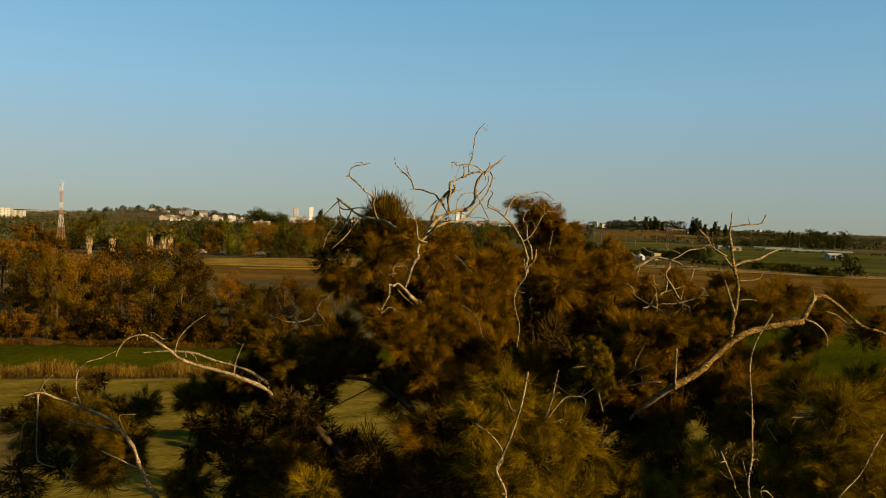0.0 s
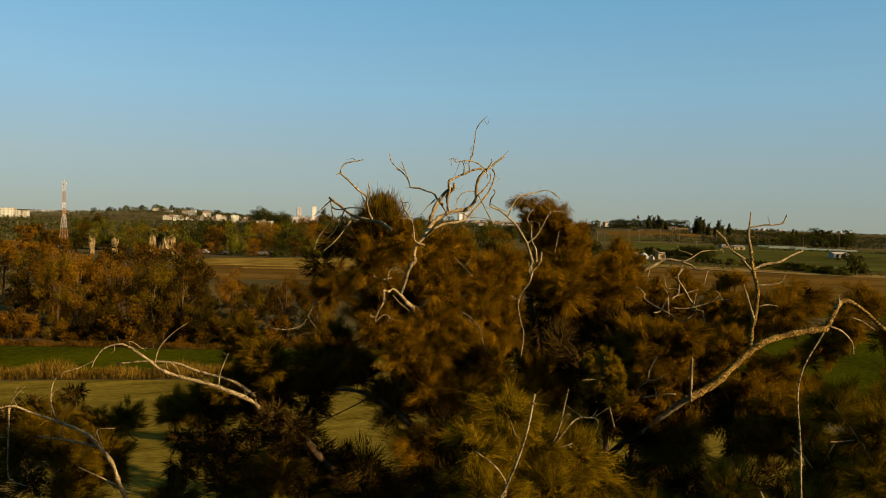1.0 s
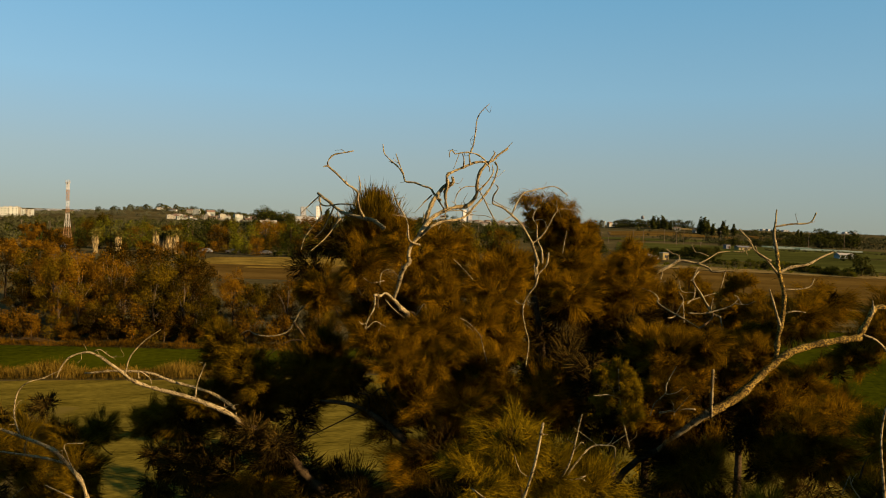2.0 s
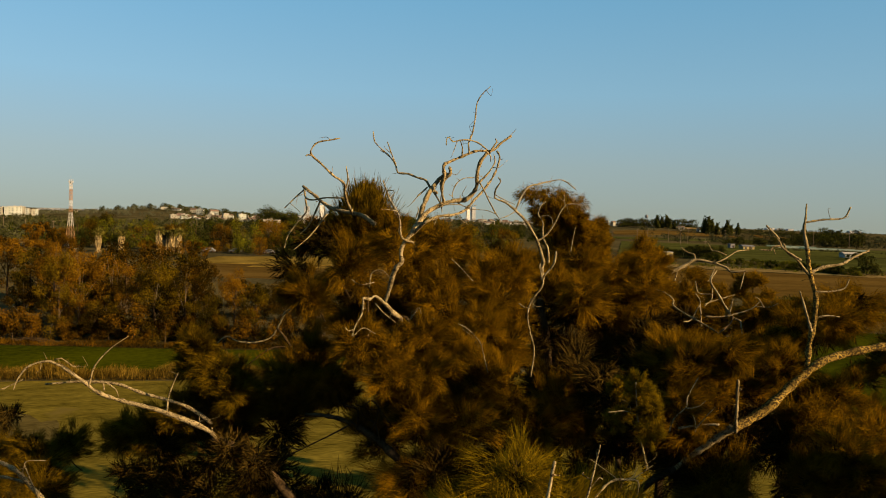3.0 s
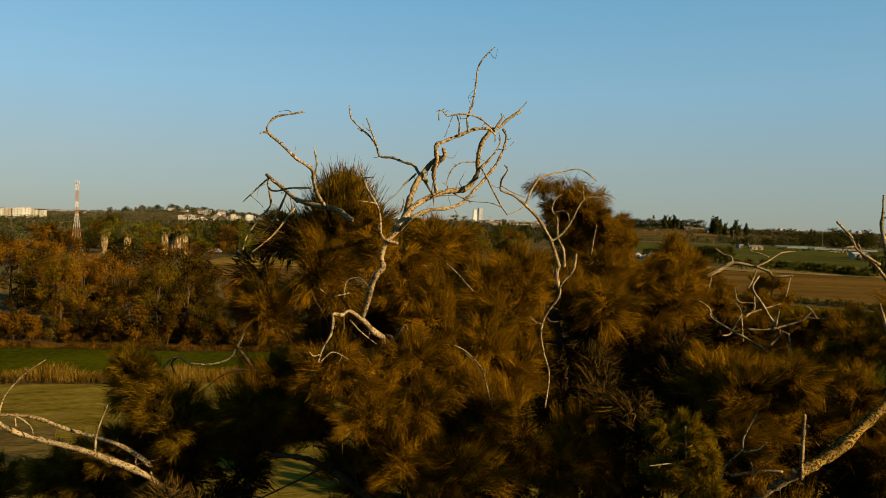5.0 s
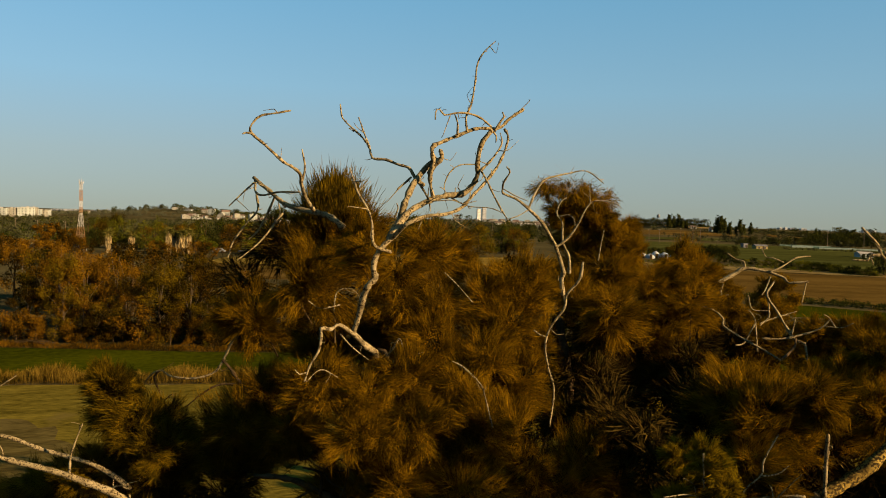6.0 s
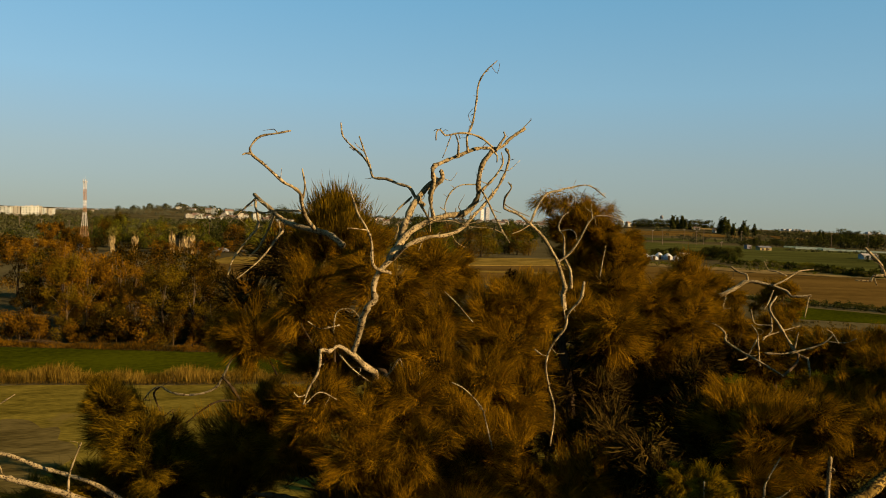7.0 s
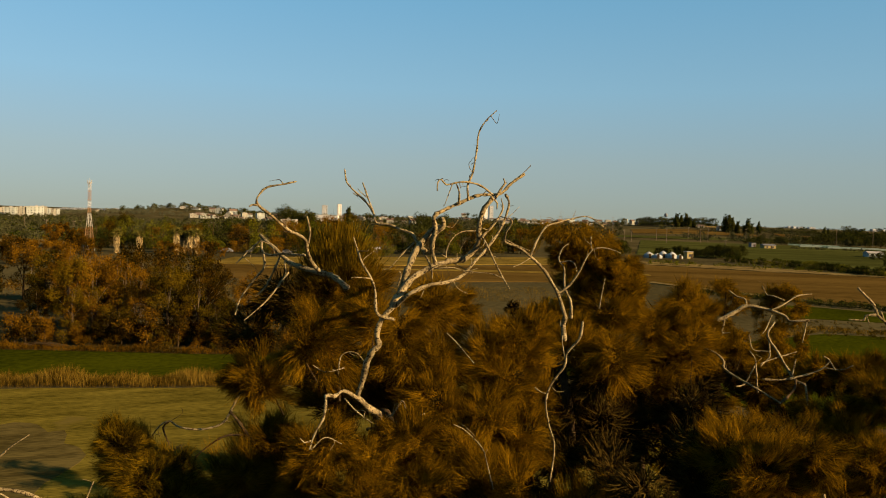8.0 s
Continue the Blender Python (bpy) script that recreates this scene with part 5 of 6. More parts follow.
# two more of the kind further off, plus two hidden ones added only to shade; their long shadows lie across the stubble
for k, (x, y, h, w) in enumerate(((9.4, 34, 12.4, 1.9), (11.7, 34, 12.2, 2.2), (2.5, 31, 11.8, 3.2), (5.4, 29.6, 11.6, 3.0))):
    lone = thing("casuarina_tree", "lone casuarina with a rusty rounded top", "tree", pose(x, y, 0), "casuarina trees")
    trunk(lone, [(0, 0, -0.3), (0.1, 0, 4), (-0.1, 0.1, 8), (0, 0, h - 0.8)], 0.2, 0.03)
    rng = np.random.default_rng(95 + k)
    heaps = [(0, 0, h - 0.5, 0.5)]
    for _ in range(52):
        z = h - 0.5 - 7 * rng.uniform(0, 1) ** 1.3
        d, a = w / 2 * min(1, 0.35 + (h - z) / 2.4) * math.sqrt(rng.uniform(0, 1)), rng.uniform(0, 6.28)
        heaps.append((d * math.cos(a), d * math.sin(a), z, rng.uniform(0.34, 0.5)))
    if k < 2:
        coarse_crown(lone, heaps, 0.011, 60, 26, needles_rust, 97 + k, needles)
    else:
        # These two stand hidden behind the near crowns, added for their shade.
        coarse_crown(lone, heaps, 0.05, 16, 10, needles_olive, 97 + k)

# ---- reeds, grass and brush ----
def along(points, n, rng, wide):
    p = np.asarray(points, dtype=float)
    seg = np.linalg.norm(np.diff(p, axis=0), axis=1)
    at = np.sort(rng.uniform(0, seg.sum(), n))
    k = np.minimum(np.searchsorted(np.cumsum(seg), at), len(seg) - 1)
    u = (at - np.concatenate([[0], np.cumsum(seg)])[k]) / seg[k]
    out = p[k] + (p[k + 1] - p[k]) * u[:, None]
    return out + rng.uniform(-0.5, 0.5, (n, 1)) * np.array([[0, wide]])


def blades(name, points, n, wide, tall, thick, mat, label, category, seed, lean=0.15):
    rng = np.random.default_rng(seed)
    xy = along(points, n, rng, wide)
    base = np.column_stack([xy, np.zeros(n)])
    way = unit(np.column_stack([rng.normal(0, lean, (n, 2)), np.ones(n)]))
    clump = 0.75 + 0.35 * np.sin(xy[:, 0] * 0.9) * np.sin(xy[:, 0] * 0.37 + 1)
    co, faces = ribbons(base, way, tall * rng.uniform(0.55, 1.1, n) * clump, np.full(n, thick), rng.uniform(0, 0.6, n), rng)
    tagged(new(name, mesh(name, co, faces, mat)), label, category, kind="stuff")


blades("reeds", [(-75, 51.9), (-60, 56.0), (-35, 63.0), (-23, 65.0), (-15, 67.1), (4, 74.0)], 26000, 2.6, 1.45, 0.036, dry_reed, "dry straw coloured reeds along a ditch", "reeds", 21, 0.2)
blades("dry_grass", [(-70, 75.5), (-46, 78.0), (-29, 79.0), (-19, 80.4), (-2, 88)], 12000, 2.8, 0.8, 0.045, leaf_rust, "dry rusty grass at the foot of the grove", "grass", 22, 0.5)
blades("tall_grass", [(-95, 128), (-50, 133), (-20, 140), (15, 150)], 9000, 26, 0.7, 0.06, dry_reed, "tall dry grass behind the grove", "grass", 23, 0.4)
blades("meadow_grass", [(38, 104), (48, 112.5), (58, 110), (80, 98)], 5000, 5.0, 0.6, 0.06, dry_reed, "band of tan dry grass along the green field", "grass", 26, 0.4)
blades("track_grass", [(43, 192), (55, 169), (66, 155), (75, 146), (118, 114)], 6000, 4.0, 0.7, 0.07, dry_reed, "rough dry grass beside the dirt track", "grass", 24, 0.4)

rng = np.random.default_rng(25)
pile = thing("brush_pile", "pile of dry pruned branches at the grove's foot", "brush pile", pose(-42.9, 78.4, 0))
for k in range(20):
    x = rng.uniform(-1.0, 1.0)
    length = rng.uniform(1.2, 3.2)
    part("stick", mesh("stick", *tube([(x - length / 2, rng.normal(0, 0.4), 0.08 + rng.uniform(0, 0.3)), (x, rng.normal(0, 0.4), 0.35 + rng.uniform(0, 0.3)), (x + length / 2, rng.normal(0, 0.4), 0.15 + rng.uniform(0, 0.3))], 0.035, 0.015, 5, 0.6, 0.1, rng), bark), pile)

# ---- the grove beyond the green strip ----
GROVE = "rusty brown leafed grove tree in low sun"
rng = np.random.default_rng(31)
models = [leafy_tree("grove_tree", GROVE if mat is leaf_rust else "olive brown grove tree with pale limbs", mat, h, w, 15000, 0.135, 40 + i, 0.0, lumps=26, lump=(0.11, 0.19), limbs=9, wood=pole_wood) for i, (h, w, mat) in enumerate(((10.2, 7.6, leaf_rust), (9.5, 6.8, leaf_olive), (10.8, 8.0, leaf_rust), (8.5, 6.2, leaf_olive)))]
rows = []
for k in range(15):
    rows.append((-48 + k * 2.7 + rng.normal(0, 0.7), 82 + k * 0.2 + rng.normal(0, 0.8), rng.uniform(0.5, 0.85)))
for y, gap, size in ((89, 4.5, 0.86), (101, 4.9, 0.83), (114, 5.4, 0.77)):
    for k in range(19):
        x = -0.66 * y - 34 + k * gap + rng.normal(0, 1.0)
        rows.append((x, y + rng.normal(0, 2), size * rng.uniform(0.85, 1.08) * (1.0 if x < -0.33 * y else 0.55)))
rows = [r for r in rows if not (-80 < r[0] < -0.585 * r[1] + 1.5 and r[1] < 112) and r[0] < -0.165 * r[1]]
front, rear = [r for r in rows if r[1] < 97], [r for r in rows if r[1] >= 97]
for i, model in enumerate(models):
    spread(model, front[i::4], 50 + i, 0.95, 1.1, "grove trees")
for i, mat in enumerate((leaf_rust, leaf_olive)):
    spread(leafy_tree("grove_tree", GROVE if i == 0 else "olive brown grove tree with pale limbs", mat, 10.5, 8.5, 4000, 0.26, 44 + i, 0.04, lumps=18, lump=(0.12, 0.2)), rear[i::2], 54 + i, 0.95, 1.1, "grove trees")
spots = [(-47.5 + 1.9 * k + rng.normal(0, 1.0), 80.2 + 0.12 * k + rng.normal(0, 0.5), rng.uniform(0.45, 1.25)) for k in range(16)]
spread(leafy_tree("grove_bush", "low rusty bush at the grove's foot", leaf_rust, 3.0, 3.4, 2400, 0.13, 58, 0.02, "bush", 12, (0.16, 0.26)), spots, 59, 0.9, 1.15, "grove bushes")

# ---- distant things ----
def conifer(name, label, height, width, seed):
    rng = np.random.default_rng(seed)
    tree = thing(name, label, "tree")
    part("trunk", mesh("trunk", *tube([(0, 0, -0.3), (0, 0, height * 0.9)], height * 0.022, height * 0.005, 6, height * 0.2, 0.05, rng), bark), tree)
    blobs = [(rng.normal(0, 0.1) * width, rng.normal(0, 0.1) * width, height * h, width * 0.5 * (1.05 - h) ** 0.7 * rng.uniform(0.7, 1.1)) for h in np.linspace(0.12, 0.96, 14)]
    part("crown", mesh("crown", *leaf_crown(blobs, 1000, height * 0.075, rng), leaf_dark), tree)
    return tree


def lattice_mast(x, y, top):
    """Four tapering legs, red and white bays with crossed braces, and antennas at the head."""
    mast = thing("lattice_mast", "red and white lattice communication mast with antennas", "mast", pose(x, y, 0))
    levels = [0, 2.6, 5.2, 7.6, 9.8, 12.0, 14.0, 15.8, 17.6, 19.4, top - 1.2]

    def half(z):
        return max(0.34, 1.25 * (1 - z / 17))

    for k, (a, b) in enumerate(zip(levels, levels[1:])):
        mat = steel_white if k in (0, 3, 4, 6, 9) else steel_red
        ca = [(sx * half(a), sy * half(a), a) for sx, sy in ((-1, -1), (1, -1), (1, 1), (-1, 1))]
        cb = [(sx * half(b), sy * half(b), b) for sx, sy in ((-1, -1), (1, -1), (1, 1), (-1, 1))]
        for i in range(4):
            j = (i + 1) % 4
            for p, q, r in ((ca[i], cb[i], 0.055), (ca[i], cb[j], 0.024), (ca[j], cb[i], 0.024), (cb[i], cb[j], 0.024)):
                part("leg" if r > 0.05 else "brace", mesh("strut", *tube([p, q], r, r, 5, 9, 0), mat), mast)
    platform = part("platform", mesh("platform", *box(-0.6, -0.6, top - 1.3, 0.6, 0.6, top - 1.2), steel_white), mast)
    for i in range(6):
        a = i * 2 * math.pi / 6
        px, py = 0.62 * math.cos(a), 0.62 * math.sin(a)
        part("antenna", mesh("antenna", *join([box(px - 0.07, py - 0.06, top - 1.7, px + 0.07, py + 0.06, top - 0.7 + 0.3 * (i % 2)), tube([(0, 0, top - 1.2), (px, py, top - 1.2)], 0.04, 0.04, 5, 9, 0)]), steel_white), platform)
    part("spike", mesh("spike", *tube([(0, 0, top - 1.3), (0, 0, top + 0.4)], 0.05, 0.02, 5, 9, 0), steel_white), mast)


def spread_palms(spots):
    for k, (x, y, h) in enumerate(spots):
        rng = np.random.default_rng(60 + k)
        palm = tagged(thing("fan_palm", "fan palm with a thick skirt of dead fronds", "palm", pose(x, y, 0)), group="fan palms")
        stem = part("trunk", smooth(mesh("trunk", *tube([(0, 0, -0.2), (0.05, 0, h * 0.5), (0, 0, h)], 0.3, 0.24, 8, 0.5, 0.05, rng), palm_skirt)), palm)
        n = 420
        a, z = rng.uniform(0, 6.28, n), rng.uniform(0.02, 0.94, n) * h
        out = np.column_stack([np.cos(a), np.sin(a), np.zeros(n)])
        base = out * (0.28 + 0.46 * z / h)[:, None] + np.column_stack([np.zeros((n, 2)), z])
        co, faces = ribbons(base, unit(out * 0.35 + (0, 0, -1.0)), rng.uniform(0.8, 1.6, n), np.full(n, 0.24), rng.uniform(0, 0.4, n), rng)
        part("skirt", mesh("skirt", co, faces, palm_skirt), stem, "hanging dead fronds, pale tan")
        n = 340
        way = unit(rng.standard_normal((n, 3)) + (0, 0, 0.6))
        co, faces = ribbons(np.tile([(0, 0, h * 0.97)], (n, 1)) + way * 0.25, way, rng.uniform(1.0, 2.1, n), np.full(n, 0.2), rng.uniform(0.2, 1.2, n), rng)
        part("crown", mesh("crown", co, faces, palm_frond), palm)


def house(x, y, wide, tall, wall, roof, name="house", label="", category="house", deep=7.0, gable=True, turn=0.0, storeys=1, group="", seed=0):
    """Walls on the land, a roof with eaves, and a door and windows set into the front and side."""
    rng = np.random.default_rng(seed)
    wide = max(wide, 2.6)
    deep = min(deep, wide * 1.3)
    foot = lie(x, y) - 0.4
    home = thing(name, label, category, pose(x, y, foot, 0, 0, turn), group)
    rise = min(0.32 * tall, 0.3 * wide) if gable else 0.0
    h = tall + 0.4 - rise
    w, d = wide / 2, deep / 2
    part("wall", mesh("wall", *box(-w, -d, 0, w, d, h), wall), home)
    if gable:
        e = 0.35
        co = [(-w - e, -d - e, h), (w + e, -d - e, h), (w + e, d + e, h), (-w - e, d + e, h), (-w - e, 0, h + rise), (w + e, 0, h + rise)]
        part("roof", mesh("roof", co, [np.array([(0, 1, 5, 4), (2, 3, 4, 5), (0, 3, 2, 1)]), np.array([(1, 2, 5), (3, 0, 4)])], roof), home)
    else:
        top = [box(-w - 0.15, -d - 0.15, h, w + 0.15, d + 0.15, h + 0.25)]
        if wide > 6:
            top.append(box(-w * 0.3, -d * 0.3, h + 0.25, w * 0.1, d * 0.2, h + 1.1))
        part("roof", mesh("roof", *join(top), roof), home)
    n = max(1, int(wide / 3.2))
    pane = mesh("window", *box(-0.5, -0.06, -0.55, 0.5, 0.06, 0.55), dark_glass)
    side = mesh("window", *box(-0.06, -0.5, -0.55, 0.06, 0.5, 0.55), dark_glass)
    for s in range(storeys):
        z = (s + 0.55) * h / storeys
        for i in range(n):
            part("window", pane, home, place=pose(-w + (i + 0.5) * wide / n, -d, z))
        part("window", side, home, place=pose(w, 0, z))
    part("door", mesh("door", *box(-0.45, -0.05, 0, 0.45, 0.05, 2.3), bark), home, place=pose(w * 0.2 if n > 1 else w * 0.55, -d, 0.0))
    return home


def utility_pole(x, y, h):
    pole = thing("utility_pole", "thin wooden utility pole with a crossarm", "pole", pose(x, y, lie(x, y), 0, 0, 25), "utility poles")
    part("post", mesh("post", *tube([(0, 0, -0.3), (0, 0, h)], 0.16, 0.11, 7, 9, 0), pole_wood), pole)
    arm = part("crossarm", mesh("crossarm", *box(-0.9, -0.07, h - 0.7, 0.9, 0.07, h - 0.56), pole_wood), pole)
    for k in (-0.8, 0, 0.8):
        part("insulator", mesh("insulator", *tube([(k, 0, h - 0.56), (k, 0, h - 0.3)], 0.06, 0.04, 6, 9, 0), steel_white), arm)


def water_tower(x, y, top):
    """A round tank with a conical lid on four legs."""
    foot = lie(x, y) - 0.3
    tower = thing("water_tower", "small dark water tower on the ridge", "water tower", pose(x, y, foot))
    h = top - foot
    for sx in (-1, 1):
        for sy in (-1, 1):
            part("leg", mesh("leg", *tube([(sx * 1.6, sy * 1.6, 0), (sx * 1.1, sy * 1.1, h - 3.2)], 0.16, 0.13, 6, 9, 0), grey_wall), tower)
    tank = part("tank", smooth(mesh("tank", *tube([(0, 0, h - 3.4), (0, 0, h - 0.8)], 1.9, 1.9, 14, 9, 0), grey_wall)), tower)
    part("lid", mesh("lid", *tube([(0, 0, h - 0.8), (0, 0, h)], 2.0, 0.3, 14, 9, 0), grey_wall), tank)


GREEN = [(-87.1, 341.8, 1.0), (-86.0, 349.8, 1.0), (-79.0, 333.3, 1.0), (-85.8, 375.9, 0.9), (-80.8, 368.3, 1.0), (-113.3, 532.2, 1.0), (-103.7, 510.4, 1.0), (-99.3, 512.9, 0.9), (-101.1, 549.7, 0.9), (-95.6, 548.0, 1.0), (-85.4, 518.6, 1.0), (-69.6, 322.0, 1.1), (-67.2, 326.4, 1.2), (-62.2, 318.2, 1.1), (-58.4, 315.2, 1.2), (-55.0, 314.2, 1.2), (-54.0, 328.0, 1.1), (-48.9, 316.4, 1.2), (-80.4, 260.7, 0.4), (-76.6, 260.4, 0.3), (-71.5, 255.1, 0.5), (-68.3, 256.4, 0.5), (-63.1, 250.3, 0.6), (-61.8, 259.4, 0.6), (-55.7, 248.6, 0.5), (-53.0, 251.9, 0.5), (-50.0, 254.6, 0.6), (-47.8, 262.0, 0.6), (-42.7, 253.8, 0.7), (-39.7, 256.9, 0.6), (-35.6, 253.0, 0.5), (-32.0, 252.5, 0.6)]
GREEN += [(-29.4, 260.7, 0.7), (-129.0, 263.4, 1.2), (-132.5, 279.6, 1.0), (-122.5, 267.5, 1.2), (-117.7, 266.1, 1.1), (-112.2, 263.0, 1.0), (-116.2, 282.6, 0.8), (-110.3, 278.9, 0.9), (-105.3, 262.5, 1.2), (-111.3, 289.0, 0.9), (-100.8, 273.5, 0.9), (-98.4, 279.4, 0.9), (-90.8, 270.2, 1.3), (-87.7, 274.4, 1.4), (-82.7, 272.7, 0.9), (-80.4, 277.3, 1.2), (-73.2, 267.5, 1.2), (-75.4, 292.6, 1.1), (-66.5, 275.9, 1.2), (-67.4, 299.4, 1.0), (-57.0, 273.1, 1.3), (-51.6, 267.9, 1.2), (-51.0, 289.0, 1.2), (-42.9, 267.4, 1.1), (-39.6, 274.5, 0.9), (-39.2, 289.3, 1.0), (-37.4, 312.1, 1.0), (-33.4, 319.6, 1.0), (-26.2, 293.5, 1.1), (-21.2, 286.3, 1.1), (-17.2, 293.7, 0.9), (-13.6, 314.1, 1.0)]
GREEN += [(-8.0, 286.1, 1.2), (-3.8, 293.5, 1.2), (0.7, 293.1, 1.0), (5.1, 290.0, 1.3), (10.5, 317.5, 1.1), (15.4, 319.7, 1.2), (20.1, 316.5, 1.1), (24.6, 312.7, 1.0), (-152.0, 314.8, 1.1), (-138.7, 306.3, 0.7), (-138.3, 327.0, 0.6), (-121.8, 310.1, 0.9), (-117.7, 324.0, 0.9), (-108.2, 324.4, 1.0), (-97.0, 319.6, 0.9), (-84.4, 308.0, 0.8), (-80.3, 328.7, 1.3), (-70.7, 329.1, 0.8), (-59.3, 320.1, 1.4), (-51.0, 327.0, 1.4), (-45.1, 397.8, 1.0), (-23.2, 334.2, 1.2), (-9.5, 374.5, 1.1), (7.0, 382.3, 1.1), (21.2, 345.3, 1.4)]
RUST = [(-94.8, 237.3, 0.5), (-91.1, 235.7, 0.4), (-87.3, 233.3, 0.3), (-85.2, 235.7, 0.3), (-82.2, 235.8, 0.5), (-76.8, 228.5, 0.5), (-76.5, 236.2, 0.3), (-127.8, 208.3, 0.5), (-108.7, 181.6, 0.7), (-126.5, 215.7, 0.5), (-133.0, 231.9, 0.4), (-105.2, 188.3, 0.6), (-123.5, 226.1, 0.4), (-96.0, 180.6, 0.6), (-119.3, 229.7, 0.6), (-107.5, 212.6, 0.6), (-111.9, 227.2, 0.5), (-145.1, 263.2, 0.8), (-154.6, 288.8, 0.9), (-134.2, 259.0, 0.7), (-143.6, 286.0, 0.7), (-131.1, 270.2, 0.6)]
DARK = [(-155.5, 631.1, 1.8), (-150.8, 635.3, 1.8), (-139.9, 612.1, 1.5), (-135.5, 616.9, 1.5), (-127.8, 606.7, 1.5), (-39.1, 567.1, 1.5), (-33.6, 579.8, 1.4), (-27.3, 581.7, 1.2), (-21.2, 588.4, 1.6), (29.9, 578.7, 1.0), (39.0, 589.2, 1.0), (47.6, 589.1, 1.2)]
HEDGE = [(79.1, 329.9, 0.4), (82.0, 332.1, 0.4), (90.1, 344.7, 0.4), (91.4, 338.5, 0.5), (92.2, 331.3, 0.4), (95.7, 330.4, 0.4), (97.2, 327.5, 0.4), (102.2, 336.2, 0.5), (102.6, 330.0, 0.6), (106.9, 335.9, 0.5), (108.6, 333.9, 0.6), (107.5, 323.5, 0.6), (114.3, 336.6, 0.6), (58.3, 327.1, 0.6), (58.3, 317.3, 0.7), (60.4, 318.6, 0.7)]
WOOD = [(207.6, 592.2, 0.4), (205.0, 574.4, 0.5), (213.0, 586.1, 0.6), (207.7, 561.9, 0.7), (239.4, 636.0, 0.4), (238.9, 624.1, 0.4), (247.7, 636.3, 0.6), (240.0, 606.7, 0.6), (243.5, 605.9, 0.5), (275.8, 676.0, 0.4), (252.8, 611.7, 0.7), (279.9, 667.5, 0.6), (281.2, 661.8, 0.6), (271.3, 630.3, 0.6), (279.4, 640.6, 0.7), (304.9, 689.7, 0.6), (282.3, 631.0, 0.9), (286.7, 632.7, 0.8), (321.2, 699.6, 0.6), (297.3, 640.0, 0.9), (320.7, 681.7, 0.9), (305.1, 641.2, 1.1), (297.6, 618.4, 0.9), (326.1, 669.3, 0.8), (313.6, 636.4, 0.7), (330.2, 662.3, 1.0), (305.7, 606.8, 0.7), (356.4, 698.8, 0.7), (340.4, 660.4, 1.0), (317.2, 609.1, 1.1)]
WOOD += [(129.6, 244.5, 0.62), (131.6, 243.5, 0.4), (186.9, 368.3, 0.3), (195.0, 378.4, 0.3), (191.7, 367.2, 0.4), (439.0, 915.0, 1.1), (443.4, 908.2, 1.2), (464.0, 934.0, 1.4)]
ROW = [(99.3, 302.9, 0.3), (100.3, 300.1, 0.2), (101.4, 297.3, 0.3), (102.4, 294.5, 0.2), (103.4, 291.8, 0.2), (104.4, 289.2, 0.2), (105.4, 286.6, 0.3), (106.4, 284.0, 0.2), (107.3, 281.5, 0.2), (108.2, 279.1, 0.3), (109.1, 276.7, 0.2), (110.0, 274.3, 0.3), (110.9, 272.0, 0.3), (111.7, 269.7, 0.3), (112.6, 267.4, 0.3), (113.4, 265.2, 0.3), (114.2, 263.1, 0.3), (115.0, 260.9, 0.3), (115.8, 258.8, 0.3), (116.6, 256.8, 0.3), (117.4, 254.7, 0.3), (118.1, 252.7, 0.3), (118.8, 250.8, 0.3), (119.6, 248.8, 0.2), (120.3, 246.9, 0.3), (121.0, 245.1, 0.3), (121.7, 243.2, 0.2), (122.4, 241.4, 0.2), (123.0, 239.6, 0.3), (123.7, 237.9, 0.2)]
CONIFERS = [(237.2, 900.0, 26.3), (243.8, 905.0, 24.6), (250.4, 910.0, 26.8), (251.5, 900.0, 22.2), (258.7, 905.0, 21.1), (279.1, 860.0, 23.6), (281.1, 855.0, 26.1), (288.7, 865.0, 23.3), (289.8, 850.0, 19.0), (300.7, 850.0, 22.4), (298.2, 855.0, 14.9), (308.6, 860.0, 17.0), (319.6, 870.0, 19.2), (428.3, 950.0, 15.2), (436.9, 960.0, 13.9), (-143.6, 900.0, 22.4), (-105.6, 1000.0, 13.1), (-195.9, 420.0, 8.1), (-195.1, 425.0, 9.1)]
FAR_ROUND = [(201.7, 930.0, 18.7), (208.2, 935.0, 17.5), (213.7, 930.0, 19.8), (220.4, 930.0, 18.6), (227.2, 925.0, 20.8), (237.2, 930.0, 19.1), (214.8, 880.0, 10.9), (193.9, 1000.0, 19.1), (394.8, 1000.0, 13.5), (373.4, 1000.0, 10.0), (444.5, 1050.0, 14.4), (470.4, 980.0, 17.4), (437.5, 1000.0, 11.9), (511.9, 980.0, 15.9), (-574.5, 1300.0, 15.3), (-574.2, 1350.0, 18.0), (-563.0, 1380.0, 19.8), (-555.4, 1400.0, 22.5), (-534.3, 1400.0, 21.0), (-518.4, 1400.0, 23.5), (-495.4, 1380.0, 22.8), (-474.7, 1380.0, 21.4), (-439.0, 1350.0, 19.0), (-388.6, 1300.0, 18.8), (-369.2, 1300.0, 13.6), (-576.0, 1250.0, 9.0), (-322.8, 1200.0, 13.3), (-135.2, 1000.0, 15.2), (-127.8, 1000.0, 14.0), (-9.1, 1500.0, 22.5), (78.6, 1400.0, 16.3), (7.4, 1500.0, 20.8)]
FAR_ROUND += [(x, 945, z + 0.9 * (k % 4)) for k, (x, z) in enumerate(zip(np.linspace(202.2, 291.9, 23), np.linspace(18.7, 20.0, 23)))]
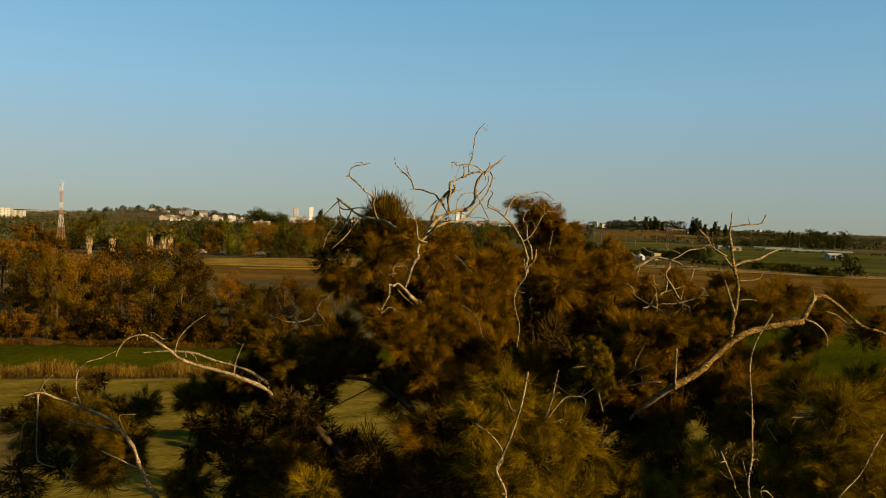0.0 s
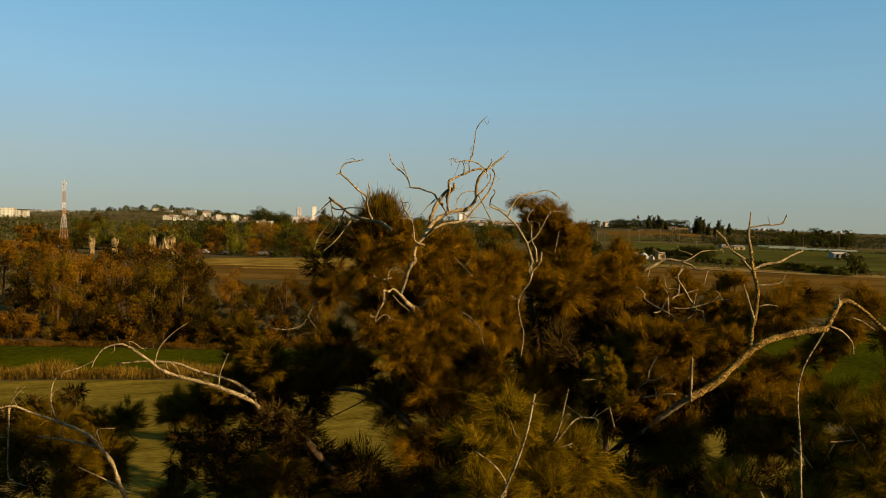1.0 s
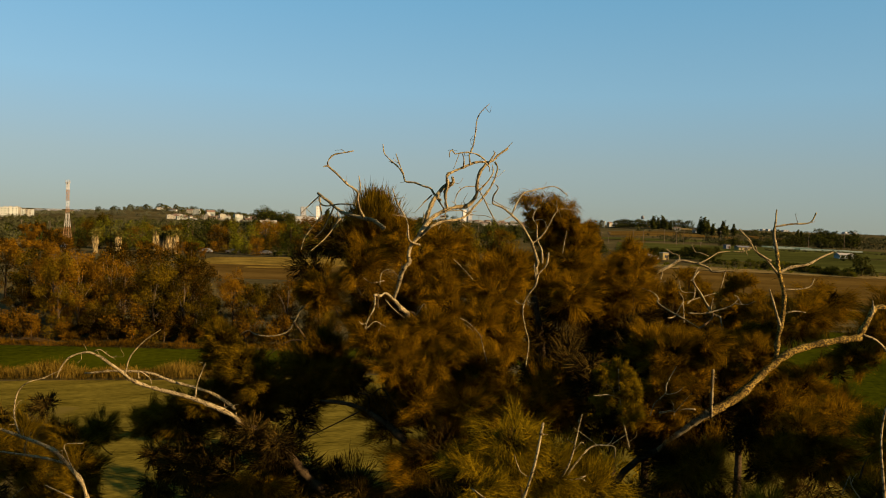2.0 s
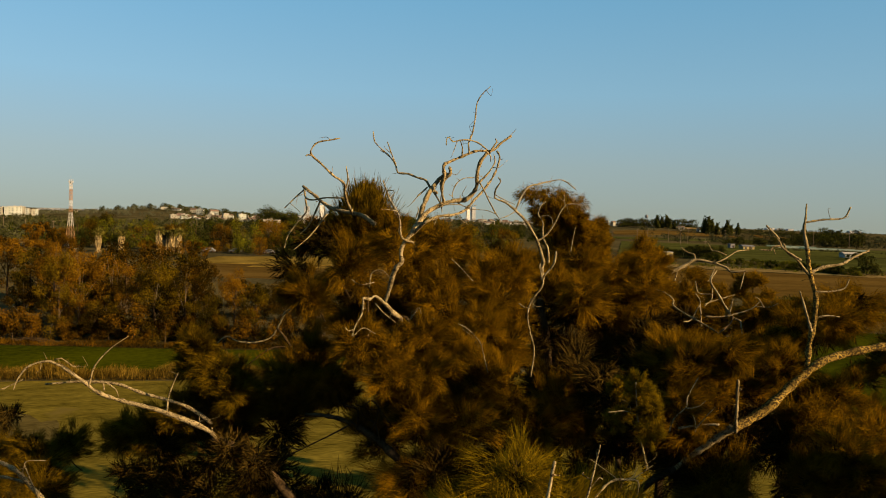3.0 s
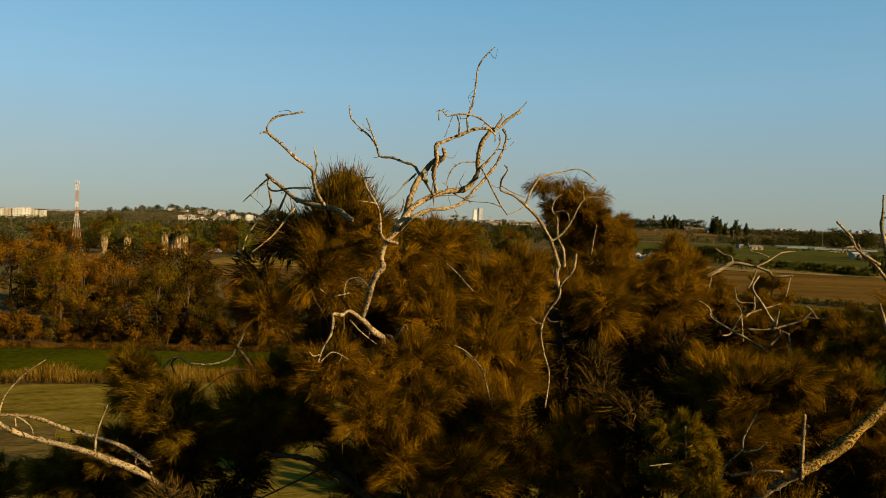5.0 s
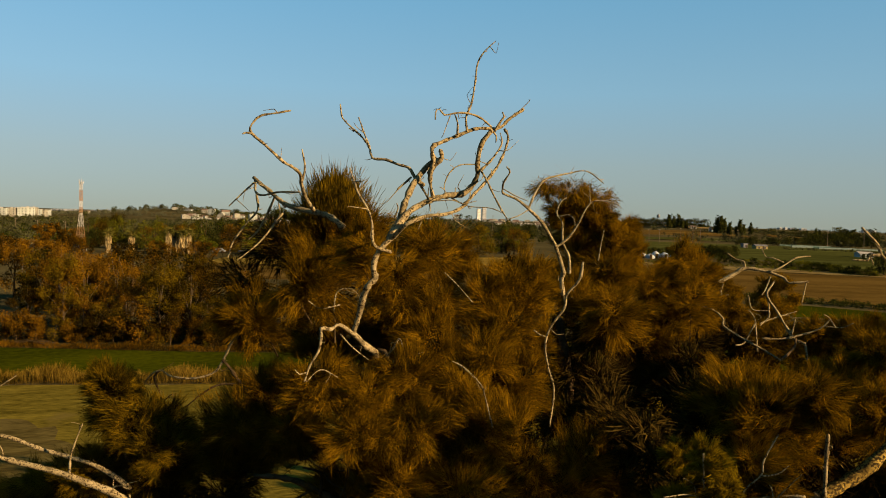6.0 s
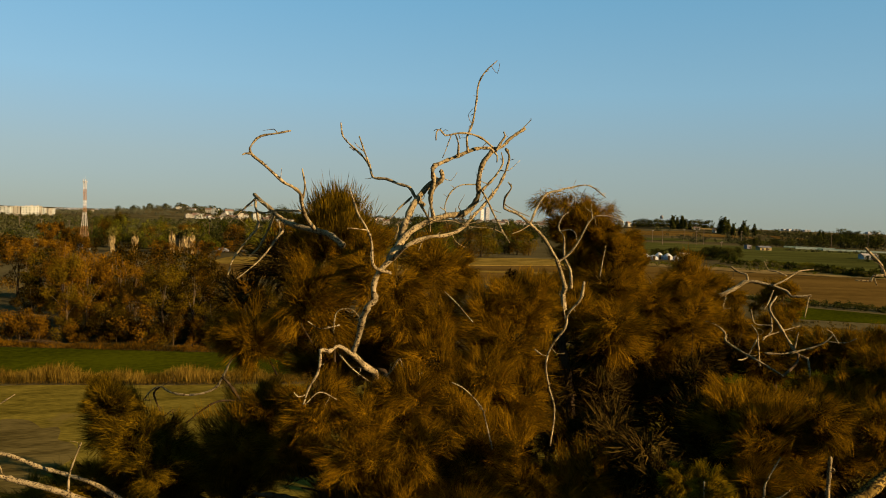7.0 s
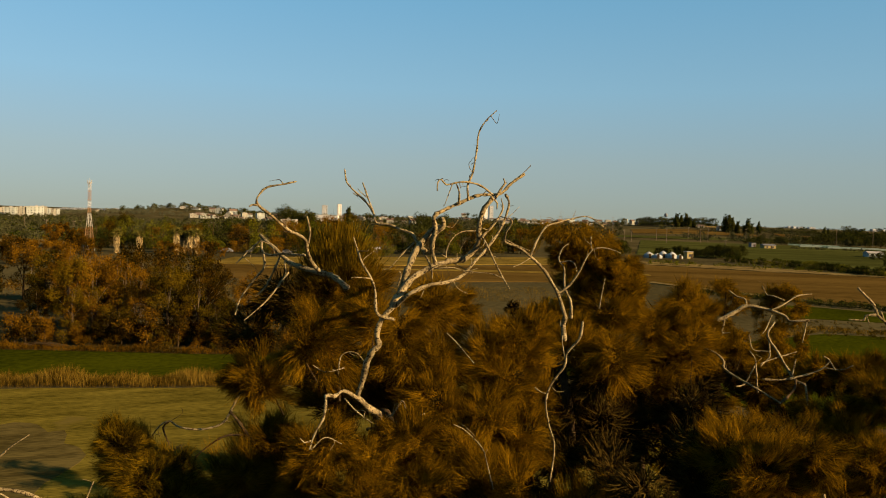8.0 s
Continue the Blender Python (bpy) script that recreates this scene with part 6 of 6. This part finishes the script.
FAR_ROUND += [(x, 1010, z + 0.9 * (k % 4)) for k, (x, z) in enumerate(zip(np.linspace(369.9, 532.0, 26), np.linspace(8.3, 8.1, 26)))]
FAR_ROUND += [(x, 1330 + 40 * (k % 3), lie(x, 1330 + 40 * (k % 3)) + 6.5 + 0.9 * (k % 4)) for k, x in enumerate(np.linspace(-640, -360, 30))]
TOWN = [(-493.2, 1340.0, 12.3, 11.8, 4.9), (-480.5, 1330.0, 9.6, 13.7, 3.9), (-448.1, 1320.0, 10.5, 9.7, 6.8), (-404.1, 1150.0, 2.9, 9.3, 5.1), (-395.5, 1150.0, 1.5, 6.8, 5.9), (-364.1, 1120.0, -0.1, 9.9, 4.9), (-358.9, 1130.0, 4.2, 10.0, 5.0), (-349.8, 1120.0, -0.5, 8.2, 4.9), (-335.9, 1110.0, -3.3, 9.8, 4.9), (-290.2, 1050.0, 5.5, 10.8, 5.4), (-284.0, 1050.0, 0.2, 7.7, 4.6), (-255.5, 1000.0, 2.8, 10.3, 5.1), (-412.7, 1150.0, -1.6, 7.6, 4.2), (-367.5, 1100.0, -2.6, 8.1, 5.7), (290.2, 1400.0, 12.4, 8.2, 6.2), (277.0, 1400.0, 13.0, 9.3, 6.2), (265.0, 900.0, 6.3, 6.6, 2.6)]
TOWN += [(278.0, 870.0, 7.2, 5.1, 3.2), (-502.5, 1330.0, 9.0, 11.7, 3.9), (-409.3, 1310.0, 11.6, 13.5, 4.8), (-645.5, 1300.0, 4.5, 9.5, 4.8), (-429.6, 1300.0, 10.9, 11.5, 5.7), (-341.1, 1100.0, 3.1, 11.3, 4.8), (-369.6, 1150.0, 3.1, 8.4, 5.1), (-333.1, 1120.0, 4.2, 8.2, 6.6), (-391.1, 1150.0, 4.1, 7.6, 3.4), (-410.2, 1180.0, 1.9, 8.7, 3.5), (-335.1, 1150.0, 1.5, 10.1, 5.9), (-310.7, 1100.0, -0.0, 6.5, 5.7), (-236.6, 900.0, 3.8, 7.9, 4.0), (-171.1, 1200.0, 3.7, 10.6, 6.2), (-164.3, 1250.0, 4.5, 9.2, 6.4), (-105.6, 1000.0, 4.3, 8.8, 5.9), (-69.1, 1100.0, 5.5, 8.1, 6.5)]
TOWN += [(73.3, 1500.0, 9.5, 11.0, 5.5), (100.7, 1500.0, 9.3, 9.9, 5.5), (122.6, 1500.0, 8.8, 11.0, 5.5), (144.9, 1450.0, 9.8, 8.5, 5.3), (171.7, 1500.0, 11.4, 11.0, 4.4), (193.6, 1500.0, 10.9, 13.2, 4.4), (220.8, 1500.0, 10.7, 11.0, 5.5), (248.0, 1500.0, 11.5, 9.9, 5.5), (246.6, 1400.0, 11.1, 10.3, 5.1), (241.1, 1300.0, 9.8, 7.6, 5.7), (205.5, 960.0, 11.8, 3.5, 2.8), (302.4, 900.0, 8.1, 5.3, 2.6), (274.8, 870.0, 4.0, 2.6, 8.3), (-15.6, 1600.0, 15.8, 9.4, 5.9), (-140.5, 1100.0, 3.4, 6.5, 4.8), (-76.1, 1000.0, 5.9, 7.3, 3.7)]
NEAR_HOUSES = [(-33.9, 277.0, -0.1, 2.2, 2.8), (-99.6, 420.0, 7.9, 8.0, 2.1), (-131.9, 700.0, 6.6, 21.5, 5.6), (89.1, 322.0, 1.1, 2.1, 1.6), (189.2, 500.0, 0.7, 7.3, 2.2), (204.0, 400.0, 1.1, 7.6, 2.0), (186.5, 520.0, -0.7, 3.0, 1.6)]
BLOCKS = [(-535.6, 880.0, 0.2, 11.6, 11.6), (-529.5, 890.0, 0.4, 9.1, 9.8), (-520.2, 895.0, 1.3, 10.5, 10.5), (-512.2, 905.0, 1.6, 6.6, 9.3), (-554.4, 990.0, 2.8, 7.3, 8.7), (-556.1, 900.0, -1.7, 14.5, 12.5), (-544.0, 905.0, -1.4, 10.6, 10.6), (-538.8, 915.0, -0.5, 13.4, 11.4), (-516.2, 900.0, 0.8, 14.5, 9.9), (-555.5, 1000.0, 2.8, 10.3, 8.1), (-552.6, 1010.0, 2.2, 5.9, 8.2)]
SKYLINE = [(-1349.1, 2500.0, -7.6, 13.6, 16.6), (-1337.6, 2500.0, -7.3, 10.4, 12.3), (-1320.5, 2500.0, -6.8, 11.2, 16.7), (-1307.2, 2500.0, -6.4, 15.4, 20.0), (-1291.9, 2500.0, -5.9, 16.2, 20.0), (-1276.7, 2500.0, -5.5, 8.8, 18.8), (-1219.7, 2500.0, -3.8, 14.9, 12.4), (-1200.7, 2500.0, -3.3, 12.4, 18.1), (-1187.4, 2500.0, -2.9, 14.0, 15.8), (-1174.1, 2500.0, -2.5, 14.9, 18.5), (1016.9, 2500.0, 5.9, 11.0, 14.7), (1031.2, 2500.0, 8.1, 9.2, 14.7), (1052.6, 2500.0, 5.2, 11.0, 16.5), (1088.2, 2500.0, 4.4, 14.7, 16.5), (1334.9, 2600.0, 2.7, 13.4, 19.1), (1362.5, 2600.0, 3.5, 11.5, 17.2)]
TOWERS = [(-287.3, 1500.0, 11.0, 9.9, 17.6), (-258.3, 1500.0, 11.8, 7.7, 19.8), (45.6, 2400.0, 9.8, 12.4, 35.3), (61.5, 2400.0, 10.3, 12.4, 40.6)]
TENTS = [(72.1, 318.0, 1.0, 3.2, 2.1), (75.0, 316.0, 1.0, 3.0, 1.4), (78.8, 322.0, 0.8, 2.8, 2.8), (81.9, 320.0, 1.0, 3.0, 2.3), (84.0, 316.0, 1.0, 1.8, 1.4)]
TUNNELS = [(252.2, 600.0, 5.2), (258.0, 592.0, 5.2), (264.1, 585.0, 5.2), (244.0, 560.0, 5.2), (257.9, 556.0, 5.2), (264.8, 550.0, 5.2), (254.3, 540.0, 5.2), (269.5, 540.0, 5.2), (272.7, 530.0, 5.2)]
POLES = [(-247.1, 420.0, 7.2), (-240.6, 430.0, 6.1), (-208.9, 400.0, 6.5), (-181.1, 420.0, 8.5), (-102.6, 300.0, 9.7), (115.2, 560.0, 8.3), (142.5, 600.0, 10.1), (140.2, 560.0, 10.6), (177.9, 640.0, 11.6), (164.2, 560.0, 11.0), (181.7, 600.0, 12.2), (129.6, 400.0, 6.8), (102.0, 520.0, 8.9), (25.6, 700.0, 17.5), (210.4, 600.0, 11.8), (278.5, 600.0, 13.8), (306.1, 600.0, 12.5), (86.8, 480.0, 17.1)]
FENCE_POSTS = [(-80.7, 141.2, 3.4), (-51.8, 146.1, 3.4), (-50.5, 103.9, 3.4)]
CARS = [(-81.4, 256.0), (-73.4, 258.0), (-62.2, 258.0)]
lattice_mast(-122.4, 245.0, 23.0)
spread_palms([(-110.2, 238.0, 6.1), (-103.9, 240.0, 5.9), (-90.6, 236.0, 7.3), (-91.5, 243.0, 6.2), (-88.0, 240.0, 6.6), (-86.6, 242.0, 6.9), (-91.5, 246.0, 5.6)])
water_tower(236.9, 950, 25.9)
green_models = [leafy_tree("park_tree", ("broad green roadside tree", "broad dark green roadside tree", "broad rusty roadside tree", "broad olive roadside tree")[i], (leaf_green, leaf_dark, leaf_rust, leaf_olive)[i], h, wd, 3600, 0.28, 70 + i, 0.06, lumps=9, lump=(0.2, 0.32)) for i, (h, wd) in enumerate(((10, 8.5), (10, 7), (10, 10), (10, 8)))]
for i, model in enumerate(green_models):
    spread(model, GREEN[i::4], 80 + i, 0.95, 1.05, "roadside trees")
spread(leafy_tree("bush", "rusty round bush beside the grove", leaf_rust, 10, 10, 2600, 0.42, 75, 0.03, "bush"), RUST, 85, 0.95, 1.1, "rusty bushes")
spread(leafy_tree("pine_tree", "dense dark evergreen with a rounded top", leaf_dark, 10, 12, 3600, 0.45, 76, 0.04, lumps=14, lump=(0.2, 0.3)), DARK, 86, 0.95, 1.05, "dark evergreens")
spread(leafy_tree("bush", "dense dark green hedge bush", leaf_dark, 10, 15, 5000, 0.42, 77, 0.02, "bush"), HEDGE, 87, 0.95, 1.1, "hedge bushes")
spread(leafy_tree("shelter_tree", "dark tree of a distant shelter belt", leaf_dark, 10, 11, 1000, 0.75, 78, 0.04), WOOD, 88, 0.95, 1.1, "shelter belt")
spread(leafy_tree("orchard_bush", "low olive bush in an orchard row", leaf_green, 10, 14, 2600, 0.5, 79, 0.02, "bush"), ROW, 89, 0.9, 1.15, "orchard row")
cone = conifer("cypress_tree", "tall dark cypress on the ridge", 10, 5.2, 90)
spread(cone, [(x, y, max(0.7, (z - lie(x, y)) / 10)) for x, y, z in CONIFERS], 91, 1.0, 1.02, "ridge conifers")
spread(leafy_tree("hill_tree", "dark rounded tree on the hillside", leaf_dark, 10, 13, 900, 0.75, 92, 0.04), [(x, y, max(0.55, (z - lie(x, y)) / 10)) for x, y, z in FAR_ROUND], 93, 1.0, 1.05, "hillside trees")

rng = np.random.default_rng(120)
for x0, x1, y0, y1, n in ((-440, -250, 1080, 1380, 30), (-240, -90, 1000, 1500, 16), (60, 300, 1250, 1560, 34), (-30, 60, 1350, 1600, 8)):
    for _ in range(n):
        x, y = rng.uniform(x0, x1), rng.uniform(y0, y1)
        TOWN.append((x, y, lie(x, y) + rng.uniform(0, 1.5), rng.uniform(8, 15), rng.uniform(3.6, 5.5)))
for k, (x, y, z, wd, h) in enumerate(TOWN):
    flat = k % 3 == 0
    house(x, y, wd, max(3.6, z + h - lie(x, y)), white_wall if k % 2 else cream_wall, pale_roof if flat else tile_roof, label="pale village house with a flat roof" if flat else "pale village house with a red tile roof", gable=not flat, turn=-20 + 13 * (k % 5), group="village houses", seed=k)
NEAR_LABELS = ["small cream farm hut at the field edge", "low cream shed with a pale roof", "long white hall on the town's edge", "small cream kiosk beside the tents", "yellow farmhouse with a pale gable roof", "white farmhouse with a pale gable roof", "small grey farm shed"]
for k, (x, y, z, wd, h) in enumerate(NEAR_HOUSES):
    house(x, y, wd, max(2.6, z + h), grey_wall if k > 5 else bright_wall if k == 2 else yellow_wall if k in (0, 3, 4) else cream_wall if k == 1 else white_wall, pale_roof if k < 4 or k == 5 else grey_wall, label=NEAR_LABELS[k], gable=k in (0, 4, 5), turn=8 - 6 * (k % 3), seed=k + 50, storeys=2 if k == 2 else 1)
for k, (x, y, z, wd, h) in enumerate(BLOCKS):
    house(x, y, wd, max(8.0, (z + h) * (0.86, 1.04, 0.95, 1.1, 0.8)[k % 5]), cream_wall if k % 2 else white_wall, pale_roof, "apartment_block", "pale apartment block with rows of windows", "apartment block", 12, False, 12 + 8 * (k % 3), 4, "apartment blocks", k)
for k, (x, y, z, wd, h) in enumerate(SKYLINE):
    house(x, y, wd * 1.5, max(5.0, z + h - 8 - lie(x, y)), tower_wall, pale_roof, "far_block", "white apartment block on the far skyline", "apartment block", 12, False, 5 + 9 * (k % 4), 5, "far blocks", k)
for k, (x, y, z, wd, h) in enumerate(TOWERS):
    house(x, y, wd, z + h - lie(x, y), tower_wall if k in (0, 3) else bright_wall, pale_roof, "tower_block", "grey tower block above the town" if k == 0 else "white tower block above the town", "tower", 10, False, 15, 8, "tower blocks", k)
for k, (x, y, z, wd, h) in enumerate(TENTS):
    tent = thing("tent", "white dome shelter on the field edge", "tent", pose(x, y, 0), "white tents")
    r, t = wd * 0.7, max(1.9, 0.8 * (z + h))
    rings = [[(r * c * math.cos(a), r * c * math.sin(a) * 0.9, t * s) for a in np.arange(14) * 2 * math.pi / 14] for c, s in ((1, 0), (1.0, 0.42), (0.74, 0.66), (0.4, 0.86), (0.06, 1.0))]
    co = [p for ring in rings for p in ring]
    faces = [(i * 14 + j, i * 14 + (j + 1) % 14, (i + 1) * 14 + (j + 1) % 14, (i + 1) * 14 + j) for i in range(4) for j in range(14)]
    cover = part("cover", mesh("cover", co, [np.array(faces)], tent_cloth), tent)
    part("doorway", mesh("doorway", *box(-0.45, -r * 0.93, 0, 0.45, -r * 0.8, 1.7), bark), cover)
arch = [(math.cos(a), math.sin(a)) for a in np.linspace(0, math.pi, 9)]
for x, y, wd in TUNNELS:
    tunnel = thing("greenhouse", "long pale green plastic greenhouse tunnel", "greenhouse", pose(x, y, 0, 0, 0, -14), "greenhouses")
    co = [(u, wd / 2 * c, 1.2 * s) for u in (-9, 9) for c, s in arch]
    part("film", mesh("film", co, [np.array([(i, i + 1, i + 10, i + 9) for i in range(8)])], tunnel_film), tunnel)
    for u in (-9.05, 9.05):
        part("end_wall", mesh("end_wall", [(u, wd / 2 * c, 1.2 * s) for c, s in arch], [np.array([list(range(9))])], tunnel_film), tunnel)
for x, y, h in POLES:
    utility_pole(x, y, max(5.5, h - lie(x, y)))
for x, y, h in FENCE_POSTS:
    post = thing("post", "weathered grey wooden post in dry grass", "post", pose(x, y, 0, 0, 2), "field posts")
    part("shaft", mesh("shaft", *tube([(0, 0, -0.3), (0.03, 0, h)], 0.1, 0.08, 7, 9, 0), pole_wood), post)
for k, (x, y) in enumerate(CARS):
    car = thing("parked_car", "small grey parked car beneath the trees", "car", pose(x, y, 0.2, 0, 0, 20 * k), "parked cars")
    body = [(-2.0, 0.35), (-2.0, 0.85), (-1.2, 0.95), (-0.7, 1.42), (0.8, 1.45), (1.5, 0.95), (2.0, 0.8), (2.0, 0.35)]
    co = [(u, s, v) for s in (-0.82, 0.82) for u, v in body]
    part("body", mesh("body", co, [np.array([(i, i + 1, i + 9, i + 8) for i in range(7)]), np.array([list(range(8)), list(range(15, 7, -1))])], grey_wall), car)
    part("window_band", mesh("window_band", *box(-0.85, -0.84, 0.98, 0.95, 0.84, 1.34), dark_glass), car)
    for u in (-1.25, 1.25):
        for s in (-0.78, 0.78):
            part("wheel", mesh("wheel", *tube([(u, s - 0.1, 0.32), (u, s + 0.1, 0.32)], 0.33, 0.33, 12, 9, 0), bark), car)


def scrub(name, label, corners, n, low, high, mat, seed, leaves=64, category="scrub"):
    """Uncountable far bushes as one object: small leafy heaps scattered over a four-sided patch of land."""
    rng = np.random.default_rng(seed)
    a, b, c, d = [np.array(p, dtype=float) for p in corners]
    pieces = []
    for _ in range(n):
        u, v = rng.uniform(0, 1, 2)
        p = (a * (1 - u) + b * u) * (1 - v) + (d * (1 - u) + c * u) * v
        r = rng.uniform(low, high)
        z = lie(*p)
        blobs = [(p[0] + rng.normal(0, r * 0.4), p[1] + rng.normal(0, r * 0.4), z + r * rng.uniform(0.3, 0.9), r * 0.6) for _ in range(3)]
        pieces.append(leaf_crown(blobs, leaves, r * 0.27, rng))
    tagged(new(name, mesh(name, *join(pieces), mat)), label, category, kind="stuff")


scrub("scrub_left", "dark low scrub and trees over the far plain", [(-190, 300), (-120, 300), (-260, 900), (-620, 900)], 700, 1.5, 4.0, leaf_haze_mid, 101)
scrub("scrub_left_light", "olive brown low scrub over the far plain", [(-200, 300), (-130, 290), (-240, 900), (-620, 880)], 500, 1.0, 3.0, leaf_green, 102)
scrub("hill_scrub", "dark trees covering the far hillside", [(-680, 1150), (-200, 1150), (-150, 1500), (-800, 1500)], 700, 2.0, 5.0, leaf_haze_hill, 103)
scrub("town_trees", "trees between the houses of the far town", [(-200, 500), (100, 560), (330, 1600), (-450, 1600)], 1500, 2.2, 5.4, leaf_haze_mid, 104)
scrub("town_trees_light", "olive trees between the houses of the far town", [(-190, 420), (60, 480), (300, 1500), (-420, 1300)], 500, 1.5, 4.0, leaf_green, 105)
scrub("right_scrub", "dark scrub and trees over the far right plain", [(190, 620), (420, 600), (1100, 1900), (260, 1500)], 1100, 1.8, 4.5, leaf_haze_mid, 106)
scrub("field_edge_scrub", "low dry bushes along the field edges", [(60, 266), (190, 222), (205, 236), (66, 290)], 240, 0.5, 1.1, leaf_green, 107)
scrub("greenhouse_hedge", "low dark hedge before the greenhouses", [(205, 500), (300, 470), (303, 476), (207, 508)], 110, 0.7, 1.5, leaf_haze_mid, 111)
scrub("ditch_scrub", "low dark bushes in the ditch by the track", [(44, 162), (100, 116), (103, 120), (48, 168)], 420, 0.4, 0.9, leaf_dark, 108)
scrub("rough_scrub", "low olive weeds between the crop strips", [(40, 108), (90, 92), (98, 102), (50, 124)], 500, 0.15, 0.45, leaf_olive, 110)
scrub("far_woods", "far dark woodland on the horizon", [(-1800, 1900), (1800, 1900), (2400, 2900), (-2400, 2900)], 1400, 2.0, 4.2, leaf_haze_hill, 109)
